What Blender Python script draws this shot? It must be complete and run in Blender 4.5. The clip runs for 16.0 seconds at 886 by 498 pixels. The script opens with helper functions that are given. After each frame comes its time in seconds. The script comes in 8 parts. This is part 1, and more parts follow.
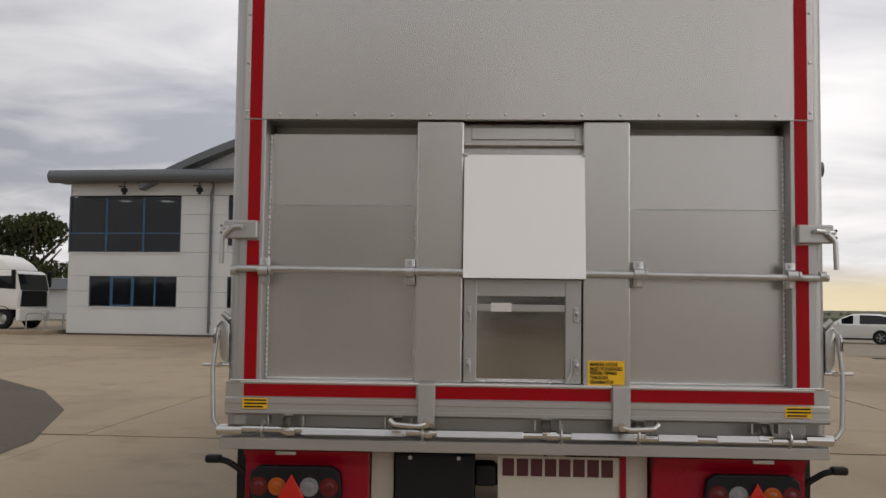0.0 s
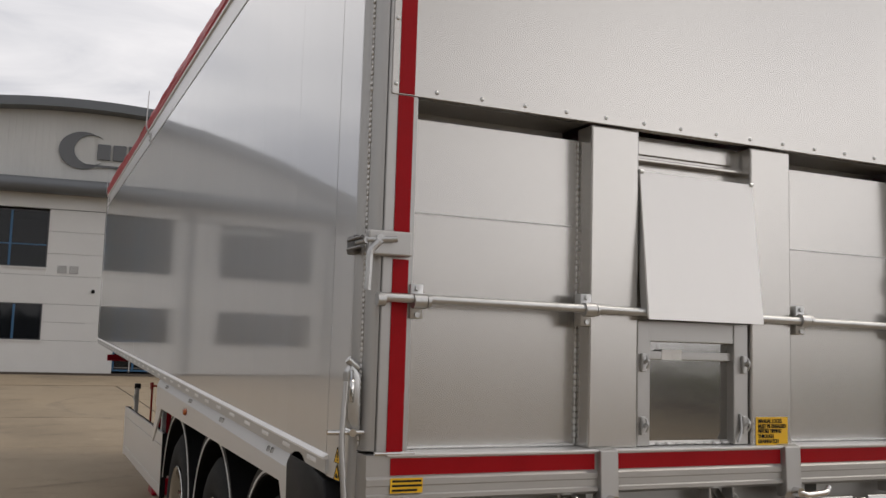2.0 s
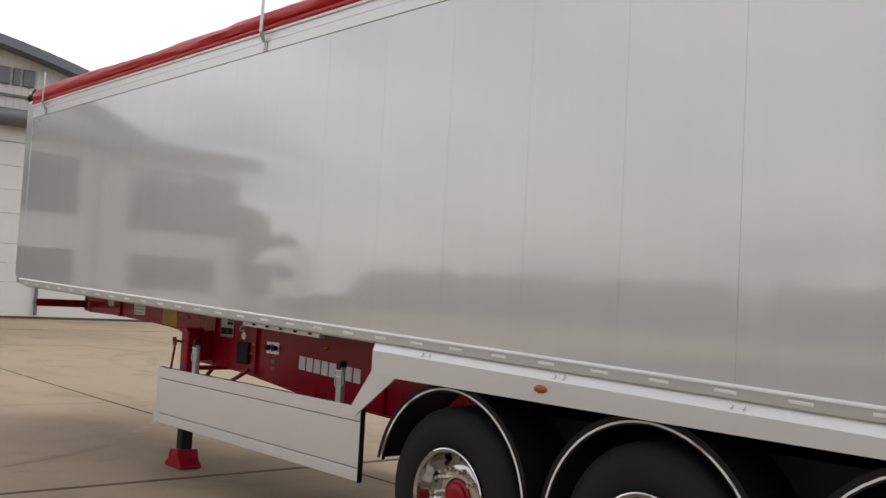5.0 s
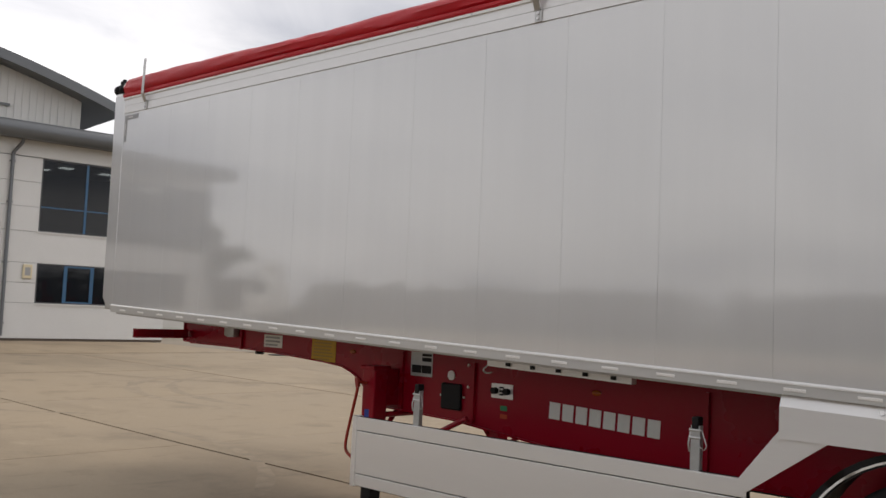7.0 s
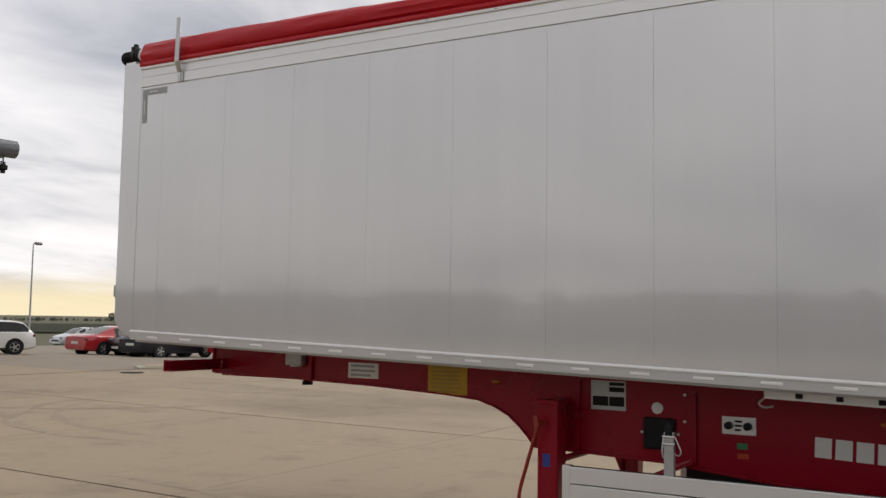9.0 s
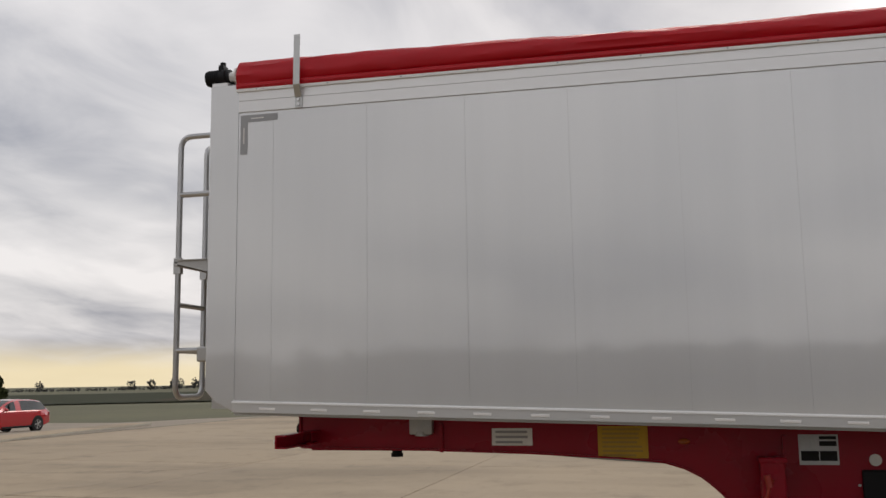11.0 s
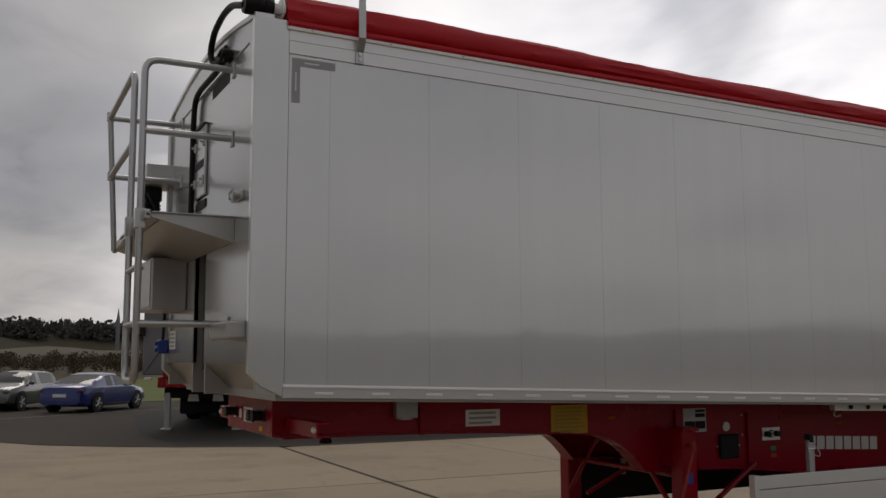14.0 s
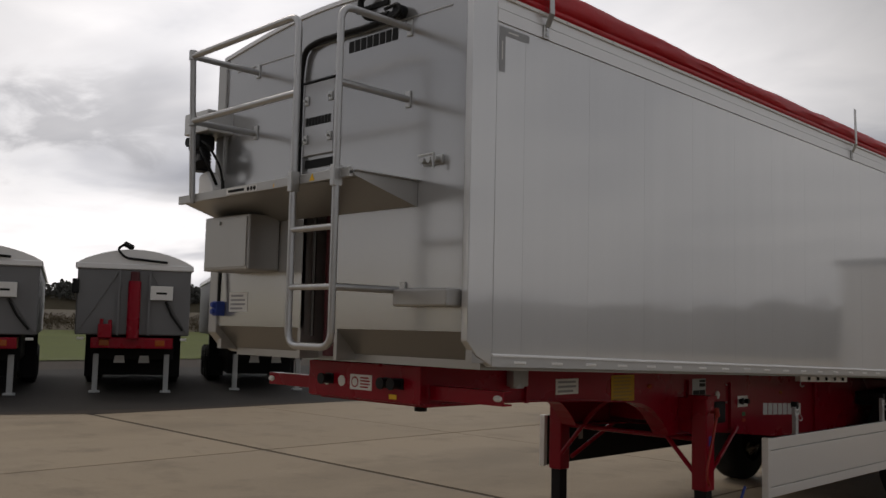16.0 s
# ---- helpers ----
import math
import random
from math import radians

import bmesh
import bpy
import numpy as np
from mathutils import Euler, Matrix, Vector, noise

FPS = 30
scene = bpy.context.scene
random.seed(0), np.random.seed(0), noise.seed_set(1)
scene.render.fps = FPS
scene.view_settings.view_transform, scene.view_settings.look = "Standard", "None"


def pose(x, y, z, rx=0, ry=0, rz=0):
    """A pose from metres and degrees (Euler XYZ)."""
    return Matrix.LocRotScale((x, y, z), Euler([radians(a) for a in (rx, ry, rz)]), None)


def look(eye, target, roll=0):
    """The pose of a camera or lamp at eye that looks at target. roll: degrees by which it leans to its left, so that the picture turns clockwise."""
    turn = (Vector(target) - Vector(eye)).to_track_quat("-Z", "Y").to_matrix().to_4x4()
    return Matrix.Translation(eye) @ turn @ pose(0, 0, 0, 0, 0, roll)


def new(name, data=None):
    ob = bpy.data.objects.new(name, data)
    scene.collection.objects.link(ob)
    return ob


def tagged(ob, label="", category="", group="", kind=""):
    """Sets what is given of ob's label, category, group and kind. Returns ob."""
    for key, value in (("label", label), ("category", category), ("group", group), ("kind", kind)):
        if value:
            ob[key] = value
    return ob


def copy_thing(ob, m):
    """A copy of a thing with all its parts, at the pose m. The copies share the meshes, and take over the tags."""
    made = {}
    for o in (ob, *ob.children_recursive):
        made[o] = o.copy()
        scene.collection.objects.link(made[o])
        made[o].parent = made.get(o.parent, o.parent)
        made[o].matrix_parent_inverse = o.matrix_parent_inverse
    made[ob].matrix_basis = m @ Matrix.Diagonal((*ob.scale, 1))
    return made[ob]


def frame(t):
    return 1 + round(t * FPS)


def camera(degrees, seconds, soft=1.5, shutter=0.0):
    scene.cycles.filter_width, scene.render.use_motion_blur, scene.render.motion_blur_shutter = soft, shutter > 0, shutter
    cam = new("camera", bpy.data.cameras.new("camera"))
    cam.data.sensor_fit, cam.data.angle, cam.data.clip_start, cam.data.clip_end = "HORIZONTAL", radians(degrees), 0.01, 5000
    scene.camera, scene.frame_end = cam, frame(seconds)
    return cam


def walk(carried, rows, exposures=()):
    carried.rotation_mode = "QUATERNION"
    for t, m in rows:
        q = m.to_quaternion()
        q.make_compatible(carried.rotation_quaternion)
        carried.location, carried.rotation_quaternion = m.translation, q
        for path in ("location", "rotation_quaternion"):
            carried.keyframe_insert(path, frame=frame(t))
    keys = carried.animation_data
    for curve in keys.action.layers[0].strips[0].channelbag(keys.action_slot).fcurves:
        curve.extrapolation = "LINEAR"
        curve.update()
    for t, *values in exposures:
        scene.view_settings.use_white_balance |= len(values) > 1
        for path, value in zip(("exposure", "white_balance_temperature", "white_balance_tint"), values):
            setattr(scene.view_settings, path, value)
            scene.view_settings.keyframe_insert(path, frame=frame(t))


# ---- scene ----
cam = camera(51.0, 16.0)
PATH = [
    (0, (-0.164, -3.958, 1.714), (-0.255, -1.964, 1.835), 0.7),
    (0.5, (-0.641, -3.69, 1.726), (-0.492, -1.698, 1.807), 0.5),
    (1, (-1.115, -3.321, 1.697), (-0.627, -1.384, 1.801), 1.6),
    (1.5, (-1.623, -3.037, 1.709), (-0.981, -1.151, 1.888), 1.5),
    (2, (-2.223, -2.714, 1.718), (-1.417, -0.896, 1.925), 1.7),
    (2.5, (-2.783, -2.351, 1.719), (-1.87, -0.586, 1.945), 2.6),
    (3, (-3.339, -2.023, 1.717), (-2.344, -0.298, 1.903), 2.3),
    (3.5, (-3.857, -1.629, 1.727), (-2.758, 0.034, 1.887), 1.6),
    (4, (-4.313, -1.146, 1.731), (-3.091, 0.433, 1.852), 1.5),
    (4.2, (-4.473, -0.928, 1.689), (-3.212, 0.619, 1.817), 1.8),
    (6.3, (-5.462, 1.764, 1.734), (-4.04, 3.169, 1.787), 2.7),
    (6.5, (-5.524, 2.041, 1.718), (-4.084, 3.427, 1.78), 2.4),
    (7, (-5.692, 2.791, 1.735), (-4.245, 4.165, 1.872), 2.4),
    (7.5, (-5.83, 3.538, 1.738), (-4.328, 4.845, 1.923), 2.4),
    (8, (-5.942, 4.28, 1.725), (-4.384, 5.518, 1.918), 3.3),
    (8.5, (-6.052, 4.976, 1.751), (-4.435, 6.142, 1.914), 2.0),
    (9, (-6.223, 5.716, 1.785), (-4.509, 6.736, 1.9405), 0.9),
    (9.5, (-6.407, 6.413, 1.788), (-4.618, 7.292, 1.956), 0.7),
    (10, (-6.571, 7.142, 1.779), (-4.72, 7.872, 1.981), -0.2),
    (10.2, (-6.619, 7.429, 1.8), (-4.758, 8.128, 2.022), -0.4),
    (12.3, (-6.931, 10.76, 1.752), (-4.958, 10.566, 2.013), -1.5),
    (12.5, (-6.923, 11.024, 1.758), (-4.961, 10.72, 2.0), -1.5),
    (13, (-6.815, 11.691, 1.806), (-4.909, 11.127, 2.023), -0.6),
    (13.5, (-6.581, 12.323, 1.809), (-4.743, 11.571, 2.051), -1.0),
    (14, (-6.315, 12.978, 1.821), (-4.541, 12.085, 2.056), -0.2),
    (14.5, (-5.953, 13.605, 1.805), (-4.262, 12.57, 2.07), 0.8),
    (15, (-5.603, 14.218, 1.808), (-4.003, 13.045, 2.061), 1.6),
    (15.5, (-5.181, 14.82, 1.811), (-3.687, 13.503, 1.995), 1.7),
    (16, (-4.718, 15.322, 1.817), (-3.318, 13.904, 1.987), 1.3),
]
EXPOSURES = [(t, stops, 6750, 13) for t, stops in (
    (0.0, -0.13), (0.5, 0.02), (1.0, 0.14), (1.5, 0.03), (2.0, -0.1), (2.5, -0.1), (3.5, 0.06), (4.0, 0.36), (6.5, 0.5), (7.5, 0.0), (8.0, -0.05), (8.5, 0.12),
    (9.5, 0.14), (10.0, 0.22), (12.5, -0.53), (13.5, -0.58), (14.0, -0.85), (14.5, -0.95), (15.0, -1.3), (15.5, -1.26), (16.0, -0.87))]
walk(cam, [(t, look(eye, target, roll)) for t, eye, target, roll in PATH], EXPOSURES)

# ---- world and light ----
world = bpy.data.worlds.new("overcast_sky")
scene.world = world
world.use_nodes = True


def build_sky():
    nt = world.node_tree
    nt.nodes.clear()
    N, L = nt.nodes.new, nt.links.new

    def math_node(op, a, b=None, clamp=False):
        m = N("ShaderNodeMath")
        m.operation, m.use_clamp = op, clamp
        for i, v in enumerate((a, b)):
            if v is None:
                continue
            if isinstance(v, (int, float)):
                m.inputs[i].default_value = v
            else:
                L(v, m.inputs[i])
        return m.outputs[0]

    def mix(fac, a, b):
        m = N("ShaderNodeMix")
        m.data_type = "RGBA"
        for s, v in ((m.inputs[0], fac), (m.inputs[6], a), (m.inputs[7], b)):
            if isinstance(v, (int, float, tuple)):
                s.default_value = v
            else:
                L(v, s)
        return m.outputs[2]

    out, bg, sky, co = N("ShaderNodeOutputWorld"), N("ShaderNodeBackground"), N("ShaderNodeTexSky"), N("ShaderNodeTexCoord")
    sky.sky_type, sky.sun_disc = "NISHITA", False
    sky.sun_elevation, sky.sun_rotation = radians(49), radians(SUN_AZ)
    sky.air_density, sky.dust_density = 1.5, 4.0
    sep = N("ShaderNodeSeparateXYZ")
    L(co.outputs["Generated"], sep.inputs[0])
    x, y, z = sep.outputs
    up = math_node("MAXIMUM", z, 0.0)
    # the cloud deck as a plane overhead
    den = math_node("ADD", up, 0.16)
    comb = N("ShaderNodeCombineXYZ")
    L(math_node("DIVIDE", x, den), comb.inputs[0])
    L(math_node("DIVIDE", y, den), comb.inputs[1])

    def cloud(scale, detail, rough, seed, dist):
        n = N("ShaderNodeTexNoise")
        n.inputs["Scale"].default_value, n.inputs["Detail"].default_value = scale, detail
        n.inputs["Roughness"].default_value, n.inputs["Distortion"].default_value = rough, dist
        mp = N("ShaderNodeMapping")
        mp.inputs["Location"].default_value = seed
        mp.inputs["Scale"].default_value = (1.0, 1.35, 1.0)
        L(comb.outputs[0], mp.inputs[0])
        L(mp.outputs[0], n.inputs["Vector"])
        return n.outputs["Fac"]

    big, small = cloud(0.55, 4, 0.5, (5.6, 2.4, 0), 0.3), cloud(1.9, 6, 0.55, (1.3, 2.2, 4), 0.5)
    amount = math_node("ADD", math_node("MULTIPLY", big, 0.7), math_node("MULTIPLY", small, 0.3))
    ramp = N("ShaderNodeValToRGB")
    L(amount, ramp.inputs[0])
    el = ramp.color_ramp.elements
    el[0].position, el[0].color = 0.36, (3.7, 3.95, 4.55, 1)
    el[1].position, el[1].color = 0.60, (8.9, 8.95, 9.1, 1)
    mid = el.new(0.47)
    mid.color = (6.6, 6.75, 7.05, 1)
    clouds = ramp.outputs[0]
    # thinner, brighter deck over the office, thicker towards negative x
    thin = N("ShaderNodeMapRange")
    thin.interpolation_type = "SMOOTHSTEP"
    L(y, thin.inputs[0])
    thin.inputs[1].default_value, thin.inputs[2].default_value = 0.64, 0.93
    thick = N("ShaderNodeMapRange")
    thick.interpolation_type = "SMOOTHSTEP"
    L(math_node("ADD", math_node("MULTIPLY", x, -0.82), math_node("MULTIPLY", y, 0.57)), thick.inputs[0])
    thick.inputs[1].default_value, thick.inputs[2].default_value = 0.7, 0.95
    # brighter broken deck towards positive x and negative y, with grey patches in it
    dark = N("ShaderNodeMapRange")
    dark.interpolation_type = "SMOOTHSTEP"
    L(math_node("ADD", math_node("MULTIPLY", x, 0.77), math_node("MULTIPLY", y, -0.64)), dark.inputs[0])
    dark.inputs[1].default_value, dark.inputs[2].default_value = 0.78, 0.97
    patch = N("ShaderNodeMapRange")
    L(big, patch.inputs[0])
    patch.inputs[1].default_value, patch.inputs[2].default_value = 0.49, 0.37
    gain = N("ShaderNodeVectorMath")
    gain.operation = "SCALE"
    L(clouds, gain.inputs[0])
    L(math_node("ADD", math_node("ADD", math_node("ADD", 1.0, math_node("MULTIPLY", thick.outputs[0], -0.22)), math_node("MULTIPLY", thin.outputs[0], 0.3)), math_node("MULTIPLY", dark.outputs[0], 1.6)), gain.inputs["Scale"])
    clouds = mix(math_node("MULTIPLY", dark.outputs[0], math_node("MULTIPLY", patch.outputs[0], 0.92, True)), gain.outputs[0], (5.6, 5.95, 6.9, 1))
    # a low bank of heavier cloud towards positive x
    ahead, rise_z, fall_z, torn = (N("ShaderNodeMapRange") for _ in range(4))
    for node, value, a, b in ((ahead, math_node("ADD", math_node("MULTIPLY", x, 0.985), math_node("MULTIPLY", y, -0.17)), 0.87, 0.96),
                              (rise_z, math_node("ADD", z, math_node("MULTIPLY", small, 0.16)), 0.19, 0.26),
                              (fall_z, math_node("ADD", z, math_node("MULTIPLY", big, 0.3)), 0.46, 0.36),
                              (torn, small, 0.36, 0.52)):
        node.interpolation_type = "SMOOTHSTEP"
        L(value, node.inputs[0])
        node.inputs[1].default_value, node.inputs[2].default_value = a, b
    bank = math_node("MULTIPLY", math_node("MULTIPLY", ahead.outputs[0], rise_z.outputs[0]), math_node("MULTIPLY", fall_z.outputs[0], torn.outputs[0]))
    clouds = mix(math_node("MULTIPLY", bank, 0.6), clouds, (4.6, 4.9, 5.7, 1))
    veiled = mix(0.9, sky.outputs[0], clouds)
    # clear, yellow strip along the horizon towards positive x and y
    side = N("ShaderNodeMapRange")
    side.interpolation_type = "SMOOTHSTEP"
    L(math_node("ADD", math_node("MULTIPLY", x, 0.62), math_node("MULTIPLY", y, 0.78)), side.inputs[0])
    side.inputs[1].default_value, side.inputs[2].default_value = 0.45, 0.95
    low = N("ShaderNodeMapRange")
    low.interpolation_type = "SMOOTHSTEP"
    L(math_node("ADD", z, math_node("MULTIPLY", small, 0.02)), low.inputs[0])
    low.inputs[1].default_value, low.inputs[2].default_value = 0.062, 0.024
    strip = mix(math_node("MULTIPLY", math_node("MULTIPLY", side.outputs[0], low.outputs[0]), 0.9), veiled, (8.8, 7.7, 5.0, 1))
    L(strip, bg.inputs[0])
    bg.inputs[1].default_value = 0.1
    L(bg.outputs[0], out.inputs[0])


SUN_AZ = 97
build_sky()
sun = new("sun", bpy.data.lights.new("sun", "SUN"))
sun.data.energy, sun.data.angle, sun.data.color = 0.8, radians(25), (1.0, 0.95, 0.87)
sun.matrix_world = look((26, -3, 30), (0, 0, 0))

# ---- materials ----
def material(name, color, rough=0.6, metal=0.0, vary=0.12, scale=3.0, grain=0.06, grain_scale=60.0, bump=0.15, bump_scale=80.0,
             stretch=(1, 1, 1), coat=0.0, per_piece=0.0, rough_vary=0.1, tint=None, spec=0.5):
    """A painted, metal or mineral surface: base colour varied at two scales, gloss varied with them, fine relief."""
    m = bpy.data.materials.new(name)
    m.use_nodes = True
    nt = m.node_tree
    N, L = nt.nodes.new, nt.links.new
    p = nt.nodes["Principled BSDF"]
    co = N("ShaderNodeTexCoord")
    mp = N("ShaderNodeMapping")
    mp.inputs["Scale"].default_value = stretch
    L(co.outputs["Object"], mp.inputs[0])

    def noise_fac(sc, detail=4, rgh=0.55):
        n = N("ShaderNodeTexNoise")
        n.inputs["Scale"].default_value, n.inputs["Detail"].default_value, n.inputs["Roughness"].default_value = sc, detail, rgh
        L(mp.outputs[0], n.inputs["Vector"])
        return n.outputs["Fac"]

    def math_node(op, a, b):
        k = N("ShaderNodeMath")
        k.operation = op
        for i, v in enumerate((a, b)):
            if isinstance(v, (int, float)):
                k.inputs[i].default_value = v
            else:
                L(v, k.inputs[i])
        return k.outputs[0]

    large, fine = noise_fac(scale), noise_fac(grain_scale, 6)
    gain = math_node("ADD", math_node("MULTIPLY", math_node("SUBTRACT", large, 0.5), 2 * vary),
                     math_node("MULTIPLY", math_node("SUBTRACT", fine, 0.5), 2 * grain))
    if per_piece:
        info = N("ShaderNodeObjectInfo")
        gain = math_node("ADD", gain, math_node("MULTIPLY", math_node("SUBTRACT", info.outputs["Random"], 0.5), per_piece))
    gain = math_node("ADD", gain, 1.0)
    c = N("ShaderNodeMix")
    c.data_type, c.blend_type = "RGBA", "MIX"
    c.inputs[6].default_value = (*color, 1)
    c.inputs[7].default_value = (*(tint or color), 1)
    L(large, c.inputs[0])
    s = N("ShaderNodeVectorMath")
    s.operation = "SCALE"
    L(c.outputs[2], s.inputs[0])
    L(gain, s.inputs["Scale"])
    L(s.outputs[0], p.inputs["Base Color"])
    L(math_node("ADD", rough - rough_vary / 2, math_node("MULTIPLY", large, rough_vary)), p.inputs["Roughness"])
    p.inputs["Metallic"].default_value = metal
    p.inputs["Specular IOR Level"].default_value = spec
    if coat:
        p.inputs["Coat Weight"].default_value, p.inputs["Coat Roughness"].default_value = coat, 0.06
    if bump:
        b = N("ShaderNodeBump")
        b.inputs["Strength"].default_value, b.inputs["Distance"].default_value = bump, 0.004
        L(noise_fac(bump_scale, 3), b.inputs["Height"])
        L(b.outputs[0], p.inputs["Normal"])
    return m


def glass_material(name, tint, clear):
    """Window glass: mirror-like surface over a partly clear, tinted pane."""
    m = bpy.data.materials.new(name)
    m.use_nodes = True
    nt = m.node_tree
    N, L = nt.nodes.new, nt.links.new
    p = nt.nodes["Principled BSDF"]
    p.inputs["Base Color"].default_value = (*tint, 1)
    p.inputs["Roughness"].default_value = 0.03
    t = N("ShaderNodeBsdfTransparent")
    t.inputs[0].default_value = (0.55, 0.6, 0.62, 1)
    mx = N("ShaderNodeMixShader")
    mx.inputs[0].default_value = clear
    L(p.outputs[0], mx.inputs[1])
    L(t.outputs[0], mx.inputs[2])
    L(mx.outputs[0], nt.nodes["Material Output"].inputs[0])
    return m


def lamp_material(name, color, strength):
    m = bpy.data.materials.new(name)
    m.use_nodes = True
    p = m.node_tree.nodes["Principled BSDF"]
    p.inputs["Base Color"].default_value = (*color, 1)
    p.inputs["Emission Color"].default_value = (*color, 1)
    p.inputs["Emission Strength"].default_value = strength
    return m


def sheet_metal(name, color, rough, metal, brushed, wave=0.02, gloss=0.0):
    """Mill-finish aluminium sheet: faint brushed streaks, slow waves in the sheet, dull stains."""
    m = material(name, color, rough, metal, vary=0.05, scale=0.9, grain=0.01, grain_scale=18, bump=0, stretch=brushed, per_piece=0.012,
                 rough_vary=0.06)
    nt = m.node_tree
    N, L = nt.nodes.new, nt.links.new
    p = nt.nodes["Principled BSDF"]
    co = N("ShaderNodeTexCoord")
    n1, n2 = N("ShaderNodeTexNoise"), N("ShaderNodeTexNoise")
    n1.inputs["Scale"].default_value, n1.inputs["Detail"].default_value = 1.6, 1
    n2.inputs["Scale"].default_value, n2.inputs["Detail"].default_value = 24, 1
    mp = N("ShaderNodeMapping")
    mp.inputs["Scale"].default_value = brushed
    L(co.outputs["Object"], n1.inputs["Vector"])
    L(co.outputs["Object"], mp.inputs[0])
    L(mp.outputs[0], n2.inputs["Vector"])
    b1, b2 = N("ShaderNodeBump"), N("ShaderNodeBump")
    b1.inputs["Strength"].default_value, b1.inputs["Distance"].default_value = 1.0, wave
    b2.inputs["Strength"].default_value, b2.inputs["Distance"].default_value = 0.004, 0.0001
    if gloss:
        # smooth clear lacquer over the rolled sheet
        p.inputs["Coat Weight"].default_value, p.inputs["Coat IOR"].default_value = gloss, 2.2
        p.inputs["Coat Roughness"].default_value = 0.05
        L(b1.outputs[0], p.inputs["Coat Normal"])
    L(n1.outputs["Fac"], b1.inputs["Height"])
    L(n2.outputs["Fac"], b2.inputs["Height"])
    L(b1.outputs[0], b2.inputs["Normal"])
    L(b2.outputs[0], p.inputs["Normal"])
    return m


SIDE = sheet_metal("side_aluminium", (0.64, 0.64, 0.635), 0.35, 0.6, (6, 6, 0.25), wave=0.0007, gloss=1.0)
REAR = sheet_metal("rear_aluminium", (0.52, 0.503, 0.475), 0.25, 0.75, (1.2, 1.2, 0.6), wave=0.0012)
HEAD_AL = sheet_metal("headboard_aluminium", (0.5, 0.5, 0.5), 0.19, 0.68, (1.2, 1.2, 0.6), wave=0.0022)
DARK_STEEL = material("oiled_dark_steel", (0.12, 0.115, 0.11), 0.35, 0.85, vary=0.2, scale=14, grain=0.1, bump=0.1)
FRAME = sheet_metal("frame_aluminium", (0.445, 0.437, 0.422), 0.38, 0.75, (3, 3, 0.5), wave=0.002)
RUB_AL = sheet_metal("rub_rail_aluminium", (0.6, 0.6, 0.59), 0.36, 0.6, (3, 0.4, 3), wave=0.001)
# darker than the headboard sheet: the shade on its sloping foot, as colour
FOOT_AL = sheet_metal("dirty_mill_aluminium", (0.27, 0.262, 0.25), 0.34, 0.7, (2, 2, 0.6), wave=0.002)
RAIL_AL = sheet_metal("rail_aluminium", (0.76, 0.755, 0.745), 0.34, 0.55, (3, 0.4, 3), wave=0.001)
FLAP_AL = sheet_metal("flap_aluminium", (0.86, 0.85, 0.83), 0.4, 0.25, (1.2, 1.2, 0.6), wave=0.002)
# near-white: the sky's highlight along the rail lip is in the colour
LIP = material("worn_bright_edge", (0.86, 0.85, 0.83), 0.4, 0.3, vary=0.08, scale=5, grain=0.05, bump=0.03)
POLISH = material("polished_steel", (0.62, 0.61, 0.59), 0.1, 1.0, vary=0.05, grain=0.03, bump=0.03, rough_vary=0.06)
ZINC = material("zinc_plated_steel", (0.5, 0.5, 0.49), 0.34, 0.9, vary=0.12, scale=14, grain=0.08, bump=0.1)
TUBE = material("aluminium_tube", (0.5, 0.5, 0.5), 0.33, 0.85, vary=0.08, scale=6, grain=0.05, bump=0.05)
WELD = material("weld_bead", (0.66, 0.65, 0.63), 0.4, 0.8, vary=0.25, scale=60, grain=0.2, grain_scale=200, bump=0.9, bump_scale=120)
RED = material("chassis_red_paint", (0.27, 0.002, 0.014), 0.28, 0.0, vary=0.1, scale=1.5, grain=0.05, bump=0.04, spec=0.3)
RED_DARK = material("ram_red_paint", (0.07, 0.006, 0.01), 0.5, 0.0, vary=0.15, bump=0.1)
TAPE = material("red_reflective_tape", (0.33, 0.002, 0.006), 0.4, 0.0, vary=0.16, scale=9, grain=0.12, grain_scale=140, bump=0.25, bump_scale=300, spec=0.15)
TARP = material("red_tarpaulin", (0.46, 0.006, 0.014), 0.42, 0.0, spec=0.34, vary=0.16, scale=2.5, grain=0.05, bump=0.25, bump_scale=500)
WHITE = material("white_paint", (0.82, 0.81, 0.79), 0.4, 0.0, vary=0.05, grain=0.03, bump=0.05)
DECAL = material("white_decal", (0.74, 0.73, 0.7), 0.45, 0.0, vary=0.06, scale=20, grain=0.04, bump=0.02)
YELLOW = material("yellow_label", (0.82, 0.47, 0.006), 0.45, 0.0, vary=0.05, scale=15, grain=0.03, bump=0.02)
INK = material("black_ink", (0.01, 0.01, 0.01), 0.55, 0.0, vary=0.1, bump=0, spec=0.2)
GREY_TEXT = material("grey_print", (0.3, 0.3, 0.3), 0.5, vary=0.1, bump=0)
BRAND_RED = material("dark_red_print", (0.07, 0.008, 0.011), 0.45, vary=0.1, bump=0)
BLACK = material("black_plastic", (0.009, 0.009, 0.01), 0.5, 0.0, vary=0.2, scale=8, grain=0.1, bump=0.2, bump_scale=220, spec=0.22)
RUBBER = material("tyre_rubber", (0.013, 0.013, 0.013), 0.75, 0.0, vary=0.25, scale=7, grain=0.15, bump=0.4, bump_scale=160, spec=0.25)
GALV = material("galvanised_steel", (0.42, 0.43, 0.43), 0.45, 0.7, vary=0.16, scale=25, grain=0.1, bump=0.15)
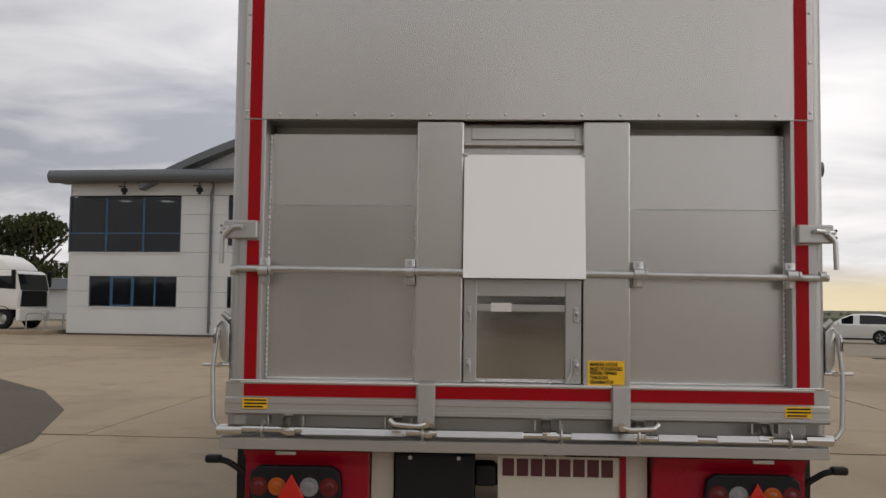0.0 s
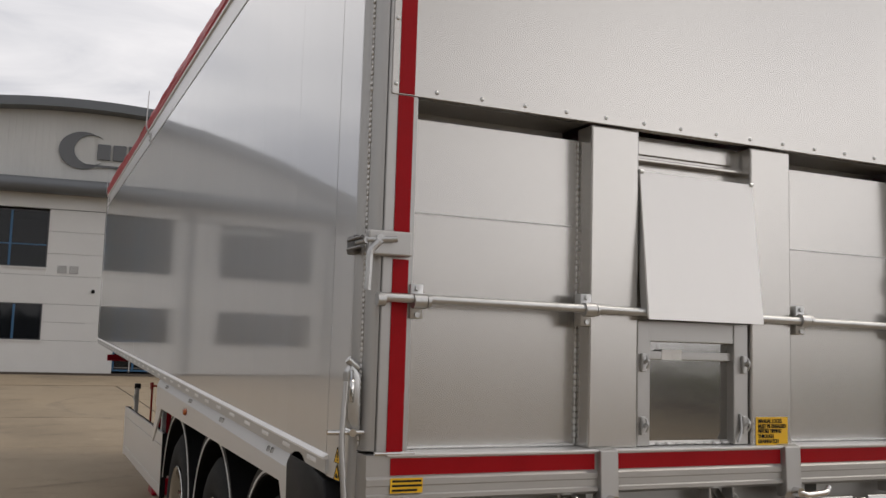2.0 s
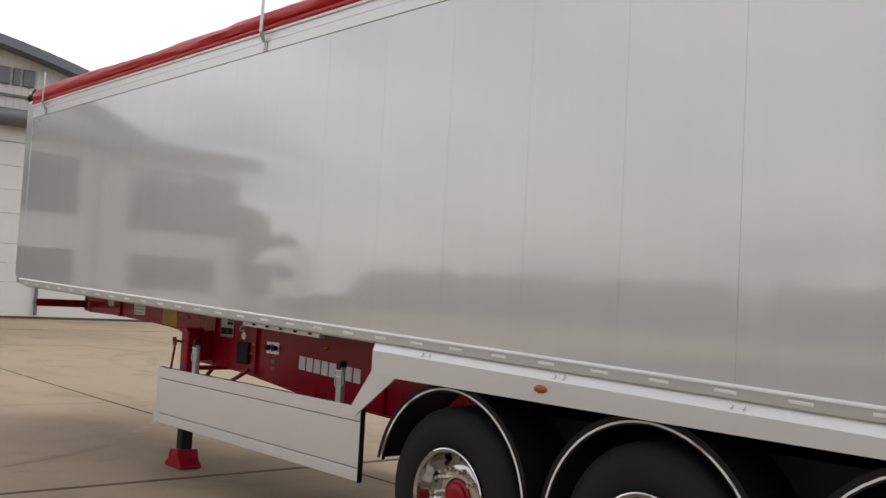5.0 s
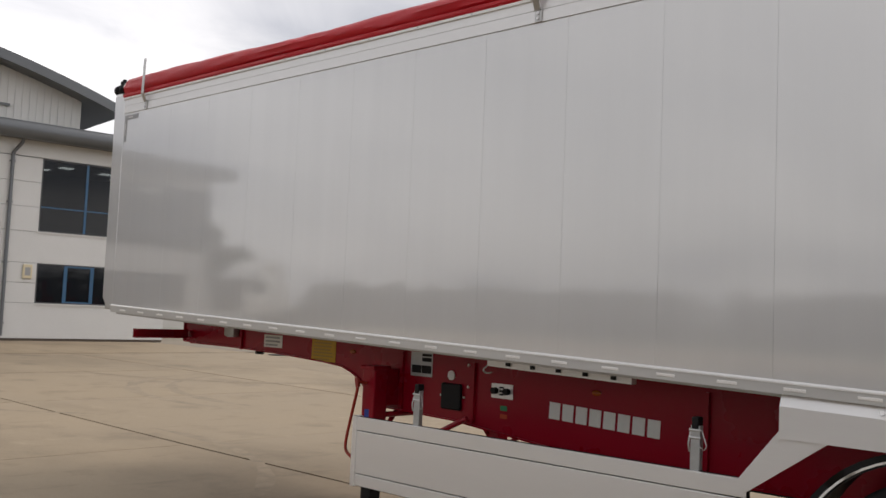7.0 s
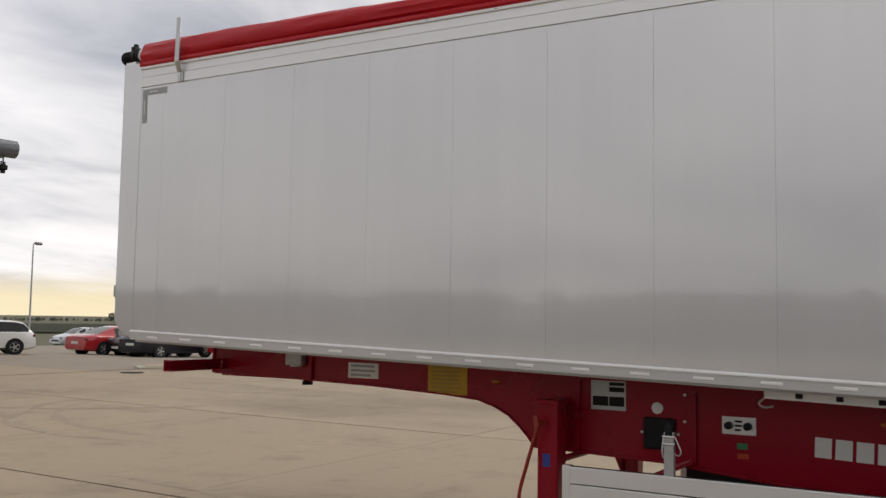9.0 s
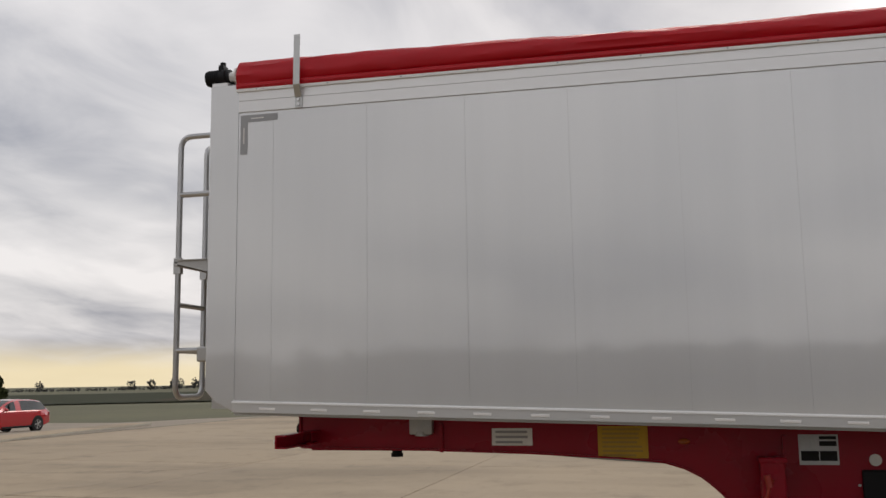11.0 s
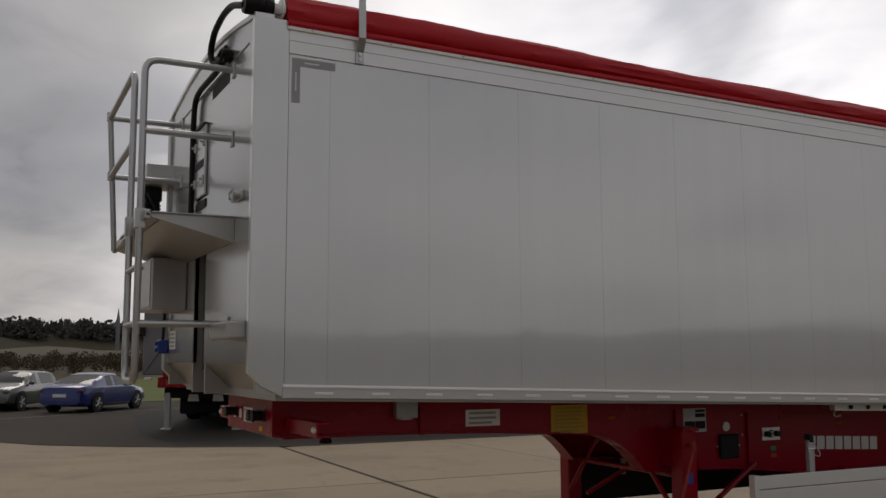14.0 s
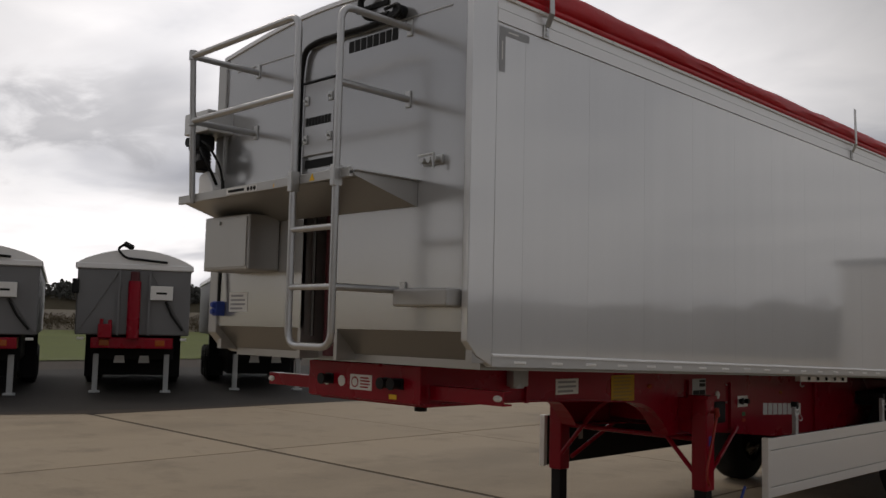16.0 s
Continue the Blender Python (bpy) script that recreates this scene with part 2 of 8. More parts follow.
AMBER = material("amber_lens", (0.36, 0.075, 0.006), 0.15, 0.0, vary=0.15, scale=30, grain=0.1, bump=0.3, bump_scale=200)
LENS_RED = material("red_lens", (0.1, 0.003, 0.004), 0.12, 0.0, vary=0.15, scale=30, grain=0.1, bump=0.3, bump_scale=200)
LENS_CLEAR = material("clear_lens", (0.2, 0.2, 0.2), 0.2, 0.0, vary=0.2, scale=30, grain=0.1, bump=0.3, bump_scale=200)
TRIANGLE = material("red_reflector", (0.5, 0.012, 0.006), 0.2, 0.0, vary=0.08, scale=40, grain=0.1, bump=0.3, bump_scale=300)
MARK = material("grey_marking_tape", (0.34, 0.345, 0.35), 0.5, 0.1, vary=0.08, bump=0.03)
BLUE = material("blue_plastic", (0.02, 0.05, 0.28), 0.4, vary=0.1, bump=0.1)
GREEN = material("green_label", (0.03, 0.2, 0.08), 0.5, vary=0.1, bump=0)
CRANK = material("crank_red_paint", (0.3, 0.022, 0.012), 0.4, vary=0.15, scale=8, bump=0.1)
ORANGE = material("orange_paint", (0.46, 0.055, 0.012), 0.4, vary=0.15, scale=8, bump=0.1)
POLISH_DULL = material("bare_shiny_metal", (0.36, 0.355, 0.34), 0.1, 1.0, vary=0.12, scale=5, grain=0.08, bump=0.03, stretch=(1, 1, 4))
WHITE_BOARD = material("pale_board", (0.55, 0.5, 0.42), 0.5, 0.0, vary=0.08, scale=6, grain=0.04, bump=0.05)

def concrete_material(name, color):
    """Old trafficked concrete: warm ground colour, cloudy stains, dark wheel wear, pale scuffs and pits."""
    m = material(name, color, 0.82, 0.0, vary=0.12, scale=0.3, grain=0.10, grain_scale=22, bump=0.45, bump_scale=55, per_piece=0.10,
                 tint=(color[0] * 0.9, color[1] * 0.88, color[2] * 0.85))
    nt = m.node_tree
    N, L = nt.nodes.new, nt.links.new
    p = nt.nodes["Principled BSDF"]
    base = p.inputs["Base Color"].links[0].from_socket
    geo = N("ShaderNodeNewGeometry")
    for scale, stretch, lo, hi, dark, seed in ((0.16, (1, 0.45, 1), 0.48, 0.66, 0.66, 3), (0.9, (1, 1, 1), 0.54, 0.72, 0.74, 11),
                                               (3.4, (0.35, 1, 1), 0.58, 0.74, 0.8, 17), (1.7, (1, 0.5, 1), 0.62, 0.76, 1.22, 29)):
        mp, n, r = N("ShaderNodeMapping"), N("ShaderNodeTexNoise"), N("ShaderNodeMapRange")
        mp.inputs["Scale"].default_value, mp.inputs["Location"].default_value = stretch, (seed, seed * 0.7, 0)
        L(geo.outputs["Position"], mp.inputs[0])
        L(mp.outputs[0], n.inputs["Vector"])
        n.inputs["Scale"].default_value, n.inputs["Detail"].default_value, n.inputs["Roughness"].default_value = scale, 7, 0.62
        L(n.outputs["Fac"], r.inputs[0])
        r.inputs[1].default_value, r.inputs[2].default_value, r.inputs[3].default_value, r.inputs[4].default_value = lo, hi, 1.0, dark
        s = N("ShaderNodeVectorMath")
        s.operation = "SCALE"
        L(base, s.inputs[0])
        L(r.outputs[0], s.inputs["Scale"])
        base = s.outputs[0]
    L(base, p.inputs["Base Color"])
    return m


CONCRETE = concrete_material("yard_concrete", (0.345, 0.275, 0.188))
LOT = material("grey_lot_surface", (0.245, 0.207, 0.158), 0.88, 0.0, vary=0.25, scale=0.3, grain=0.2, grain_scale=9, bump=0.4, bump_scale=60)
TARMAC = material("brown_tarmac", (0.105, 0.088, 0.07), 0.9, 0.0, vary=0.35, scale=0.4, grain=0.3, grain_scale=9, bump=0.6, bump_scale=60, spec=0.3)
APRON = concrete_material("apron_concrete", (0.33, 0.26, 0.175))
ASPHALT = material("worn_asphalt", (0.058, 0.047, 0.037), 0.92, 0.0, vary=0.3, scale=0.25, grain=0.25, grain_scale=12, bump=0.6, bump_scale=60, spec=0.2)
GRASS = material("field_grass", (0.07, 0.075, 0.032), 0.95, 0.0, vary=0.35, scale=0.03, grain=0.3, grain_scale=2.0, bump=0.8, bump_scale=6, tint=(0.095, 0.088, 0.045))
SOIL = material("dark_crop_field", (0.03, 0.034, 0.018), 0.95, 0.0, vary=0.3, scale=0.05, grain=0.2, grain_scale=1, bump=0.5, bump_scale=4, spec=0.1)
VERGE = material("verge_grass", (0.1, 0.122, 0.022), 0.95, 0.0, vary=0.3, scale=0.3, grain=0.3, grain_scale=9, bump=0.8, bump_scale=30)
BROWN = material("rough_brown_grass", (0.1, 0.074, 0.041), 0.95, 0.0, vary=0.4, scale=0.08, grain=0.3, grain_scale=3, bump=0.8, bump_scale=8, tint=(0.055, 0.045, 0.024))
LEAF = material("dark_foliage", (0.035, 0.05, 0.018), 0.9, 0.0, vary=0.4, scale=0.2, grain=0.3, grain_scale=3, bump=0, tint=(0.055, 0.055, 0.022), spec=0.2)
# paler and greyer than LEAF: the haze of distance is mixed into the colour
LEAF_HAZY = material("distant_foliage", (0.11, 0.112, 0.105), 0.95, 0.0, vary=0.3, scale=0.05, grain=0.2, grain_scale=1, bump=0, tint=(0.08, 0.077, 0.068), spec=0.1)
BARK = material("bark", (0.07, 0.05, 0.035), 0.9, vary=0.3, scale=8, bump=0.6)
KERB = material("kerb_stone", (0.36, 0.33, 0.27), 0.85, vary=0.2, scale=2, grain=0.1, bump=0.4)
CLAD = material("pale_cladding", (0.6, 0.6, 0.585), 0.42, 0.0, vary=0.06, scale=0.5, grain=0.03, grain_scale=10, bump=0.05, per_piece=0.03)
RIBBED = material("ribbed_cladding", (0.56, 0.56, 0.54), 0.42, 0.0, vary=0.1, scale=0.4, grain=0.05, grain_scale=5, bump=0.05, stretch=(3, 3, 0.4))
ROOF_GREY = material("grey_roof_metal", (0.13, 0.14, 0.15), 0.4, 0.3, vary=0.08, scale=0.5, grain=0.04, bump=0.05)
PLINTH = material("brown_plinth", (0.09, 0.07, 0.055), 0.85, 0.0, vary=0.2, bump=0.2)
SOFFIT = material("grey_soffit", (0.16, 0.16, 0.165), 0.6, 0.0, vary=0.06, bump=0.05)
WINDARK = material("dark_window_frame", (0.05, 0.052, 0.056), 0.45, 0.0, vary=0.1, bump=0.03)
WINBLUE = material("blue_window_frame", (0.025, 0.1, 0.2), 0.4, 0.0, vary=0.08, bump=0.03)
ROOM = material("office_interior", (0.16, 0.15, 0.14), 0.9, 0.0, vary=0.4, scale=0.9, grain=0.2, grain_scale=3, bump=0)
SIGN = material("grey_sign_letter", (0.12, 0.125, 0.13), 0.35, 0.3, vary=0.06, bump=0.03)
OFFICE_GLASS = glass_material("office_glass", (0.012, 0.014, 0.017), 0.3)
CAR_GLASS = glass_material("car_glass", (0.01, 0.011, 0.012), 0.12)
CEILING_LAMP = lamp_material("ceiling_lamp", (1.0, 0.97, 0.9), 5.0)
TRUCK_WHITE = material("truck_white_paint", (0.82, 0.81, 0.77), 0.3, 0.0, vary=0.06, scale=1, bump=0.02, coat=0.4)
GREY_BODY = material("dull_grey_trailer_body", (0.17, 0.172, 0.176), 0.45, 0.45, vary=0.15, scale=1.2, grain=0.06, bump=0.05)


def car_paint(name, c):
    return material(name, c, 0.25, 0.1, vary=0.05, scale=1.0, grain=0.03, bump=0, coat=0.8)
CREAM = material("cream_paint", (0.62, 0.54, 0.36), 0.5, vary=0.05, bump=0.03)

# ---- mesh tools ----
def part(name, bm, mat, parent=None, label="", smooth=False):
    """One mesh object of a bmesh, under its thing or part."""
    bmesh.ops.recalc_face_normals(bm, faces=bm.faces)
    me = bpy.data.meshes.new(name)
    bm.to_mesh(me)
    bm.free()
    me.materials.append(mat)
    if smooth:
        me.shade_smooth()
        me.set_sharp_from_angle(angle=radians(38))
    ob = new(name, me)
    if parent is not None:
        ob.parent = parent
    if label:
        ob["label"] = label
    return ob


def again(ob, parent, m):
    """Another object on the mesh of ob, at the pose m."""
    o = new(ob.name.split(".")[0], ob.data)
    o.parent, o.matrix_basis = parent, m
    return o


def thing(name, m, label, category, group="", kind=""):
    e = new(name)
    e.empty_display_size = 0.2
    e.matrix_basis = m
    return tagged(e, label, category, group, kind)


def box(bm, x0, x1, y0, y1, z0, z1, r=0.0, seg=2, m=None):
    """Adds a box, its edges rounded by r."""
    tmp = bmesh.new()
    bmesh.ops.create_cube(tmp, size=1)
    bmesh.ops.transform(tmp, matrix=Matrix.LocRotScale(((x0 + x1) / 2, (y0 + y1) / 2, (z0 + z1) / 2), None,
                                                       (abs(x1 - x0), abs(y1 - y0), abs(z1 - z0))), verts=tmp.verts)
    if r > 0:
        r = min(r, 0.45 * min(abs(x1 - x0), abs(y1 - y0), abs(z1 - z0)))
        bmesh.ops.bevel(tmp, geom=tmp.edges[:], offset=r, segments=seg, affect="EDGES", profile=0.5)
    return merge(bm, tmp, m)


def merge(bm, tmp, m=None):
    if m is not None:
        bmesh.ops.transform(tmp, matrix=m, verts=tmp.verts)
    me = bpy.data.meshes.new("tmp")
    tmp.to_mesh(me)
    tmp.free()
    bm.from_mesh(me)
    bpy.data.meshes.remove(me)
    return bm


def prism(bm, points, axis, a, b, r=0.0, m=None):
    """Adds a flat outline, swept along an axis from a to b. points: pairs in the other two axes' order."""
    tmp = bmesh.new()

    def place(p, v):
        return {"x": (v, p[0], p[1]), "y": (p[0], v, p[1]), "z": (p[0], p[1], v)}[axis]

    lo, hi = [tmp.verts.new(place(p, a)) for p in points], [tmp.verts.new(place(p, b)) for p in points]
    n = len(points)
    tmp.faces.new(lo)
    tmp.faces.new(hi[::-1])
    for i in range(n):
        tmp.faces.new((lo[i], lo[(i + 1) % n], hi[(i + 1) % n], hi[i]))
    bmesh.ops.recalc_face_normals(tmp, faces=tmp.faces)
    if r > 0:
        bmesh.ops.bevel(tmp, geom=tmp.edges[:], offset=r, segments=2, affect="EDGES", profile=0.5)
    return merge(bm, tmp, m)


def rod(bm, p, q, r, sides=12, r2=None):
    """Adds a round bar from p to q."""
    p, q = Vector(p), Vector(q)
    tmp = bmesh.new()
    bmesh.ops.create_cone(tmp, cap_ends=True, segments=sides, radius1=r, radius2=r if r2 is None else r2, depth=(q - p).length)
    turn = (q - p).to_track_quat("Z", "Y").to_matrix().to_4x4()
    return merge(bm, tmp, Matrix.Translation((p + q) / 2) @ turn)


def pipe(bm, pts, r, sides=10, bend=0.0):
    """Adds a tube along a line of points, its corners rounded by bend."""
    pts = [Vector(p) for p in pts]
    if bend:
        line = [pts[0]]
        for a, b, c in zip(pts, pts[1:], pts[2:]):
            d1, d2 = (a - b), (c - b)
            k = min(bend, 0.45 * d1.length, 0.45 * d2.length)
            s, e = b + d1.normalized() * k, b + d2.normalized() * k
            for i in range(7):
                t = i / 6
                line.append(s * (1 - t) ** 2 + b * 2 * t * (1 - t) + e * t * t)
        line.append(pts[-1])
        pts = line
    rings, normal = [], None
    for i, p in enumerate(pts):
        d = (pts[min(i + 1, len(pts) - 1)] - pts[max(i - 1, 0)]).normalized()
        if normal is None:
            normal = d.orthogonal().normalized()
        else:
            normal = (normal - d * normal.dot(d)).normalized()
        other = d.cross(normal)
        rings.append([bm.verts.new(p + (normal * math.cos(2 * math.pi * k / sides) + other * math.sin(2 * math.pi * k / sides)) * r)
                      for k in range(sides)])
    for a, b in zip(rings, rings[1:]):
        for k in range(sides):
            bm.faces.new((a[k], a[(k + 1) % sides], b[(k + 1) % sides], b[k]))
    bm.faces.new(rings[0][::-1])
    bm.faces.new(rings[-1])
    return bm


def lathe(bm, profile, sides=40, m=None):
    """Adds a body turned round x. profile: pairs of x and radius."""
    tmp = bmesh.new()
    rings = []
    for x, r in profile:
        if r < 1e-5:
            rings.append([tmp.verts.new((x, 0, 0))])
        else:
            rings.append([tmp.verts.new((x, r * math.cos(2 * math.pi * k / sides), r * math.sin(2 * math.pi * k / sides))) for k in range(sides)])
    for a, b in zip(rings, rings[1:]):
        for k in range(sides):
            j = (k + 1) % sides
            if len(a) == 1 and len(b) == 1:
                continue
            if len(a) == 1:
                tmp.faces.new((a[0], b[j], b[k]))
            elif len(b) == 1:
                tmp.faces.new((a[k], a[j], b[0]))
            else:
                tmp.faces.new((a[k], a[j], b[j], b[k]))
    return merge(bm, tmp, m)


def text_bm(words, size, m):
    """Words in the built-in font as a thin mesh, at the pose m."""
    cu = bpy.data.curves.new("words", "FONT")
    cu.body, cu.size, cu.extrude, cu.offset = words, size, 0.0006, size * 0.035
    ob = bpy.data.objects.new("words", cu)
    me = bpy.data.meshes.new_from_object(ob)
    bm = bmesh.new()
    bm.from_mesh(me)
    bmesh.ops.transform(bm, matrix=m, verts=bm.verts)
    bpy.data.objects.remove(ob)
    bpy.data.curves.remove(cu)
    bpy.data.meshes.remove(me)
    return bm

# ---- the tipping trailer ----
trailer = thing("semi_trailer", pose(0, 0, 0), "silver aluminium bulk tipping semi-trailer with red chassis parked on concrete", "trailer")


def zb(y):
    """Lower edge of the body: the floor rises towards the front."""
    return 1.278 + 0.0293 * (y - 0.1)


def zc(y):
    """Lower edge of the cant rail."""
    return 3.478 + 0.0085 * y


def zt(y):
    """Top of the cant rail."""
    return 3.625 + 0.0085 * y


FRONT_Y, XS = 11.62, 1.275


def slope_box(bm, x0, x1, y0, y1, low, high):
    """A box whose lower and upper faces follow the slopes low(y) and high(y)."""
    prism(bm, [(y0, low(y0)), (y1, low(y1)), (y1, high(y1)), (y0, high(y0))], "x", x0, x1)


def brand_bars(name, mat, parent, origin, right, up, width, height, label):
    """A brand name as a row of plain blocks."""
    o, r, u = Vector(origin), Vector(right).normalized(), Vector(up).normalized()
    n = r.cross(u)
    bm = bmesh.new()
    w = width / 8
    for k in range(8):
        m = Matrix((r, u, n)).transposed().to_4x4()
        m.translation = o + r * (w * (k + 0.5))
        box(bm, -0.41 * w, 0.41 * w, 0, height, 0, 0.002, 0.0, m=m)
        if k in (1, 3, 5):
            box(bm, -0.12 * w, 0.41 * w, height * 0.42, height * 0.58, 0.002, 0.0025, m=m)
    return part(name, bm, mat, parent, label)


def print_bars(bm, origin, right, up, width, height, lines, fill=0.75, seed=1):
    """Unreadable print as plain bars."""
    rnd = random.Random(seed)
    o, r, u = Vector(origin), Vector(right).normalized(), Vector(up).normalized()
    n = r.cross(u)
    m = Matrix((r, u, n)).transposed().to_4x4()
    m.translation = o
    step = height / lines
    for k in range(lines):
        a = 0.06 * width
        b = width * (fill + 0.2 * rnd.random())
        box(bm, a, b, step * (k + 0.25), step * (k + 0.72), 0, 0.0012, m=m)


def weld_line(bm, p, q, r=0.006, step=0.03, seed=3):
    rnd = random.Random(seed)
    p, q = Vector(p), Vector(q)
    n = max(2, int((q - p).length / step))
    for k in range(n):
        c, rr = p.lerp(q, (k + 0.5) / n), r * rnd.uniform(0.7, 1.25)
        tmp = bmesh.new()
        bmesh.ops.create_icosphere(tmp, subdivisions=1, radius=1)
        merge(bm, tmp, Matrix.LocRotScale(c, None, (rr, rr, step * 0.55) if abs(q.z - p.z) > 0.1 else (step * 0.55, rr, rr)))


# -- body shell: inner skin behind the planks, right side, floor --
bm = bmesh.new()
for s in (-1, 1):
    slope_box(bm, s * (XS - 0.05), s * (XS - 0.004 if s < 0 else XS), 0.12, FRONT_Y - 0.03, lambda y: zb(y) + 0.02, zc)
part("inner_wall", bm, FRAME, trailer)
bm = bmesh.new()
slope_box(bm, -XS + 0.06, XS - 0.06, 0.02, FRONT_Y - 0.16, lambda y: zb(y) - 0.02, lambda y: zb(y) + 0.05)
part("floor_plate", bm, FRAME, trailer)

# vertical planks of the left side
edges = [0.337]
first = 11.43
seams = [11.18 - 0.644 * k for k in range(17)]
edges = [first] + [s for s in seams if s > 0.5] + [0.337]
for a, b in zip(edges[1:], edges):
    bm = bmesh.new()
    slope_box(bm, -XS - 0.002, -XS + 0.003, a + 0.0005, b - 0.0005, lambda y: zb(y) + 0.03, lambda y: zc(y) - 0.003)
    part("side_plank", bm, SIDE, trailer)
# rear end plate of the side, with the rounded corner post behind it
bm = bmesh.new()
slope_box(bm, -XS - 0.002, -XS + 0.02, 0.118, 0.3335, lambda y: 1.276, lambda y: zt(y))
part("rear_side_plate", bm, SIDE, trailer)
for s in (-1, 1):
    bm = bmesh.new()
    arc = [(s * (1.252 + 0.03 * math.sin(radians(a))), 0.098 + 0.03 * math.cos(radians(a))) for a in range(0, 211, 15)]
    prism(bm, arc + [(s * 1.2, 0.085), (s * 1.2, 0.128)], "z", 1.1, 3.72)
    part("corner_post", bm, FRAME, trailer, smooth=True)
bm = bmesh.new()
weld_line(bm, (-1.264, 0.052, 1.4), (-1.264, 0.052, 3.7), 0.0055, 0.017)
part("weld_seam", bm, WELD, trailer)
for s in (-1, 1):
    bm = bmesh.new()
    arc = [(s * (1.226 + 0.036 * math.cos(radians(a))), 0.045 - 0.036 * math.sin(radians(a))) for a in range(0, 91, 10)]
    prism(bm, arc + [(s * 1.226, 0.09), (s * 1.262, 0.09)], "z", 1.39, 3.7)
    part("post_nosing", bm, FRAME, trailer, smooth=True)

# cant rail along the top, with its two grooves
for s in (-1, 1):
    bm = bmesh.new()
    prism(bm, [(s * (XS - 0.06), 0.0), (s * (XS - 0.004), 0.0), (s * (XS - 0.004), 0.004), (s * (XS + 0.006), 0.004), (s * (XS + 0.006), 0.078), (s * (XS - 0.004), 0.078),
               (s * (XS - 0.004), 0.082), (s * (XS + 0.004), 0.082), (s * (XS + 0.004), 0.147), (s * (XS - 0.06), 0.147)],
          "y", 0.12, 11.432, m=Matrix(((1, 0, 0, 0), (0, 1, 0, 0), (0, 0.0085, 1, 3.478), (0, 0, 0, 1))))
    part("cant_rail", bm, RAIL_AL, trailer)
# rub rail along the bottom with embossed plates
for s in (-1, 1):
    bm = bmesh.new()
    slope_box(bm, s * (XS - 0.04), s * (XS + 0.012), 0.31, 11.44, zb, lambda y: zb(y) + 0.047 + 0.001 * y)
    rail = part("rub_rail", bm, RUB_AL, trailer, "bright extruded aluminium rub rail")
    bm = bmesh.new()
    prism(bm, [(s * (XS - 0.03), 0.0), (s * (XS + 0.021), 0.0), (s * (XS + 0.021), 0.007), (s * (XS + 0.003), 0.016), (s * (XS - 0.03), 0.016)], "y", 0.31, 11.44,
          m=Matrix(((1, 0, 0, 0), (0, 1, 0, 0), (0, 0.0303, 1, 1.3215), (0, 0, 0, 1))))
    part("rail_lip", bm, LIP, rail, "bright upper lip of the rail")
bm = bmesh.new()
box(bm, -0.002, 0.006, -0.055, 0.055, -0.0085, 0.0085, 0.003)
for k in range(7):
    box(bm, -0.0045, -0.001, -0.046 + 0.0135 * k, -0.037 + 0.0135 * k, -0.0045, 0.0045)
plate0 = None
for k in range(32):
    y = 11.2 - 0.346 * k
    if y < 0.45:
        break
    m = pose(-XS - 0.0125, y, zb(y) + 0.026, 1.7, 0, 0)
    if plate0 is None:
        plate0 = part("rail_plate", bm, LIP, trailer)
        plate0.matrix_basis = m
    else:
        again(plate0, trailer, m)

# front corner posts, chamfered at the foot
for s in (-1, 1):
    bm = bmesh.new()
    xo = XS + 0.004 if s < 0 else 1.335
    prism(bm, [(11.4312, 1.61), (11.56, 1.67), (11.638, 1.75), (11.638, 3.775), (11.4312, 3.775)], "x", s * (XS - 0.045), s * xo, 0.006)
    part("front_post", bm, FRAME if s > 0 else SIDE, trailer, smooth=False)
# grey angle tape at the top front corner of the side
bm = bmesh.new()
box(bm, -XS - 0.0045, -XS - 0.0035, 11.15, 11.415, 3.508, 3.555)
box(bm, -XS - 0.0045, -XS - 0.0035, 11.365, 11.415, 3.29, 3.508)
part("marking_tape", bm, MARK, trailer, "grey L-shaped marking tape")
bm = bmesh.new()
box(bm, -XS - 0.0052, -XS - 0.0046, 11.25, 11.34, 3.527, 3.535)
part("tape_print", bm, DECAL, trailer)
bm = bmesh.new()
box(bm, -XS - 0.0052, -XS - 0.0046, 11.387, 11.395, 3.36, 3.47)
part("tape_print", bm, DECAL, trailer)

# -- warning triangles on the side by the rear --
for z0 in (1.352, 1.297):
    bm = bmesh.new()
    prism(bm, [(0.172, z0 - 0.02), (0.236, z0 - 0.02), (0.204, z0 + 0.03)], "x", -XS - 0.005, -XS - 0.003)
    t = part("warning_label", bm, YELLOW, trailer, "yellow triangular warning label")
    bm = bmesh.new()
    if z0 > 1.32:
        prism(bm, [(0.2, z0 - 0.005), (0.208, z0 - 0.005), (0.209, z0 + 0.014), (0.199, z0 + 0.014)], "x", -XS - 0.0056, -XS - 0.005)
        box(bm, -XS - 0.0056, -XS - 0.005, 0.2, 0.208, z0 - 0.014, z0 - 0.008)
    else:
        prism(bm, [(0.19, z0 - 0.013), (0.22, z0 - 0.013), (0.22, z0 - 0.007), (0.21, z0 + 0.004), (0.2, z0 - 0.002), (0.19, z0 - 0.005)], "x", -XS - 0.0056, -XS - 0.005)
    for a, b in (((0.172, -0.02), (0.236, -0.02)), ((0.236, -0.02), (0.204, 0.03)), ((0.204, 0.03), (0.172, -0.02))):
        rod(bm, (-XS - 0.005, a[0], z0 + a[1]), (-XS - 0.005, b[0], z0 + b[1]), 0.0015, 6)
    part("symbol", bm, INK, t)

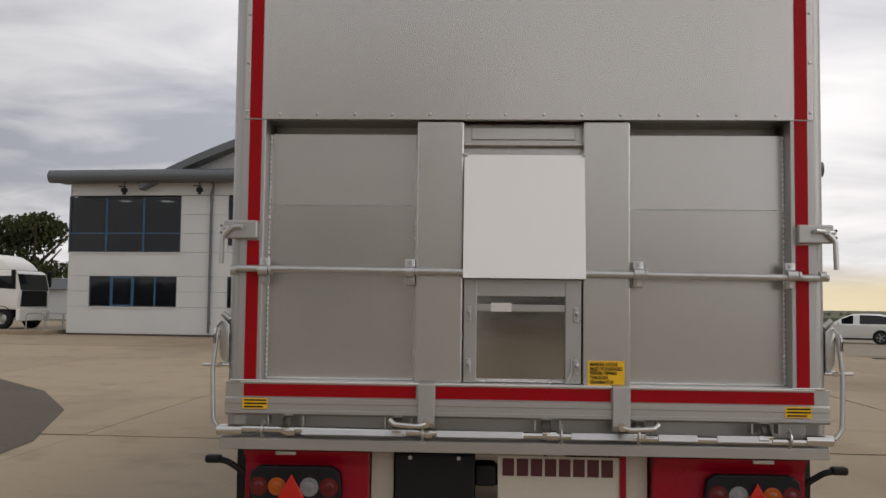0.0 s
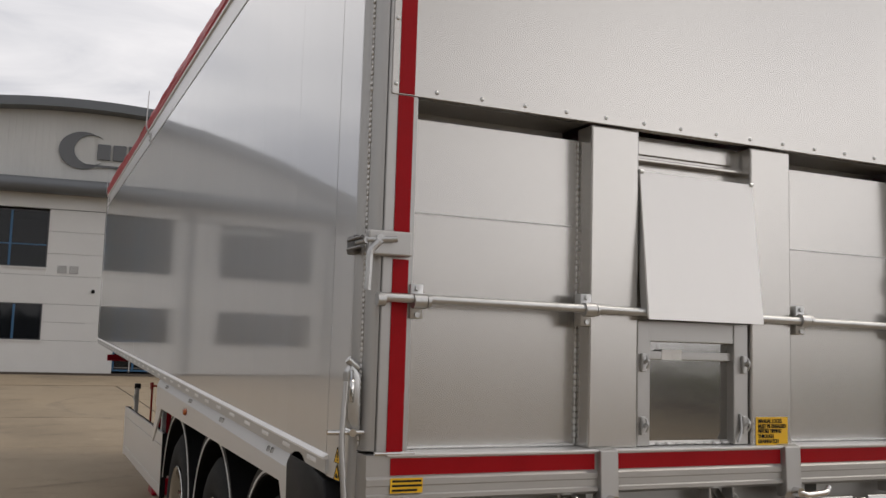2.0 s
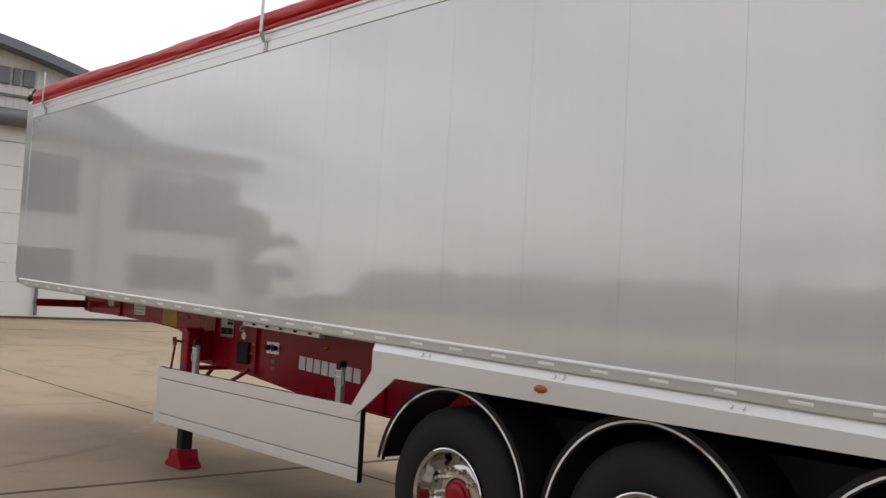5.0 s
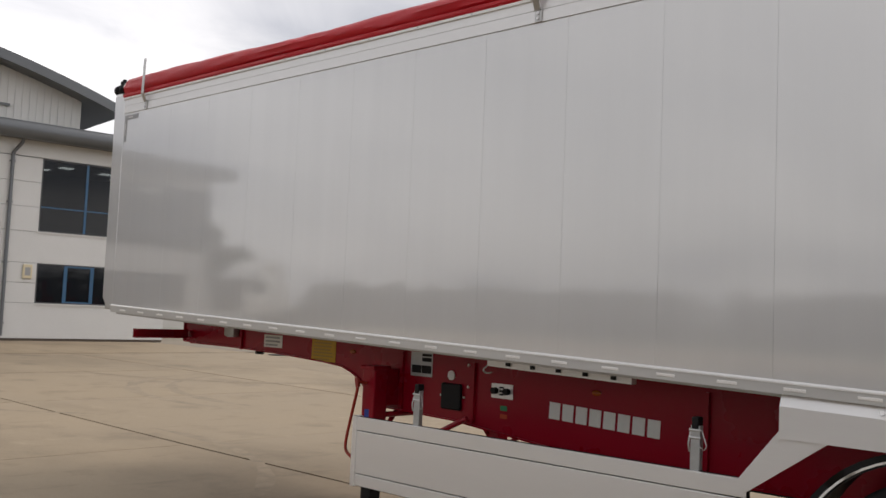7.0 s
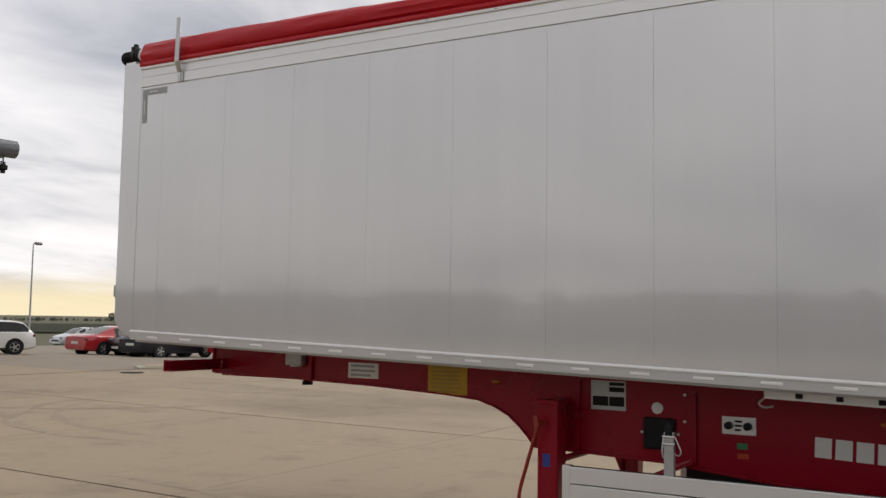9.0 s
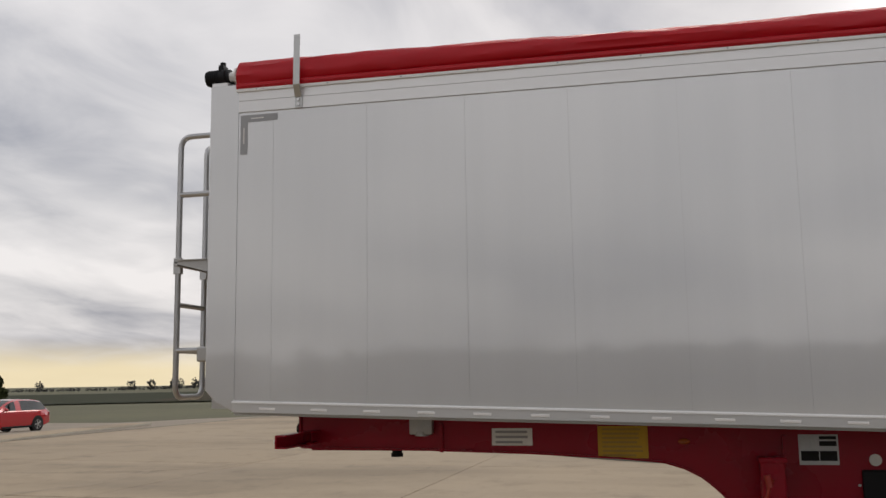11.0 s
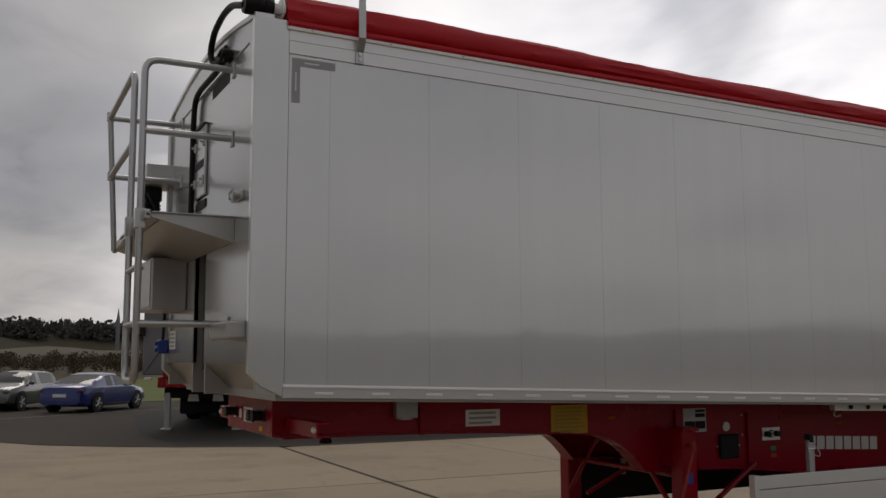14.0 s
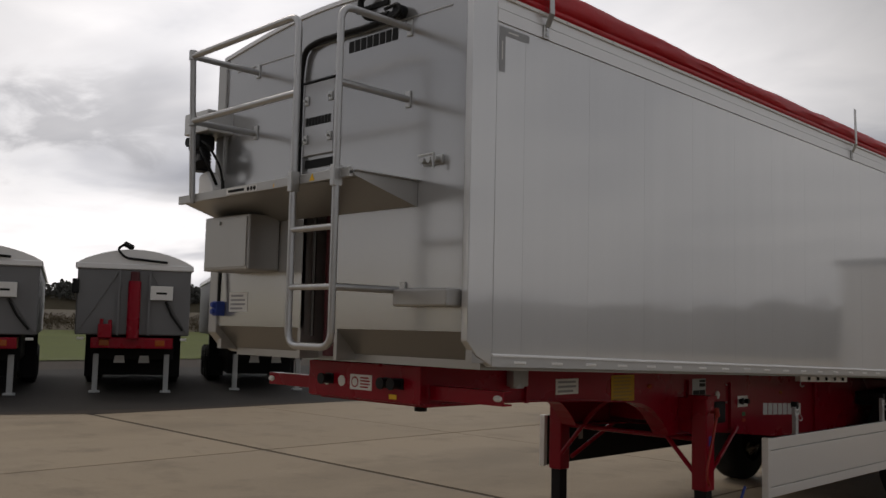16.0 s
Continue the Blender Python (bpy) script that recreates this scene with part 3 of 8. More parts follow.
# -- red tarpaulin: sheet over the top, roll along the left edge, retaining strip --
bm = bmesh.new()
rows_t, nseg = [], 60
for i in range(nseg + 1):
    y = 0.2 + (11.44 - 0.2) * i / nseg
    ring = []
    for k in range(15):
        a = k / 14
        x = -1.2 + 2.46 * a
        h = 0.16 * math.sin(math.pi * a) * (1 + 0.05 * math.sin(y * 4.9))
        ring.append(bm.verts.new((x, y, zt(y) + 0.03 + h)))
    rows_t.append(ring)
for a, b in zip(rows_t, rows_t[1:]):
    for k in range(14):
        bm.faces.new((a[k], a[k + 1], b[k + 1], b[k]))
part("tarpaulin_sheet", bm, TARP, trailer, smooth=True)
bm = bmesh.new()
rnd = random.Random(5)
rings, n_y, n_a = [], 260, 22
for i in range(n_y + 1):
    y = 0.2 + (11.448 - 0.2) * i / n_y
    ring = []
    for k in range(n_a):
        a = 2 * math.pi * k / n_a
        p = Vector((math.cos(a) * 1.3, y * 1.1, math.sin(a) * 1.3))
        wob = 0.010 * noise.noise(p * 1.6) + 0.006 * noise.noise(Vector((a * 3.0, y * 4.5, 2.0))) + 0.004 * noise.noise(Vector((p.x * 3, y * 2.2 + p.z * 5, p.z * 3))) + 0.003 * noise.noise(p * 9)
        fold = 0.006 * math.sin(a * 2 + 3.0 * noise.noise(Vector((0, y * 0.7, 4))))
        full = min(max((y - 8.2) / 2.6, 0.0), 1.0)
        full = 0.014 * full * full * (3 - 2 * full)
        # the loose cloth sags into long folds between the stops
        sag = 0.012 * noise.noise(Vector((a * 0.8, y * 0.5 + a * 0.35, 13))) + 0.004 * noise.noise(Vector((a * 2.2, y * 1.6 + a, 21)))
        r = 0.067 + full + wob + fold + sag + 0.014 * noise.noise(Vector((0, y * 0.55, 7)))
        ring.append(bm.verts.new((-1.222 + r * 0.92 * math.cos(a), y, zt(y) + 0.122 + 0.8 * full + 1.02 * r * math.sin(a))))
    rings.append(ring)
for a, b in zip(rings, rings[1:]):
    for k in range(n_a):
        bm.faces.new((a[k], a[(k + 1) % n_a], b[(k + 1) % n_a], b[k]))
bm.faces.new(rings[0])
bm.faces.new(rings[-1])
part("tarpaulin_roll", bm, TARP, trailer, "rolled red tarpaulin with creases", smooth=True)
bm = bmesh.new()
rows_t = []
for i in range(121):
    y = 0.2 + (11.445 - 0.2) * i / 120
    w = 0.005 * noise.noise(Vector((1, y * 3.3, 0)))
    rows_t.append([bm.verts.new((-XS - 0.012 + w * 0.5, y, zt(y) + 0.012)), bm.verts.new((-XS - 0.024 + w, y, zt(y) + 0.03)),
                   bm.verts.new((-XS - 0.022 + w, y, zt(y) + 0.05)), bm.verts.new((-XS + 0.01, y, zt(y) + 0.066))])
for a, b in zip(rows_t, rows_t[1:]):
    for k in range(3):
        bm.faces.new((a[k], a[k + 1], b[k + 1], b[k]))
part("tarpaulin_hem", bm, TARP, trailer, smooth=True)
bm = bmesh.new()
slope_box(bm, -XS - 0.016, -XS + 0.02, 0.2, 11.446, lambda y: zt(y) - 0.004, lambda y: zt(y) + 0.015)
part("retaining_strip", bm, WHITE, trailer, "white strip along the tarpaulin hem")
for k in range(23):
    y = 11.3 - 0.5 * k
    bm = bmesh.new()
    rod(bm, (-XS - 0.018, y, zt(y) + 0.007), (-XS - 0.015, y, zt(y) + 0.007), 0.005, 8)
    part("strip_rivet", bm, GREY_TEXT, trailer)


def tarp_clamp(y):
    c = bmesh.new()
    box(c, -XS - 0.016, -XS - 0.008, y - 0.026, y + 0.026, zc(y) + 0.0, zc(y) + 0.09, 0.003)
    ob = part("tarpaulin_clamp", c, ZINC, trailer, "zinc-plated upright tarpaulin stop")
    c = bmesh.new()
    pts = [(-XS - 0.018, zc(y) + 0.075), (-XS - 0.052, zc(y) + 0.15), (-XS - 0.045, zc(y) + 0.49), (-XS - 0.05, zc(y) + 0.49),
           (-XS - 0.059, zc(y) + 0.148), (-XS - 0.026, zc(y) + 0.075)]
    prism(c, pts, "y", y - 0.022, y + 0.022)
    part("arm", c, ZINC, ob)
    c = bmesh.new()
    for dz in (0.025, 0.058):
        rod(c, (-XS - 0.016, y, zc(y) + dz), (-XS - 0.024, y, zc(y) + dz), 0.011, 6)
    part("bolt", c, POLISH, ob)


for y in (11.0, 6.25, 1.5):
    tarp_clamp(y)

# roll-over motor at the front end of the tarpaulin
motor = bmesh.new()
rod(motor, (-1.222, 11.52, 3.85), (-1.222, 11.69, 3.85), 0.052, 20)
motor = part("tarpaulin_motor", motor, BLACK, trailer, "black ribbed electric tarpaulin motor", smooth=True)
bm = bmesh.new()
rod(bm, (-1.222, 11.545, 3.85), (-1.222, 11.57, 3.85), 0.06, 20)
part("flange", bm, BLACK, motor, smooth=True)
for k in range(7):
    bm = bmesh.new()
    rod(bm, (-1.222, 11.60 + 0.012 * k, 3.85), (-1.222, 11.605 + 0.012 * k, 3.85), 0.056, 20)
    part("fin", bm, BLACK, motor, smooth=True)
bm = bmesh.new()
box(bm, -1.26, -1.18, 11.56, 11.6, 3.88, 3.935, 0.01)
part("terminal_box", bm, BLACK, motor)
bm = bmesh.new()
rod(bm, (-1.222, 11.58, 3.93), (-1.222, 11.58, 3.955), 0.02, 10)
part("gland", bm, BLACK, motor, smooth=True)
bm = bmesh.new()
rod(bm, (-1.222, 11.448, 3.85), (-1.222, 11.525, 3.85), 0.034, 20)
rod(bm, (-1.222, 11.46, 3.85), (-1.222, 11.475, 3.85), 0.062, 24)
rod(bm, (-1.222, 11.56, 3.77), (-1.222, 11.56, 3.82), 0.016, 12)
part("coupling", bm, WHITE, motor, "pale plastic coupling", smooth=True)

# -- front wall --
# skin in two halves beside the ram recess, with an arched top
for x0, x1, z0 in ((-1.232, -0.11, 1.8), (0.24, 1.3, 1.8), (-0.11, 0.24, 2.72)):
    n = 12
    pts = [(x0, z0), (x1, z0)] + [(x1 + (x0 - x1) * k / n, 3.775 + 0.13 * math.cos(0.5 * math.pi * min(abs(x1 + (x0 - x1) * k / n), 1.27) / 1.27)) for k in range(n + 1)]
    fw = bmesh.new()
    prism(fw, pts, "y", FRONT_Y - 0.03, FRONT_Y)
    part("front_wall", fw, HEAD_AL, trailer, "dull aluminium headboard with an arched top")
bm = bmesh.new()
line = [(x, 3.79 + 0.13 * math.cos(0.5 * math.pi * x / 1.27)) for x in (-1.27 + 2.54 * k / 24 for k in range(25))]
prism(bm, [(x, z - 0.02) for x, z in line] + [(x, z + 0.008) for x, z in line[::-1]], "y", FRONT_Y - 0.1, FRONT_Y + 0.012)
part("headboard_cap", bm, RAIL_AL, trailer, smooth=False)
bm = bmesh.new()
prism(bm, [(-1.1, 3.66), (1.1, 3.66), (1.1, 3.668), (-1.1, 3.668)], "y", FRONT_Y, FRONT_Y + 0.006)
part("headboard_fold", bm, FRAME, trailer)
# sloping foot of the front wall, left and right of the recess
for x0, x1 in ((-1.232, -0.13), (0.26, 1.232)):
    bm = bmesh.new()
    prism(bm, [(11.616, 1.799), (11.588, 1.799), (11.42, 1.66), (11.42, 1.63), (11.45, 1.63)], "x", x0, x1)
    part("foot_slope", bm, FOOT_AL, trailer)
# recess for the lifting ram
bm = bmesh.new()
box(bm, -0.14, -0.11, 11.2, 11.615, 1.6, 2.74)
box(bm, 0.24, 0.27, 11.2, 11.615, 1.6, 2.74)
box(bm, -0.14, 0.27, 11.16, 11.2, 1.6, 2.74)
part("ram_recess", bm, FRAME, trailer)
bm = bmesh.new()
rod(bm, (0.07, 11.4, 1.62), (0.07, 11.4, 2.7), 0.125, 28)
part("lifting_ram", bm, RED_DARK, trailer, "dark red hydraulic lifting ram", smooth=True)
bm = bmesh.new()
rod(bm, (0.2, 11.55, 1.75), (0.2, 11.55, 2.6), 0.012, 10)
part("hydraulic_pipe", bm, DARK_STEEL, trailer)
# inspection hatch
hatch = bmesh.new()
box(hatch, -0.067, 0.257, FRONT_Y + 0.002, FRONT_Y + 0.02, 2.93, 3.42, 0.006)
hatch = part("inspection_hatch", hatch, HEAD_AL, trailer)
bm = bmesh.new()
box(bm, -0.067, 0.257, FRONT_Y + 0.002, FRONT_Y + 0.03, 3.42, 3.432)
part("seal", bm, INK, hatch, "black rubber seal")
bm = bmesh.new()
box(bm, -0.06, 0.24, FRONT_Y + 0.002, FRONT_Y + 0.008, 2.85, 2.905)
part("vent_slot", bm, INK, hatch, "black slot under the hatch")
for x in (-0.035, 0.215):
    for z in (3.04, 3.3):
        bm = bmesh.new()
        box(bm, x - 0.02, x + 0.02, FRONT_Y + 0.02, FRONT_Y + 0.032, z - 0.03, z + 0.03, 0.004)
        rod(bm, (x, FRONT_Y + 0.03, z), (x, FRONT_Y + 0.05, z), 0.009, 8)
        part("toggle", bm, ZINC, hatch)
brand_bars("brand_print", INK, hatch, (0.23, FRONT_Y + 0.021, 3.13), (-1, 0, 0), (0, 0, 1), 0.27, 0.055, "")
brand_bars("brand_print", INK, trailer, (-0.175, FRONT_Y + 0.001, 3.555), (-1, 0, 0), (0, 0, 1), 0.47, 0.075, "black maker's mark as blocks")

# platform in front of the headboard, with gussets
plat = bmesh.new()
prism(plat, [(-0.84, FRONT_Y + 0.001), (1.08, FRONT_Y + 0.001), (1.08, 12.065), (-0.84, 12.13)], "z", 2.648, 2.66)
prism(plat, [(-0.84, 12.105), (1.08, 12.04), (1.08, 12.07), (-0.84, 12.135)], "z", 2.628, 2.684, 0.004)
plat = part("access_platform", plat, FRAME, trailer, "aluminium access platform with handrails")
for k in range(17):
    bm = bmesh.new() if k == 0 else bm
    box(bm, -0.8 + 0.105 * k, -0.725 + 0.105 * k, FRONT_Y + 0.03, 12.085 - 0.004 * k, 2.66, 2.668)
part("tread_plate", bm, ZINC, plat)
bm = bmesh.new()
prism(bm, [(FRONT_Y + 0.004, 2.524), (12.03, 2.646), (12.03, 2.642), (FRONT_Y + 0.004, 2.518)], "x", -0.832, 1.062)
part("underside_plate", bm, FRAME, plat)
for x in (-0.84, 1.07):
    bm = bmesh.new()
    ye = 12.1 if x < 0 else 12.03
    prism(bm, [(FRONT_Y + 0.002, 2.664), (ye, 2.664), (ye, 2.64), (FRONT_Y + 0.002, 2.515)], "x", x - 0.006, x + 0.006)
    box(bm, x - 0.03, x + 0.006, FRONT_Y + 0.002, ye, 2.664, 2.67)
    part("gusset", bm, FRAME, plat)
# handrails
yr = 12.15
for pts, bend in ((((-0.75, FRONT_Y, 3.6), (-0.75, yr, 3.6), (-0.75, yr, 1.7), (-0.36, yr, 1.7), (-0.36, yr, 3.63), (0.83, 12.15, 3.61)), 0.09),
                  (((0.83, 12.165, 3.61), (0.83, FRONT_Y, 3.61)), 0),
                  (((-0.75, FRONT_Y, 3.165), (-0.75, yr, 3.165)), 0), (((-0.36, yr, 3.165), (0.845, 12.13, 3.17)), 0), (((0.845, 12.145, 3.17), (0.845, FRONT_Y, 3.17)), 0),
                  (((0.83, 12.15, 3.63), (0.87, 12.085, 2.62)), 0), (((-0.75, yr, 2.03), (-0.75, FRONT_Y + 0.05, 2.03)), 0)):
    bm = bmesh.new()
    pipe(bm, pts, 0.021, 14, bend)
    part("handrail", bm, TUBE, plat, smooth=True)
for z in (2.03, 2.36):
    bm = bmesh.new()
    pipe(bm, [(-0.75, yr, z), (-0.36, yr, z)], 0.018, 12)
    part("ladder_rung", bm, TUBE, plat, smooth=True)
for x, z in ((-0.75, 3.6), (-0.75, 3.165), (0.83, 3.62), (0.83, 3.175), (-0.75, 2.03)):
    bm = bmesh.new()
    box(bm, x - 0.022, x + 0.022, FRONT_Y, FRONT_Y + 0.012, z - 0.05, z + 0.05, 0.004)
    part("rail_foot", bm, ZINC, plat)
for x in (-0.75, -0.36):
    bm = bmesh.new()
    box(bm, x - 0.02, x + 0.02, yr - 0.03, yr + 0.03, 2.58, 2.7, 0.005)
    part("rail_clamp", bm, ZINC, plat)
for z in (3.175, 3.62):
    bm = bmesh.new()
    rod(bm, (0.83, 12.15 if z > 3.4 else 12.13, z - 0.035), (0.83, 12.15 if z > 3.4 else 12.13, z + 0.03), 0.026, 14)
    part("rail_collar", bm, ZINC, plat, smooth=True)
# label strip and small warning labels on the platform edge
bm = bmesh.new()
box(bm, 0.08, 0.42, 12.1, 12.104, 2.635, 2.676)
lab = part("platform_label", bm, DECAL, plat, "white label strip with black pictograms")
bm = bmesh.new()
box(bm, 0.22, 0.4, 12.104, 12.1046, 2.646, 2.664)
for x in (0.105, 0.14, 0.175):
    rod(bm, (x, 12.104, 2.655), (x, 12.1048, 2.655), 0.014, 14)
part("print", bm, INK, lab)
for x in (-0.12, -0.5):
    bm = bmesh.new()
    yw = 12.1365 - 0.0391 * (x + 0.84)
    prism(bm, [(x - 0.025, 2.638), (x + 0.025, 2.638), (x, 2.68)], "y", yw - 0.001, yw + 0.002)
    part("warning_label", bm, YELLOW, plat, "small yellow warning triangle")

# tool box, foot step, labels and valves on the headboard
cab = bmesh.new()
box(cab, 0.5, 1.05, FRONT_Y + 0.002, 11.87, 2.175, 2.55, 0.012)
cab = part("control_cabinet", cab, FRAME, trailer, "plain aluminium control cabinet")
bm = bmesh.new()
box(bm, 0.52, 1.03, 11.87, 11.878, 2.195, 2.53, 0.004)
part("door", bm, FRAME, cab)
for x in (0.84,):
    bm = bmesh.new()
    rod(bm, (x, 11.875, 2.5), (x, 11.89, 2.5), 0.012, 10)
    part("lock", bm, ZINC, cab)
bm = bmesh.new()
box(bm, -1.215, -0.78, FRONT_Y + 0.002, 11.74, 1.935, 2.035, 0.012)
part("foot_step", bm, FRAME, trailer, "folded aluminium foot step")
bm = bmesh.new()
box(bm, 0.86, 1.09, FRONT_Y + 0.001, FRONT_Y + 0.003, 1.9, 2.04)
lab = part("notice_label", bm, DECAL, trailer, "white notice with grey print")
bm = bmesh.new()
print_bars(bm, (1.08, FRONT_Y + 0.003, 1.91), (-1, 0, 0), (0, 0, 1), 0.21, 0.12, 4)
part("print", bm, GREY_TEXT, lab)
sock = bmesh.new()
box(sock, 1.14, 1.2, FRONT_Y + 0.002, 11.7, 1.87, 1.975, 0.01)
rod(sock, (1.17, 11.7, 1.95), (1.17, 11.72, 1.95), 0.018, 14)
rod(sock, (1.17, 11.7, 1.9), (1.17, 11.72, 1.9), 0.018, 14)
part("air_connector", sock, BLUE, trailer, "blue plastic connector box")
bm = bmesh.new()
pipe(bm, [(1.17, 11.66, 1.97), (1.18, 11.65, 2.2), (1.2, 11.65, 2.35), (1.2, 11.65, 2.7), (1.12, 11.7, 2.85)], 0.012, 8, 0.05)
part("cable", bm, INK, trailer, smooth=True)
valve = bmesh.new()
for x in (-0.93, -0.985, -1.03):
    rod(valve, (x, FRONT_Y, 2.77), (x, FRONT_Y + 0.06, 2.77), 0.018, 10)
pipe(valve, [(-1.03, FRONT_Y + 0.06, 2.72), (-1.03, FRONT_Y + 0.06, 2.8), (-0.9, FRONT_Y + 0.05, 2.8)], 0.008, 8)
box(valve, -1.06, -0.9, FRONT_Y, FRONT_Y + 0.02, 2.745, 2.8, 0.004)
part("drain_valve", valve, ZINC, trailer, "small chromed valve cluster", smooth=True)
# pump on the far side of the platform
pump = bmesh.new()
box(pump, 1.27, 1.43, 11.68, 11.82, 3.08, 3.2, 0.02)
rod(pump, (1.34, 11.75, 2.93), (1.34, 11.75, 3.08), 0.062, 20)
rod(pump, (1.27, 11.8, 3.02), (1.22, 11.83, 2.96), 0.04, 14)
rod(pump, (1.38, 11.82, 3.14), (1.38, 11.85, 3.14), 0.035, 16)
pump = part("hydraulic_pump", pump, BLACK, trailer, "black electric pump motor beside the headboard", smooth=True)
for k in range(5):
    bm = bmesh.new()
    rod(bm, (1.34, 11.75, 2.945 + 0.026 * k), (1.34, 11.75, 2.957 + 0.026 * k), 0.07, 20)
    part("fin", bm, BLACK, pump, smooth=True)
bm = bmesh.new()
box(bm, 1.14, 1.47, 11.4, 11.83, 3.2, 3.36, 0.008)
part("housing", bm, RUB_AL, pump, "plain grey metal housing")
bm = bmesh.new()
pipe(bm, [(1.28, 11.8, 3.1), (1.2, 11.83, 3.04), (1.15, 11.8, 2.94), (1.17, 11.72, 2.82)], 0.011, 8, 0.06)
pipe(bm, [(1.26, 11.8, 3.14), (1.17, 11.8, 3.1), (1.1, 11.74, 2.95), (1.1, 11.68, 2.7)], 0.009, 8, 0.06)
part("hose", bm, INK, pump, smooth=True)
bm = bmesh.new()
prism(bm, [(1.16, 2.66), (1.36, 2.66), (1.36, 2.9), (1.26, 2.93), (1.16, 2.8)], "y", 11.66, 11.76, 0.02)
part("tank", bm, WHITE, pump, "small white plastic tank", smooth=True)
# cable from the motor over the headboard, down to the platform
bm = bmesh.new()
pipe(bm, [(-1.21, 11.68, 3.85), (-1.1, 11.68, 3.885), (-0.92, 11.68, 3.95), (-0.69, 11.68, 3.972), (-0.45, 11.68, 3.935), (-0.33, 11.68, 3.83), (-0.4, 11.67, 3.72), (-0.6, 11.66, 3.71)], 0.021, 10, 0.09)
pipe(bm, [(-0.72, 11.66, 3.7), (-0.45, 11.655, 3.675), (0.09, 11.65, 3.69), (0.25, 11.65, 3.66), (0.285, 11.65, 3.5), (0.285, 11.65, 2.66)], 0.02, 10, 0.12)
pipe(bm, [(-0.5, 11.66, 3.68), (-0.62, 11.69, 3.65), (-0.74, 11.69, 3.69), (-0.7, 11.68, 3.75), (-0.58, 11.68, 3.74)], 0.011, 8, 0.04)
part("motor_cable", bm, INK, trailer, "black cable in conduit", smooth=True)
bm = bmesh.new()
rod(bm, (-0.68, FRONT_Y, 3.71), (-0.68, FRONT_Y + 0.055, 3.71), 0.042, 18)
rod(bm, (-0.58, FRONT_Y + 0.03, 3.7), (-0.7, FRONT_Y + 0.03, 3.71), 0.026, 12)
part("cable_gland", bm, BLACK, trailer, smooth=True)
bm = bmesh.new()
box(bm, -1.16, -0.8, 11.4, 11.59, 3.79, 3.925, 0.05, 4)
part("cover_end_pad", bm, WHITE, trailer, "pale padded end of the roof cover", smooth=True)
bm = bmesh.new()
box(bm, -0.55, -0.25, FRONT_Y - 0.02, FRONT_Y + 0.013, 3.795, 3.825)
part("vent_slot", bm, INK, trailer)

# ---- rear door of the trailer ----
RD = 0.085          # depth of the recessed panels
for s in (-1, 1):
    bm = bmesh.new()
    box(bm, s * 1.12, s * 1.224, -0.0, 0.1, 1.385, 3.7, 0.004)
    part("door_stile", bm, FRAME, trailer)
for s in (-1, 1):
    for y0, y1, z0, z1 in ((-0.003, -0.0005, 1.384, 1.984), (-0.003, -0.0005, 2.06, 2.51), (-0.0085, -0.0055, 2.516, 3.69)):
        bm = bmesh.new()
        box(bm, s * 1.138, s * 1.191, y0, y1, z0, z1)
        part("reflective_tape", bm, TAPE, trailer, "red reflective tape")
# upper sheet with a row of rivets
bm = bmesh.new()
box(bm, -1.215, 1.215, -0.0055, 0.03, 2.512, 3.7, 0.0015)
part("upper_sheet", bm, REAR, trailer, "smooth aluminium upper door sheet")
rivet0 = None


def rivet(x, y, z, facing="y"):
    global rivet0
    if rivet0 is None:
        b = bmesh.new()
        bmesh.ops.create_uvsphere(b, u_segments=8, v_segments=6, radius=1)
        bmesh.ops.transform(b, matrix=Matrix.Diagonal((0.0075, 0.004, 0.0075, 1)), verts=b.verts)
        rivet0 = part("rivet", b, ZINC, trailer, smooth=True)
        rivet0.matrix_basis = pose(x, y, z)
    else:
        again(rivet0, trailer, pose(x, y, z))


for k in range(14):
    rivet(-1.06 + 0.163 * k, -0.0058, 2.534)
for s in (-1, 1):
    for k in range(6):
        rivet(s * 1.203, -0.0058, 2.545 + 0.215 * k)
# recessed panels
for x0, x1, z_seam in ((-1.12, -0.461, 2.15), (0.45, 1.12, 2.14)):
    bm = bmesh.new()
    # the lower sheet leans out a little at the seam, the upper one leans back
    prism(bm, [(RD, 1.384), (RD - 0.007, z_seam), (RD + 0.015, z_seam), (RD + 0.015, 1.384)], "x", x0, x1)
    part("recessed_panel", bm, REAR, trailer)
    bm = bmesh.new()
    prism(bm, [(RD - 0.004, z_seam + 0.001), (RD + 0.001, 2.462), (RD + 0.02, 2.462), (RD + 0.02, z_seam + 0.001)], "x", x0, x1)
    part("recessed_panel", bm, REAR, trailer)
    bm = bmesh.new()
    prism(bm, [(RD + 0.001, 2.462), (0.2, 2.47), (0.2, 2.52), (0.21, 2.52), (0.21, 2.46), (RD + 0.02, 2.452)], "x", x0, x1)
    box(bm, x0, x1, 0.031, 0.205, 2.514, 2.522)
    part("recess_head", bm, FRAME, trailer)
    bm = bmesh.new()
    box(bm, x0 + 0.03, x1 - 0.03, RD - 0.0095, RD - 0.004, z_seam - 0.004, z_seam + 0.001)
    part("panel_seam", bm, FRAME, trailer)
    bm = bmesh.new()
    for xx, s in ((x0, 1), (x1, -1)):
        weld_line(bm, (xx + s * 0.006, RD - 0.005, 1.392), (xx + s * 0.006, RD - 0.003, 2.46), 0.005, 0.022, 5)
    rod(bm, (x0 + 0.01, RD - 0.004, 1.391), (x1 - 0.01, RD - 0.004, 1.391), 0.0045, 8)
    part("weld_seam", bm, WELD, trailer)
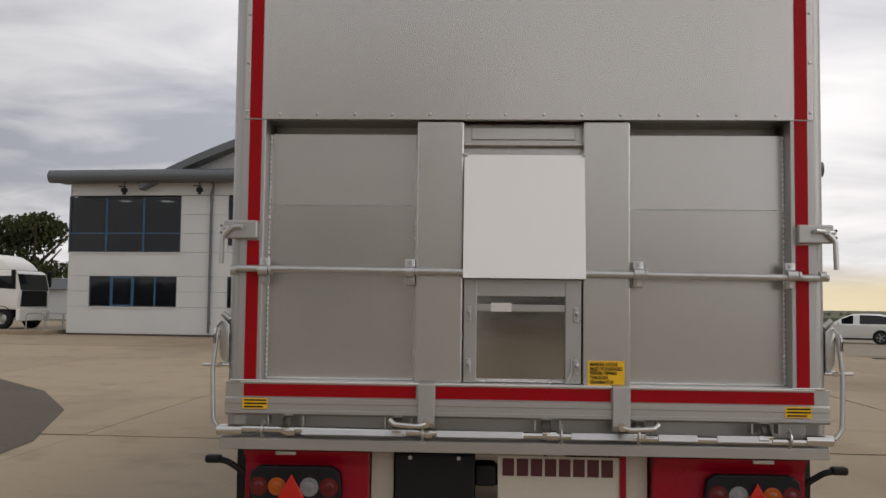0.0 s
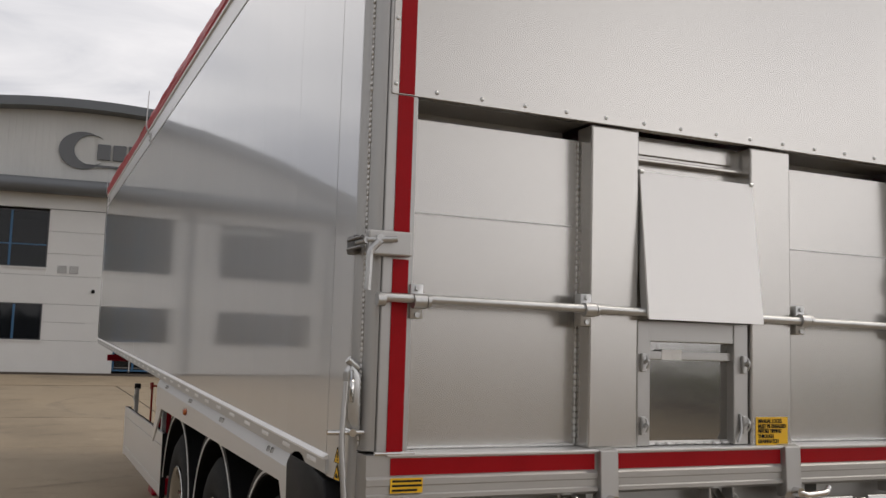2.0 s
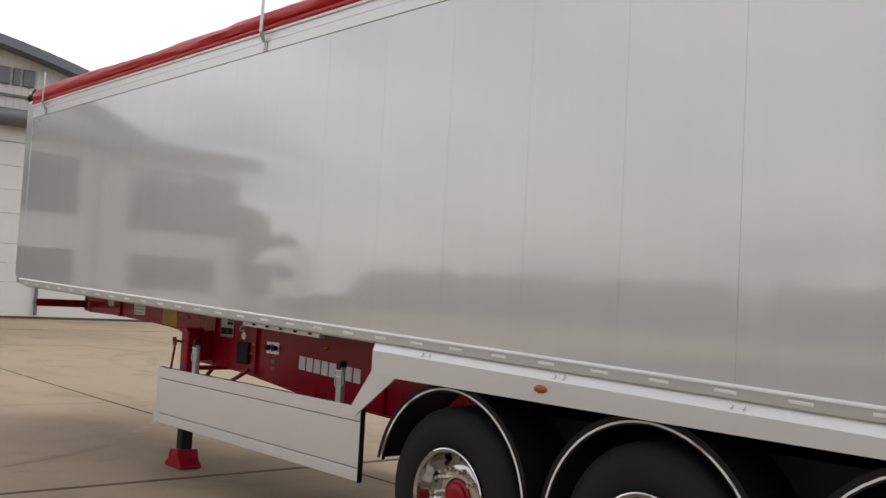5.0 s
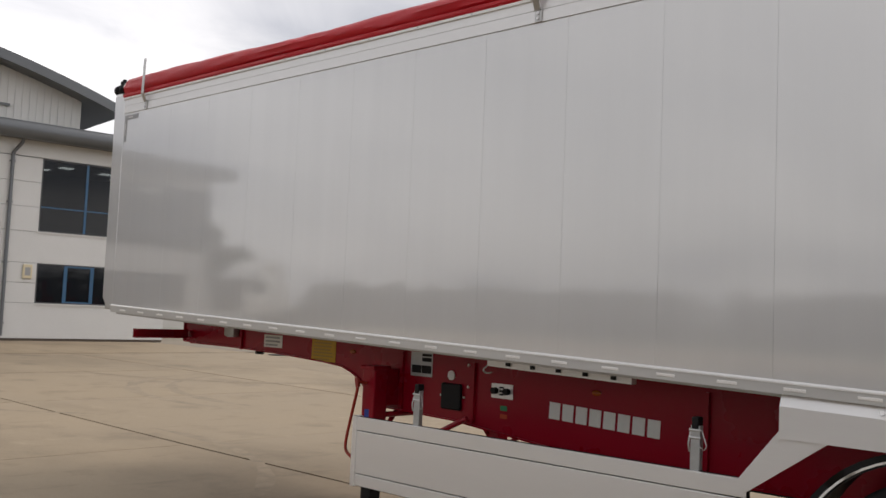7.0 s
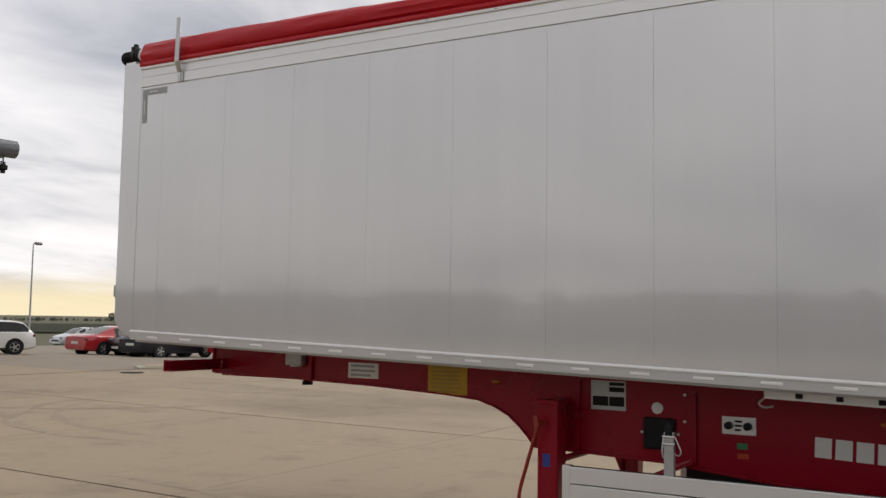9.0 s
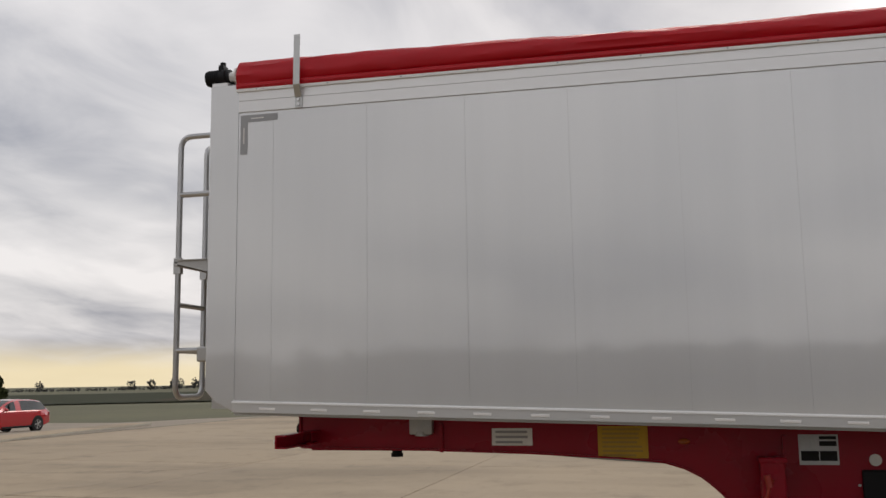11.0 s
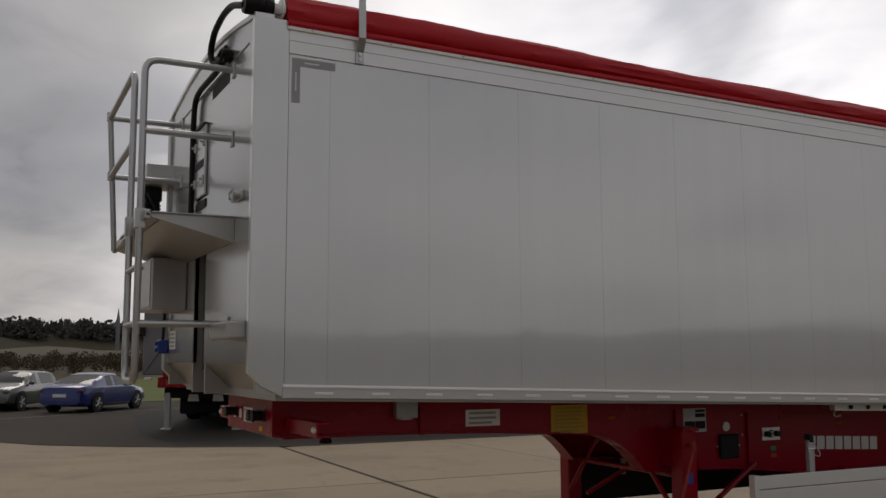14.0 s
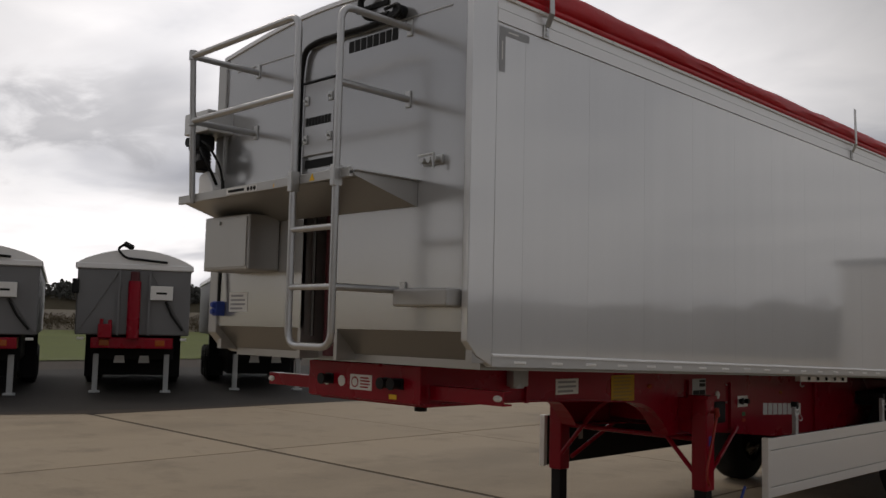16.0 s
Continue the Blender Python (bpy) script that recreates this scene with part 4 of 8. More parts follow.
# two pillars
for x0, x1 in ((-0.461, -0.259), (0.252, 0.45)):
    bm = bmesh.new()
    box(bm, x0, x1, 0.002, RD + 0.01, 1.386, 2.506, 0.007)
    part("pillar", bm, REAR, trailer)
# centre bay
bm = bmesh.new()
box(bm, -0.26, 0.254, RD, RD + 0.015, 1.8, 2.51)
box(bm, -0.26, 0.254, 0.045, RD, 2.408, 2.422, 0.004)
box(bm, -0.23, 0.225, 0.075, RD, 2.44, 2.495, 0.003)
part("centre_panel", bm, REAR, trailer)
bm = bmesh.new()
prism(bm, [(0.0, 2.36), (0.008, 2.363), (-0.05, 1.833), (-0.06, 1.83)], "x", -0.257, 0.257, 0.0012)
flap = part("hatch_flap", bm, FLAP_AL, trailer, "bright white aluminium flap hanging over the grain hatch")
for s in (-1, 1):
    bm = bmesh.new()
    rod(bm, (s * 0.26, 0.0, 2.36), (s * 0.245, 0.0, 2.36), 0.008, 10)
    prism(bm, [(0.0, 2.355), (0.03, 2.36), (-0.01, 1.85), (-0.045, 1.86)], "x", s * 0.25, s * 0.256)
    part("hinge", bm, ZINC, flap)
# grain hatch with its frame
gh = bmesh.new()
box(gh, -0.254, 0.246, 0.016, RD, 1.755, 1.83, 0.003)
gh = part("grain_hatch", gh, FRAME, trailer, "steel-framed grain hatch with a sliding plate")
for x0, x1 in ((-0.254, -0.198), (0.178, 0.246)):
    bm = bmesh.new()
    box(bm, x0, x1, 0.012, RD, 1.388, 1.83, 0.004)
    part("hatch_stile", bm, FRAME, gh)
bm = bmesh.new()
box(bm, -0.205, 0.185, 0.05, 0.058, 1.388, 1.77)
part("sliding_plate", bm, POLISH_DULL, gh, "bare shiny metal slide")
bm = bmesh.new()
prism(bm, [(0.04, 1.39), (0.07, 1.39), (0.07, 1.43)], "x", -0.2, 0.18)
weld_line(bm, (-0.2, 0.035, 1.395), (0.18, 0.035, 1.395), 0.008, 0.04, 12)
part("hatch_sill", bm, WELD, gh)
bm = bmesh.new()
box(bm, -0.2, 0.18, 0.028, 0.05, 1.69, 1.722, 0.004)
part("slide_handle", bm, FRAME, gh)
bm = bmesh.new()
box(bm, -0.137, -0.05, 0.0265, 0.028, 1.69, 1.728)
box(bm, -0.092, -0.086, 0.0258, 0.0265, 1.69, 1.728)
part("white_tag", bm, DECAL, gh, "small white tag on the slide")
for x in (-0.232, 0.222):
    for z in (1.46, 1.68):
        bm = bmesh.new()
        box(bm, x - 0.011, x + 0.011, 0.0, 0.012, z - 0.032, z + 0.032, 0.003)
        rod(bm, (x, 0.0, z), (x + 0.004, -0.018, z + 0.012), 0.007, 8)
        pipe(bm, [(x, -0.012, z + 0.025), (x + 0.006, -0.02, z), (x, -0.012, z - 0.02)], 0.004, 6, 0.01)
        part("hatch_clip", bm, ZINC, gh)
bm = bmesh.new()
pipe(bm, [(0.205, 0.008, 1.5), (0.205, 0.0, 1.44), (0.185, -0.004, 1.4)], 0.005, 6, 0.02)
part("hatch_hook", bm, ZINC, gh)
# yellow warning label with its words
bm = bmesh.new()
box(bm, 0.272, 0.425, 0.0, 0.0014, 1.386, 1.488)
lab = part("warning_label", bm, YELLOW, trailer, "yellow label with black safety words")
for k, words in enumerate(("MANUAL LOCKS", "MUST BE ENGAGED", "BEFORE TIPPING", "THROUGH", "GRAINHATCH")):
    part("words", text_bm(words, 0.0195, Matrix.Translation((0.281, -0.0008, 1.467 - 0.0185 * k)) @ pose(0, 0, 0, 90, 0, 0) @ Matrix.Diagonal((0.78, 1, 1, 1))), INK, lab)
bm = bmesh.new()
box(bm, 0.281, 0.327, -0.0012, -0.0002, 1.4455, 1.447)
part("underline", bm, INK, lab)

# horizontal bar with brackets
bm = bmesh.new()
rod(bm, (-1.244, -0.03, 1.862), (-0.25, -0.03, 1.856), 0.0145, 14)
rod(bm, (0.25, -0.03, 1.853), (1.262, -0.03, 1.845), 0.0145, 14)
rod(bm, (-0.25, -0.02, 1.856), (0.25, -0.02, 1.853), 0.0135, 14)
for s in (-1, 1):
    rod(bm, (s * 1.25, -0.03, 1.8535), (s * 1.225, -0.03, 1.8535), 0.02, 16)
part("door_bar", bm, ZINC, trailer, "polished round bar across the door", smooth=True)
for x in (-1.11, -0.484, 0.481, 1.112):
    bm = bmesh.new()
    z = 1.854
    box(bm, x - 0.022, x + 0.022, -0.012, 0.004 if abs(x) > 0.8 else 0.03, z - 0.055, z + 0.055, 0.004)
    rod(bm, (x - 0.021, -0.03, z), (x + 0.021, -0.03, z), 0.024, 14)
    for dz in (-0.042, 0.042):
        rod(bm, (x, -0.012, z + dz), (x, -0.021, z + dz), 0.009, 6)
    rod(bm, (x + 0.026, -0.03, z), (x + 0.036, -0.03, z), 0.021, 14)
    part("bar_bracket", bm, ZINC, trailer, smooth=True)

# bottom beam with tape, blocks and labels
bm = bmesh.new()
prism(bm, [(-0.022, 1.38), (0.1, 1.384), (0.1, 1.24), (-0.02, 1.24), (-0.034, 1.25), (-0.034, 1.262), (-0.028, 1.266), (-0.028, 1.288), (-0.031, 1.292), (-0.031, 1.31), (-0.022, 1.318)],
      "x", -1.262, 1.262)
part("bottom_beam", bm, FRAME, trailer)
bm = bmesh.new()
box(bm, -1.2, 1.2, -0.035, 0.085, 1.378, 1.386, 0.002)
part("sill_plate", bm, RAIL_AL, trailer)
for x0, x1 in ((-1.184, -0.45), (-0.367, 0.365), (0.448, 1.2)):
    bm = bmesh.new()
    box(bm, x0, x1, -0.0245, -0.022, 1.3205, 1.372)
    part("reflective_tape", bm, TAPE, trailer, "red reflective tape")
for x0, x1 in ((-0.441, -0.369), (0.369, 0.443)):
    bm = bmesh.new()
    prism(bm, [(-0.046, 1.383), (-0.02, 1.39), (0.0, 1.39), (0.0, 1.2), (-0.04, 1.2), (-0.052, 1.22)], "x", x0, x1, 0.004)
    blk = part("hinge_block", bm, FRAME, trailer)
    s = -1 if x0 < 0 else 1
    bm = bmesh.new()
    xm = (x0 + x1) / 2
    rod(bm, (xm, -0.05, 1.222), (xm, -0.085, 1.222), 0.017, 14)
    pipe(bm, [(xm, -0.075, 1.222), (xm + s * 0.03, -0.085, 1.212), (xm + s * 0.13, -0.08, 1.218), (xm + s * 0.15, -0.07, 1.235)], 0.011, 10, 0.02)
    part("locking_pin", bm, POLISH, blk, smooth=True)
for x0, sgn in ((-1.186, 1), (1.079, 1)):
    bm = bmesh.new()
    box(bm, x0, x0 + 0.107, -0.0328, -0.0312, 1.268, 1.313)
    lab = part("warning_label", bm, YELLOW, trailer, "small yellow label with three lines of print")
    bm = bmesh.new()
    print_bars(bm, (x0, -0.0328, 1.27), (1, 0, 0), (0, 0, 1), 0.107, 0.041, 3, 0.8)
    part("print", bm, INK, lab)
# back plate behind the locking rod, lower lip
bm = bmesh.new()
box(bm, -1.275, 1.262, 0.085, 0.12, 1.1, 1.25)
part("lock_back_plate", bm, FRAME, trailer)
bm = bmesh.new()
prism(bm, [(-0.012, 1.094), (0.1, 1.094), (0.1, 1.11), (0.05, 1.152), (-0.004, 1.15), (-0.014, 1.14)], "x", -1.285, 1.265, 0.003)
part("floor_lip", bm, FRAME, trailer)
rodz = bmesh.new()
rod(rodz, (-1.285, -0.02, 1.184), (1.265, -0.02, 1.166), 0.0145, 12)
for x in (-1.24, 1.22):
    rod(rodz, (x - 0.055, -0.02, 1.1752), (x + 0.055, -0.02, 1.1752), 0.021, 14)
for x in (-0.98, -0.4, 0.12, 0.48, 0.99):
    rod(rodz, (x - 0.02, -0.02, 1.1752), (x + 0.02, -0.02, 1.1752), 0.022, 14)
rodz = part("locking_rod", rodz, POLISH, trailer, "polished locking rod with hooks", smooth=True)
for x0, x1 in ((-0.93, -0.49), (-0.36, 0.0), (0.2, 0.47), (0.56, 0.72), (0.8, 1.02)):
    bm = bmesh.new()
    prism(bm, [(-0.03, 1.19), (-0.045, 1.165), (-0.038, 1.16), (-0.022, 1.19)], "x", x0, x1, 0.0015)
    part("rod_blade", bm, ZINC, rodz)
for x in (-1.0, -0.53, 0.1, 0.49, 1.01):
    bm = bmesh.new()
    prism(bm, [(-0.04, 1.19), (-0.015, 1.2), (0.03, 1.235), (0.03, 1.215), (-0.01, 1.165), (-0.036, 1.165)], "x", x - 0.019, x + 0.019, 0.003)
    part("hook", bm, POLISH, rodz)
for x in (-1.08, -0.93, -0.58, -0.47, 0.05, 0.155, 0.44, 0.56, 0.95, 1.06):
    bm = bmesh.new()
    box(bm, x - 0.004, x + 0.004, -0.01, 0.05, 1.195, 1.245, 0.002)
    part("guide_lug", bm, FRAME, trailer)
for x in (-1.1, -0.42, 0.16, 0.48, 1.1):
    bm = bmesh.new()
    for dz in (0.035, -0.035):
        rod(bm, (x, 0.0, 1.176 + dz), (x, -0.014, 1.176 + dz), 0.011, 6)
    pipe(bm, [(x, -0.006, 1.215), (x, -0.044, 1.19), (x, -0.044, 1.165), (x, -0.006, 1.138)], 0.006, 6, 0.015)
    part("u_bolt", bm, ZINC, rodz)
# side latches at half height
for s in (-1, 1):
    bm = bmesh.new()
    box(bm, s * 1.14, s * 1.285, -0.035, -0.004, 1.99, 2.068, 0.006)
    lat = part("side_latch", bm, FRAME, trailer, "folded aluminium latch bracket")
    bm = bmesh.new()
    rod(bm, (s * 1.285, -0.025, 2.035), (s * 1.2, -0.06, 2.04), 0.01, 10)
    rod(bm, (s * 1.287, -0.03, 2.034), (s * 1.287, 0.11, 2.034), 0.011, 12)
    rod(bm, (s * 1.25, -0.036, 2.04), (s * 1.25, -0.05, 2.04), 0.015, 6)
    part("bolt", bm, ZINC, lat, smooth=True)
    bm = bmesh.new()
    pipe(bm, [(s * 1.255, -0.05, 2.03), (s * 1.285, -0.05, 2.0), (s * 1.288, -0.05, 1.88)], 0.011, 8, 0.03)
    part("lever", bm, ZINC, lat, smooth=True)
    bm = bmesh.new()
    box(bm, s * 1.276, s * 1.3, 0.06, 0.135, 2.0, 2.06, 0.006)
    for dz in (-0.015, 0.015):
        rod(bm, (s * 1.3, 0.12, 2.03 + dz), (s * 1.3, -0.02, 2.03 + dz), 0.006, 8)
    part("latch_hinge", bm, DARK_STEEL, lat)
# levers low on both sides
for s in (-1, 1):
    bm = bmesh.new()
    prism(bm, [(s * 1.268, 1.45), (s * 1.282, 1.44), (s * 1.308, 1.49), (s * 1.312, 1.63), (s * 1.298, 1.65), (s * 1.268, 1.62)], "y", 0.035, 0.085, 0.004)
    rod(bm, (s * 1.27, 0.06, 1.64), (s * 1.305, 0.06, 1.668), 0.013, 12)
    lev = part("tailgate_lever", bm, ZINC, trailer, "tailgate lever with a bent arm", smooth=True)
    bm = bmesh.new()
    rod(bm, (s * 1.26, 0.02, 1.447), (s * 1.375, 0.02, 1.447), 0.008, 10)
    rod(bm, (s * 1.3, 0.0, 1.447), (s * 1.3, 0.08, 1.447), 0.012, 10)
    part("pin", bm, POLISH, lev, smooth=True)
    bm = bmesh.new()
    pipe(bm, [(s * 1.3, 0.03, 1.63), (s * 1.315, -0.02, 1.6), (s * 1.315, -0.02, 1.54)], 0.007, 8, 0.02)
    part("safety_hook", bm, POLISH, lev, smooth=True)
    bm = bmesh.new()
    pts = [(s * 1.318, 0.03, 1.6), (s * 1.332, 0.015, 1.43), (s * 1.318, -0.005, 1.215), (s * 1.282, -0.02, 1.18)]
    pipe(bm, pts, 0.0095, 10, 0.05)
    part("arm", bm, FRAME, lev, smooth=True)
    bm = bmesh.new()
    rod(bm, (s * 1.24, -0.03, 1.387), (s * 1.11, -0.03, 1.387), 0.006, 8)
    part("bead_rod", bm, POLISH, lev)

# ---- rear of the chassis ----
for s in (-1, 1):
    bm = bmesh.new()
    prism(bm, [(0.06, 1.08), (0.5, 1.08), (0.5, 0.78), (0.13, 0.78), (0.1, 0.82), (0.1, 1.02)], "x", -0.66 if s < 0 else 0.56, s * 1.2, 0.006)
    pan = part("lamp_panel", bm, RED, trailer, "red-painted rear lamp panel")
    bm = bmesh.new()
    prism(bm, [(s * x, z) for x, z in ((0.775, 0.85), (0.8, 0.835), (1.145, 0.835), (1.17, 0.85), (1.175, 0.925), (1.165, 0.99), (1.13, 1.015), (0.815, 1.015), (0.78, 0.99), (0.77, 0.925))],
          "y", 0.055, 0.1, 0.008)
    lamp = part("rear_lamp", bm, BLACK, pan, "black-framed tail lamp cluster")
    xo, xi = s * 1.145, s * 0.83
    for c0, c1, mat, nm in ((1.1, 1.16, LENS_RED, "red_lens"), (1.02, 1.08, AMBER, "amber_lens"), (0.88, 0.94, LENS_CLEAR, "clear_lens"), (0.795, 0.855, LENS_RED, "red_lens")):
        bm = bmesh.new()
        rl = 0.0405 if nm != "amber_lens" else 0.0385
        rod(bm, (s * (c0 + c1) / 2, 0.06, 0.928), (s * (c0 + c1) / 2, 0.0535, 0.928), rl, 24)
        rod(bm, (s * (c0 + c1) / 2, 0.0535, 0.928), (s * (c0 + c1) / 2, 0.05, 0.928), rl * 0.55, 20, rl * 0.3)
        part(nm, bm, mat, lamp, smooth=True)
    bm = bmesh.new()
    xm = s * 0.985
    prism(bm, [(xm - 0.075, 0.852), (xm + 0.075, 0.852), (xm, 0.985)], "y", 0.035, 0.052, 0.003)
    part("triangle_reflector", bm, TRIANGLE, lamp, "bright red triangular reflector")
    bm = bmesh.new()
    pipe(bm, [(s * 1.17, 0.13, 0.94), (s * 1.24, 0.1, 1.0), (s * 1.28, 0.08, 1.03), (s * 1.34, 0.08, 1.035)], 0.014, 8, 0.03)
    box(bm, s * 1.3, s * 1.37, 0.055, 0.105, 1.02, 1.055, 0.012)
    part("marker_arm", bm, BLACK, pan, "black rubber marker lamp arm")
    bm = bmesh.new()
    box(bm, s * 0.97, s * 1.06, 0.055, 0.075, 1.062, 1.08, 0.004)
    part("bracket", bm, ZINC, pan)
bm = bmesh.new()
box(bm, -0.545, -0.2, 0.1, 0.42, 0.62, 1.075, 0.012)
box(bm, -0.2, -0.11, 0.14, 0.3, 0.93, 1.02, 0.01)
part("rear_box", bm, BLACK, trailer, "black plastic box between the rails")
for x in (-0.48, -0.27):
    bm = bmesh.new()
    rod(bm, (x, 0.1, 1.055), (x, 0.093, 1.055), 0.009, 6)
    part("screw", bm, ZINC, trailer)
bm = bmesh.new()
box(bm, -0.1, 0.428, 0.16, 0.168, 0.7, 1.06)
pan = part("rear_board", bm, WHITE_BOARD, trailer, "pale board with the maker's mark in dark red")
brand_bars("brand_print", BRAND_RED, pan, (-0.085, 0.1595, 0.975), (1, 0, 0), (0, 0, 1), 0.49, 0.075, "")
for x0, x1 in ((-0.655, -0.558), (0.455, 0.548)):
    bm = bmesh.new()
    box(bm, x0, x1, 0.17, 0.178, 0.7, 1.07)
    part("pale_strip", bm, WHITE_BOARD, trailer)
bm = bmesh.new()
box(bm, 0.428, 0.455, 0.15, 0.3, 0.7, 1.08)
part("divider", bm, RED, trailer)

# ---- chassis ----
for s in (-1, 1):
    bm = bmesh.new()
    low = [(0.3, 0.82), (5.4, 0.815), (6.46, 0.85), (7.5, 0.95), (8.1, 0.97), (8.36, 0.974)]
    bow = [(8.42, 1.045), (8.48, 1.105), (8.56, 1.17), (8.66, 1.22), (8.79, 1.26), (9.05, 1.282), (9.66, 1.312), (10.33, 1.33), (11.264, 1.345)]
    top = [(11.264, 1.578), (0.3, 1.21)]
    prism(bm, low + bow + top, "x", s * 0.545, s * 0.533)
    pts = low + bow
    for (ya, za), (yb, zb2) in zip(pts, pts[1:]):
        prism(bm, [(ya, za - 0.012), (yb, zb2 - 0.012), (yb, zb2), (ya, za)], "x", s * 0.56, s * 0.4)
    part("chassis_rail", bm, RED, trailer, "dark red swan-neck chassis beam")
for y, z0, z1 in ((1.9, 0.85, 1.2), (3.2, 0.85, 1.25), (4.6, 0.85, 1.28), (6.0, 0.87, 1.3), (7.6, 1.0, 1.3), (9.4, 1.3, 1.45), (10.4, 1.32, 1.5)):
    bm = bmesh.new()
    box(bm, -0.53, 0.53, y - 0.05, y + 0.05, z0, z1, 0.004)
    part("cross_member", bm, RED, trailer)
# neck plate, front plate and upright stiffeners
bm = bmesh.new()
box(bm, -0.562, 0.562, 11.265, 11.285, 1.34, 1.575, 0.004)
box(bm, -0.53, 0.53, 11.19, 11.265, 1.345, 1.36)
box(bm, -0.53, 0.53, 9.2, 11.2, 1.318, 1.33)
front_plate = part("front_cross_plate", bm, RED, trailer, "bright red front cross plate with couplings")
bm = bmesh.new()
rod(bm, (0.0, 10.73, 1.262), (0.0, 10.73, 1.32), 0.037, 20)
rod(bm, (0.0, 10.73, 1.235), (0.0, 10.73, 1.262), 0.045, 20)
part("king_pin", bm, BLACK, trailer, "dark greased king pin", smooth=True)
for x, mat, nm in ((0.36, DECAL, "round_label"), (0.2, DECAL, "round_label"), (-0.19, DECAL, "round_label")):
    bm = bmesh.new()
    rod(bm, (x, 11.286, 1.45), (x, 11.288, 1.45), 0.036, 20)
    part(nm, bm, mat, front_plate)
for x in (0.33, -0.27, -0.37):
    bm = bmesh.new()
    rod(bm, (x, 11.285, 1.46), (x, 11.35, 1.46), 0.03, 14)
    rod(bm, (x, 11.35, 1.46), (x, 11.365, 1.46), 0.038, 14)
    box(bm, x - 0.045, x + 0.045, 11.285, 11.295, 1.425, 1.495, 0.004)
    part("coupling_socket", bm, BLACK, front_plate, smooth=True)
bm = bmesh.new()
box(bm, -0.11, 0.11, 11.286, 11.288, 1.4, 1.5)
lab = part("notice_label", bm, DECAL, front_plate, "white and red prohibition label")
bm = bmesh.new()
print_bars(bm, (0.01, 11.288, 1.41), (-1, 0, 0), (0, 0, 1), 0.11, 0.08, 4)
rod(bm, (0.06, 11.288, 1.45), (0.06, 11.2886, 1.45), 0.036, 18)
part("print", bm, TAPE, lab)
bm = bmesh.new()
rod(bm, (0.06, 11.2888, 1.45), (0.06, 11.2894, 1.45), 0.027, 18)
part("symbol", bm, DECAL, lab)
bm = bmesh.new()
box(bm, -0.35, -0.28, 11.286, 11.288, 1.36, 1.39)
part("yellow_tag", bm, YELLOW, front_plate)
# outriggers with front marker lamps
for s in (-1, 1):
    bm = bmesh.new()
    box(bm, s * 0.56, s * 1.163, 11.188, 11.2, 1.372, 1.458, 0.003)
    box(bm, s * 0.56, s * 1.163, 11.12, 11.188, 1.448, 1.458)
    box(bm, s * 0.56, s * 1.163, 11.12, 11.188, 1.372, 1.382)
    out = part("outrigger", bm, RED, trailer)
    bm = bmesh.new()
    tmp = bmesh.new()
    bmesh.ops.create_uvsphere(tmp, u_segments=16, v_segments=10, radius=1)
    merge(bm, tmp, Matrix.LocRotScale((s * 1.125, 11.203, 1.415), None, (0.034, 0.014, 0.02)))
    part("marker_lamp", bm, DECAL, out, "small white marker lamp", smooth=True)
# stiffeners and plates on the outside of the left beam
for y, z0, z1 in ((8.05, 0.98, 1.42), (7.3, 0.95, 1.38), (5.45, 0.83, 1.33), (10.25, 1.31, 1.5)):
    bm = bmesh.new()
    box(bm, -0.57, -0.545, y - 0.012, y + 0.012, z0, z1)
    part("stiffener", bm, RED, trailer)


def chassis_plate(name, y0, y1, z0, z1, mat, label, lines, ink, fill=0.75, seed=1, tilt=0.0):
    b = bmesh.new()
    box(b, -0.5485, -0.5455, y0, y1, z0, z1)
    o = part(name, b, mat, trailer, label)
    if lines:
        b = bmesh.new()
        print_bars(b, (-0.549, y1 - 0.01, z0 + 0.006), (0, -1, 0), (0, 0, 1), y1 - y0 - 0.02, z1 - z0 - 0.012, lines, fill, seed)
        part("print", b, ink, o)
    return o


chassis_plate("notice_label", 9.63, 9.903, 1.355, 1.468, DECAL, "white label with grey print", 3, GREY_TEXT)
chassis_plate("notice_label", 8.88, 9.2, 1.275, 1.48, material("aged_yellow_label", (0.5, 0.29, 0.006), 0.5, vary=0.15, scale=9, bump=0.02), "yellow label with faint print", 7, material("faint_print", (0.36, 0.22, 0.03), 0.5, bump=0))
plate = chassis_plate("type_plate", 7.735, 7.967, 1.24, 1.425, GALV, "silver type plate with black fields", 0, INK)
bm = bmesh.new()
for y0, y1, z0, z1 in ((7.745, 7.845, 1.265, 1.325), (7.85, 7.955, 1.265, 1.325), (7.745, 7.845, 1.355, 1.385), (7.745, 7.845, 1.395, 1.415)):
    box(bm, -0.5495, -0.5485, y0, y1, z0, z1)
part("print", bm, INK, plate)
pan = chassis_plate("air_gauge_plate", 6.94, 7.137, 1.145, 1.248, RAIL_AL, "brushed plate with two black knobs", 0, INK)
bm = bmesh.new()
for y in (6.985, 7.095):
    rod(bm, (-0.5485, y, 1.197), (-0.585, y, 1.197), 0.023, 14)
print_bars(bm, (-0.549, 7.065, 1.16), (0, -1, 0), (0, 0, 1), 0.05, 0.075, 3)
part("knob", bm, BLACK, pan)
chassis_plate("green_label", 6.99, 7.05, 1.06, 1.095, GREEN, "small green label", 0, INK)
chassis_plate("orange_label", 6.985, 7.05, 1.005, 1.035, ORANGE, "small orange label", 0, INK)
bm = bmesh.new()
box(bm, -0.575, -0.5455, 7.415, 7.615, 1.02, 1.215, 0.015)
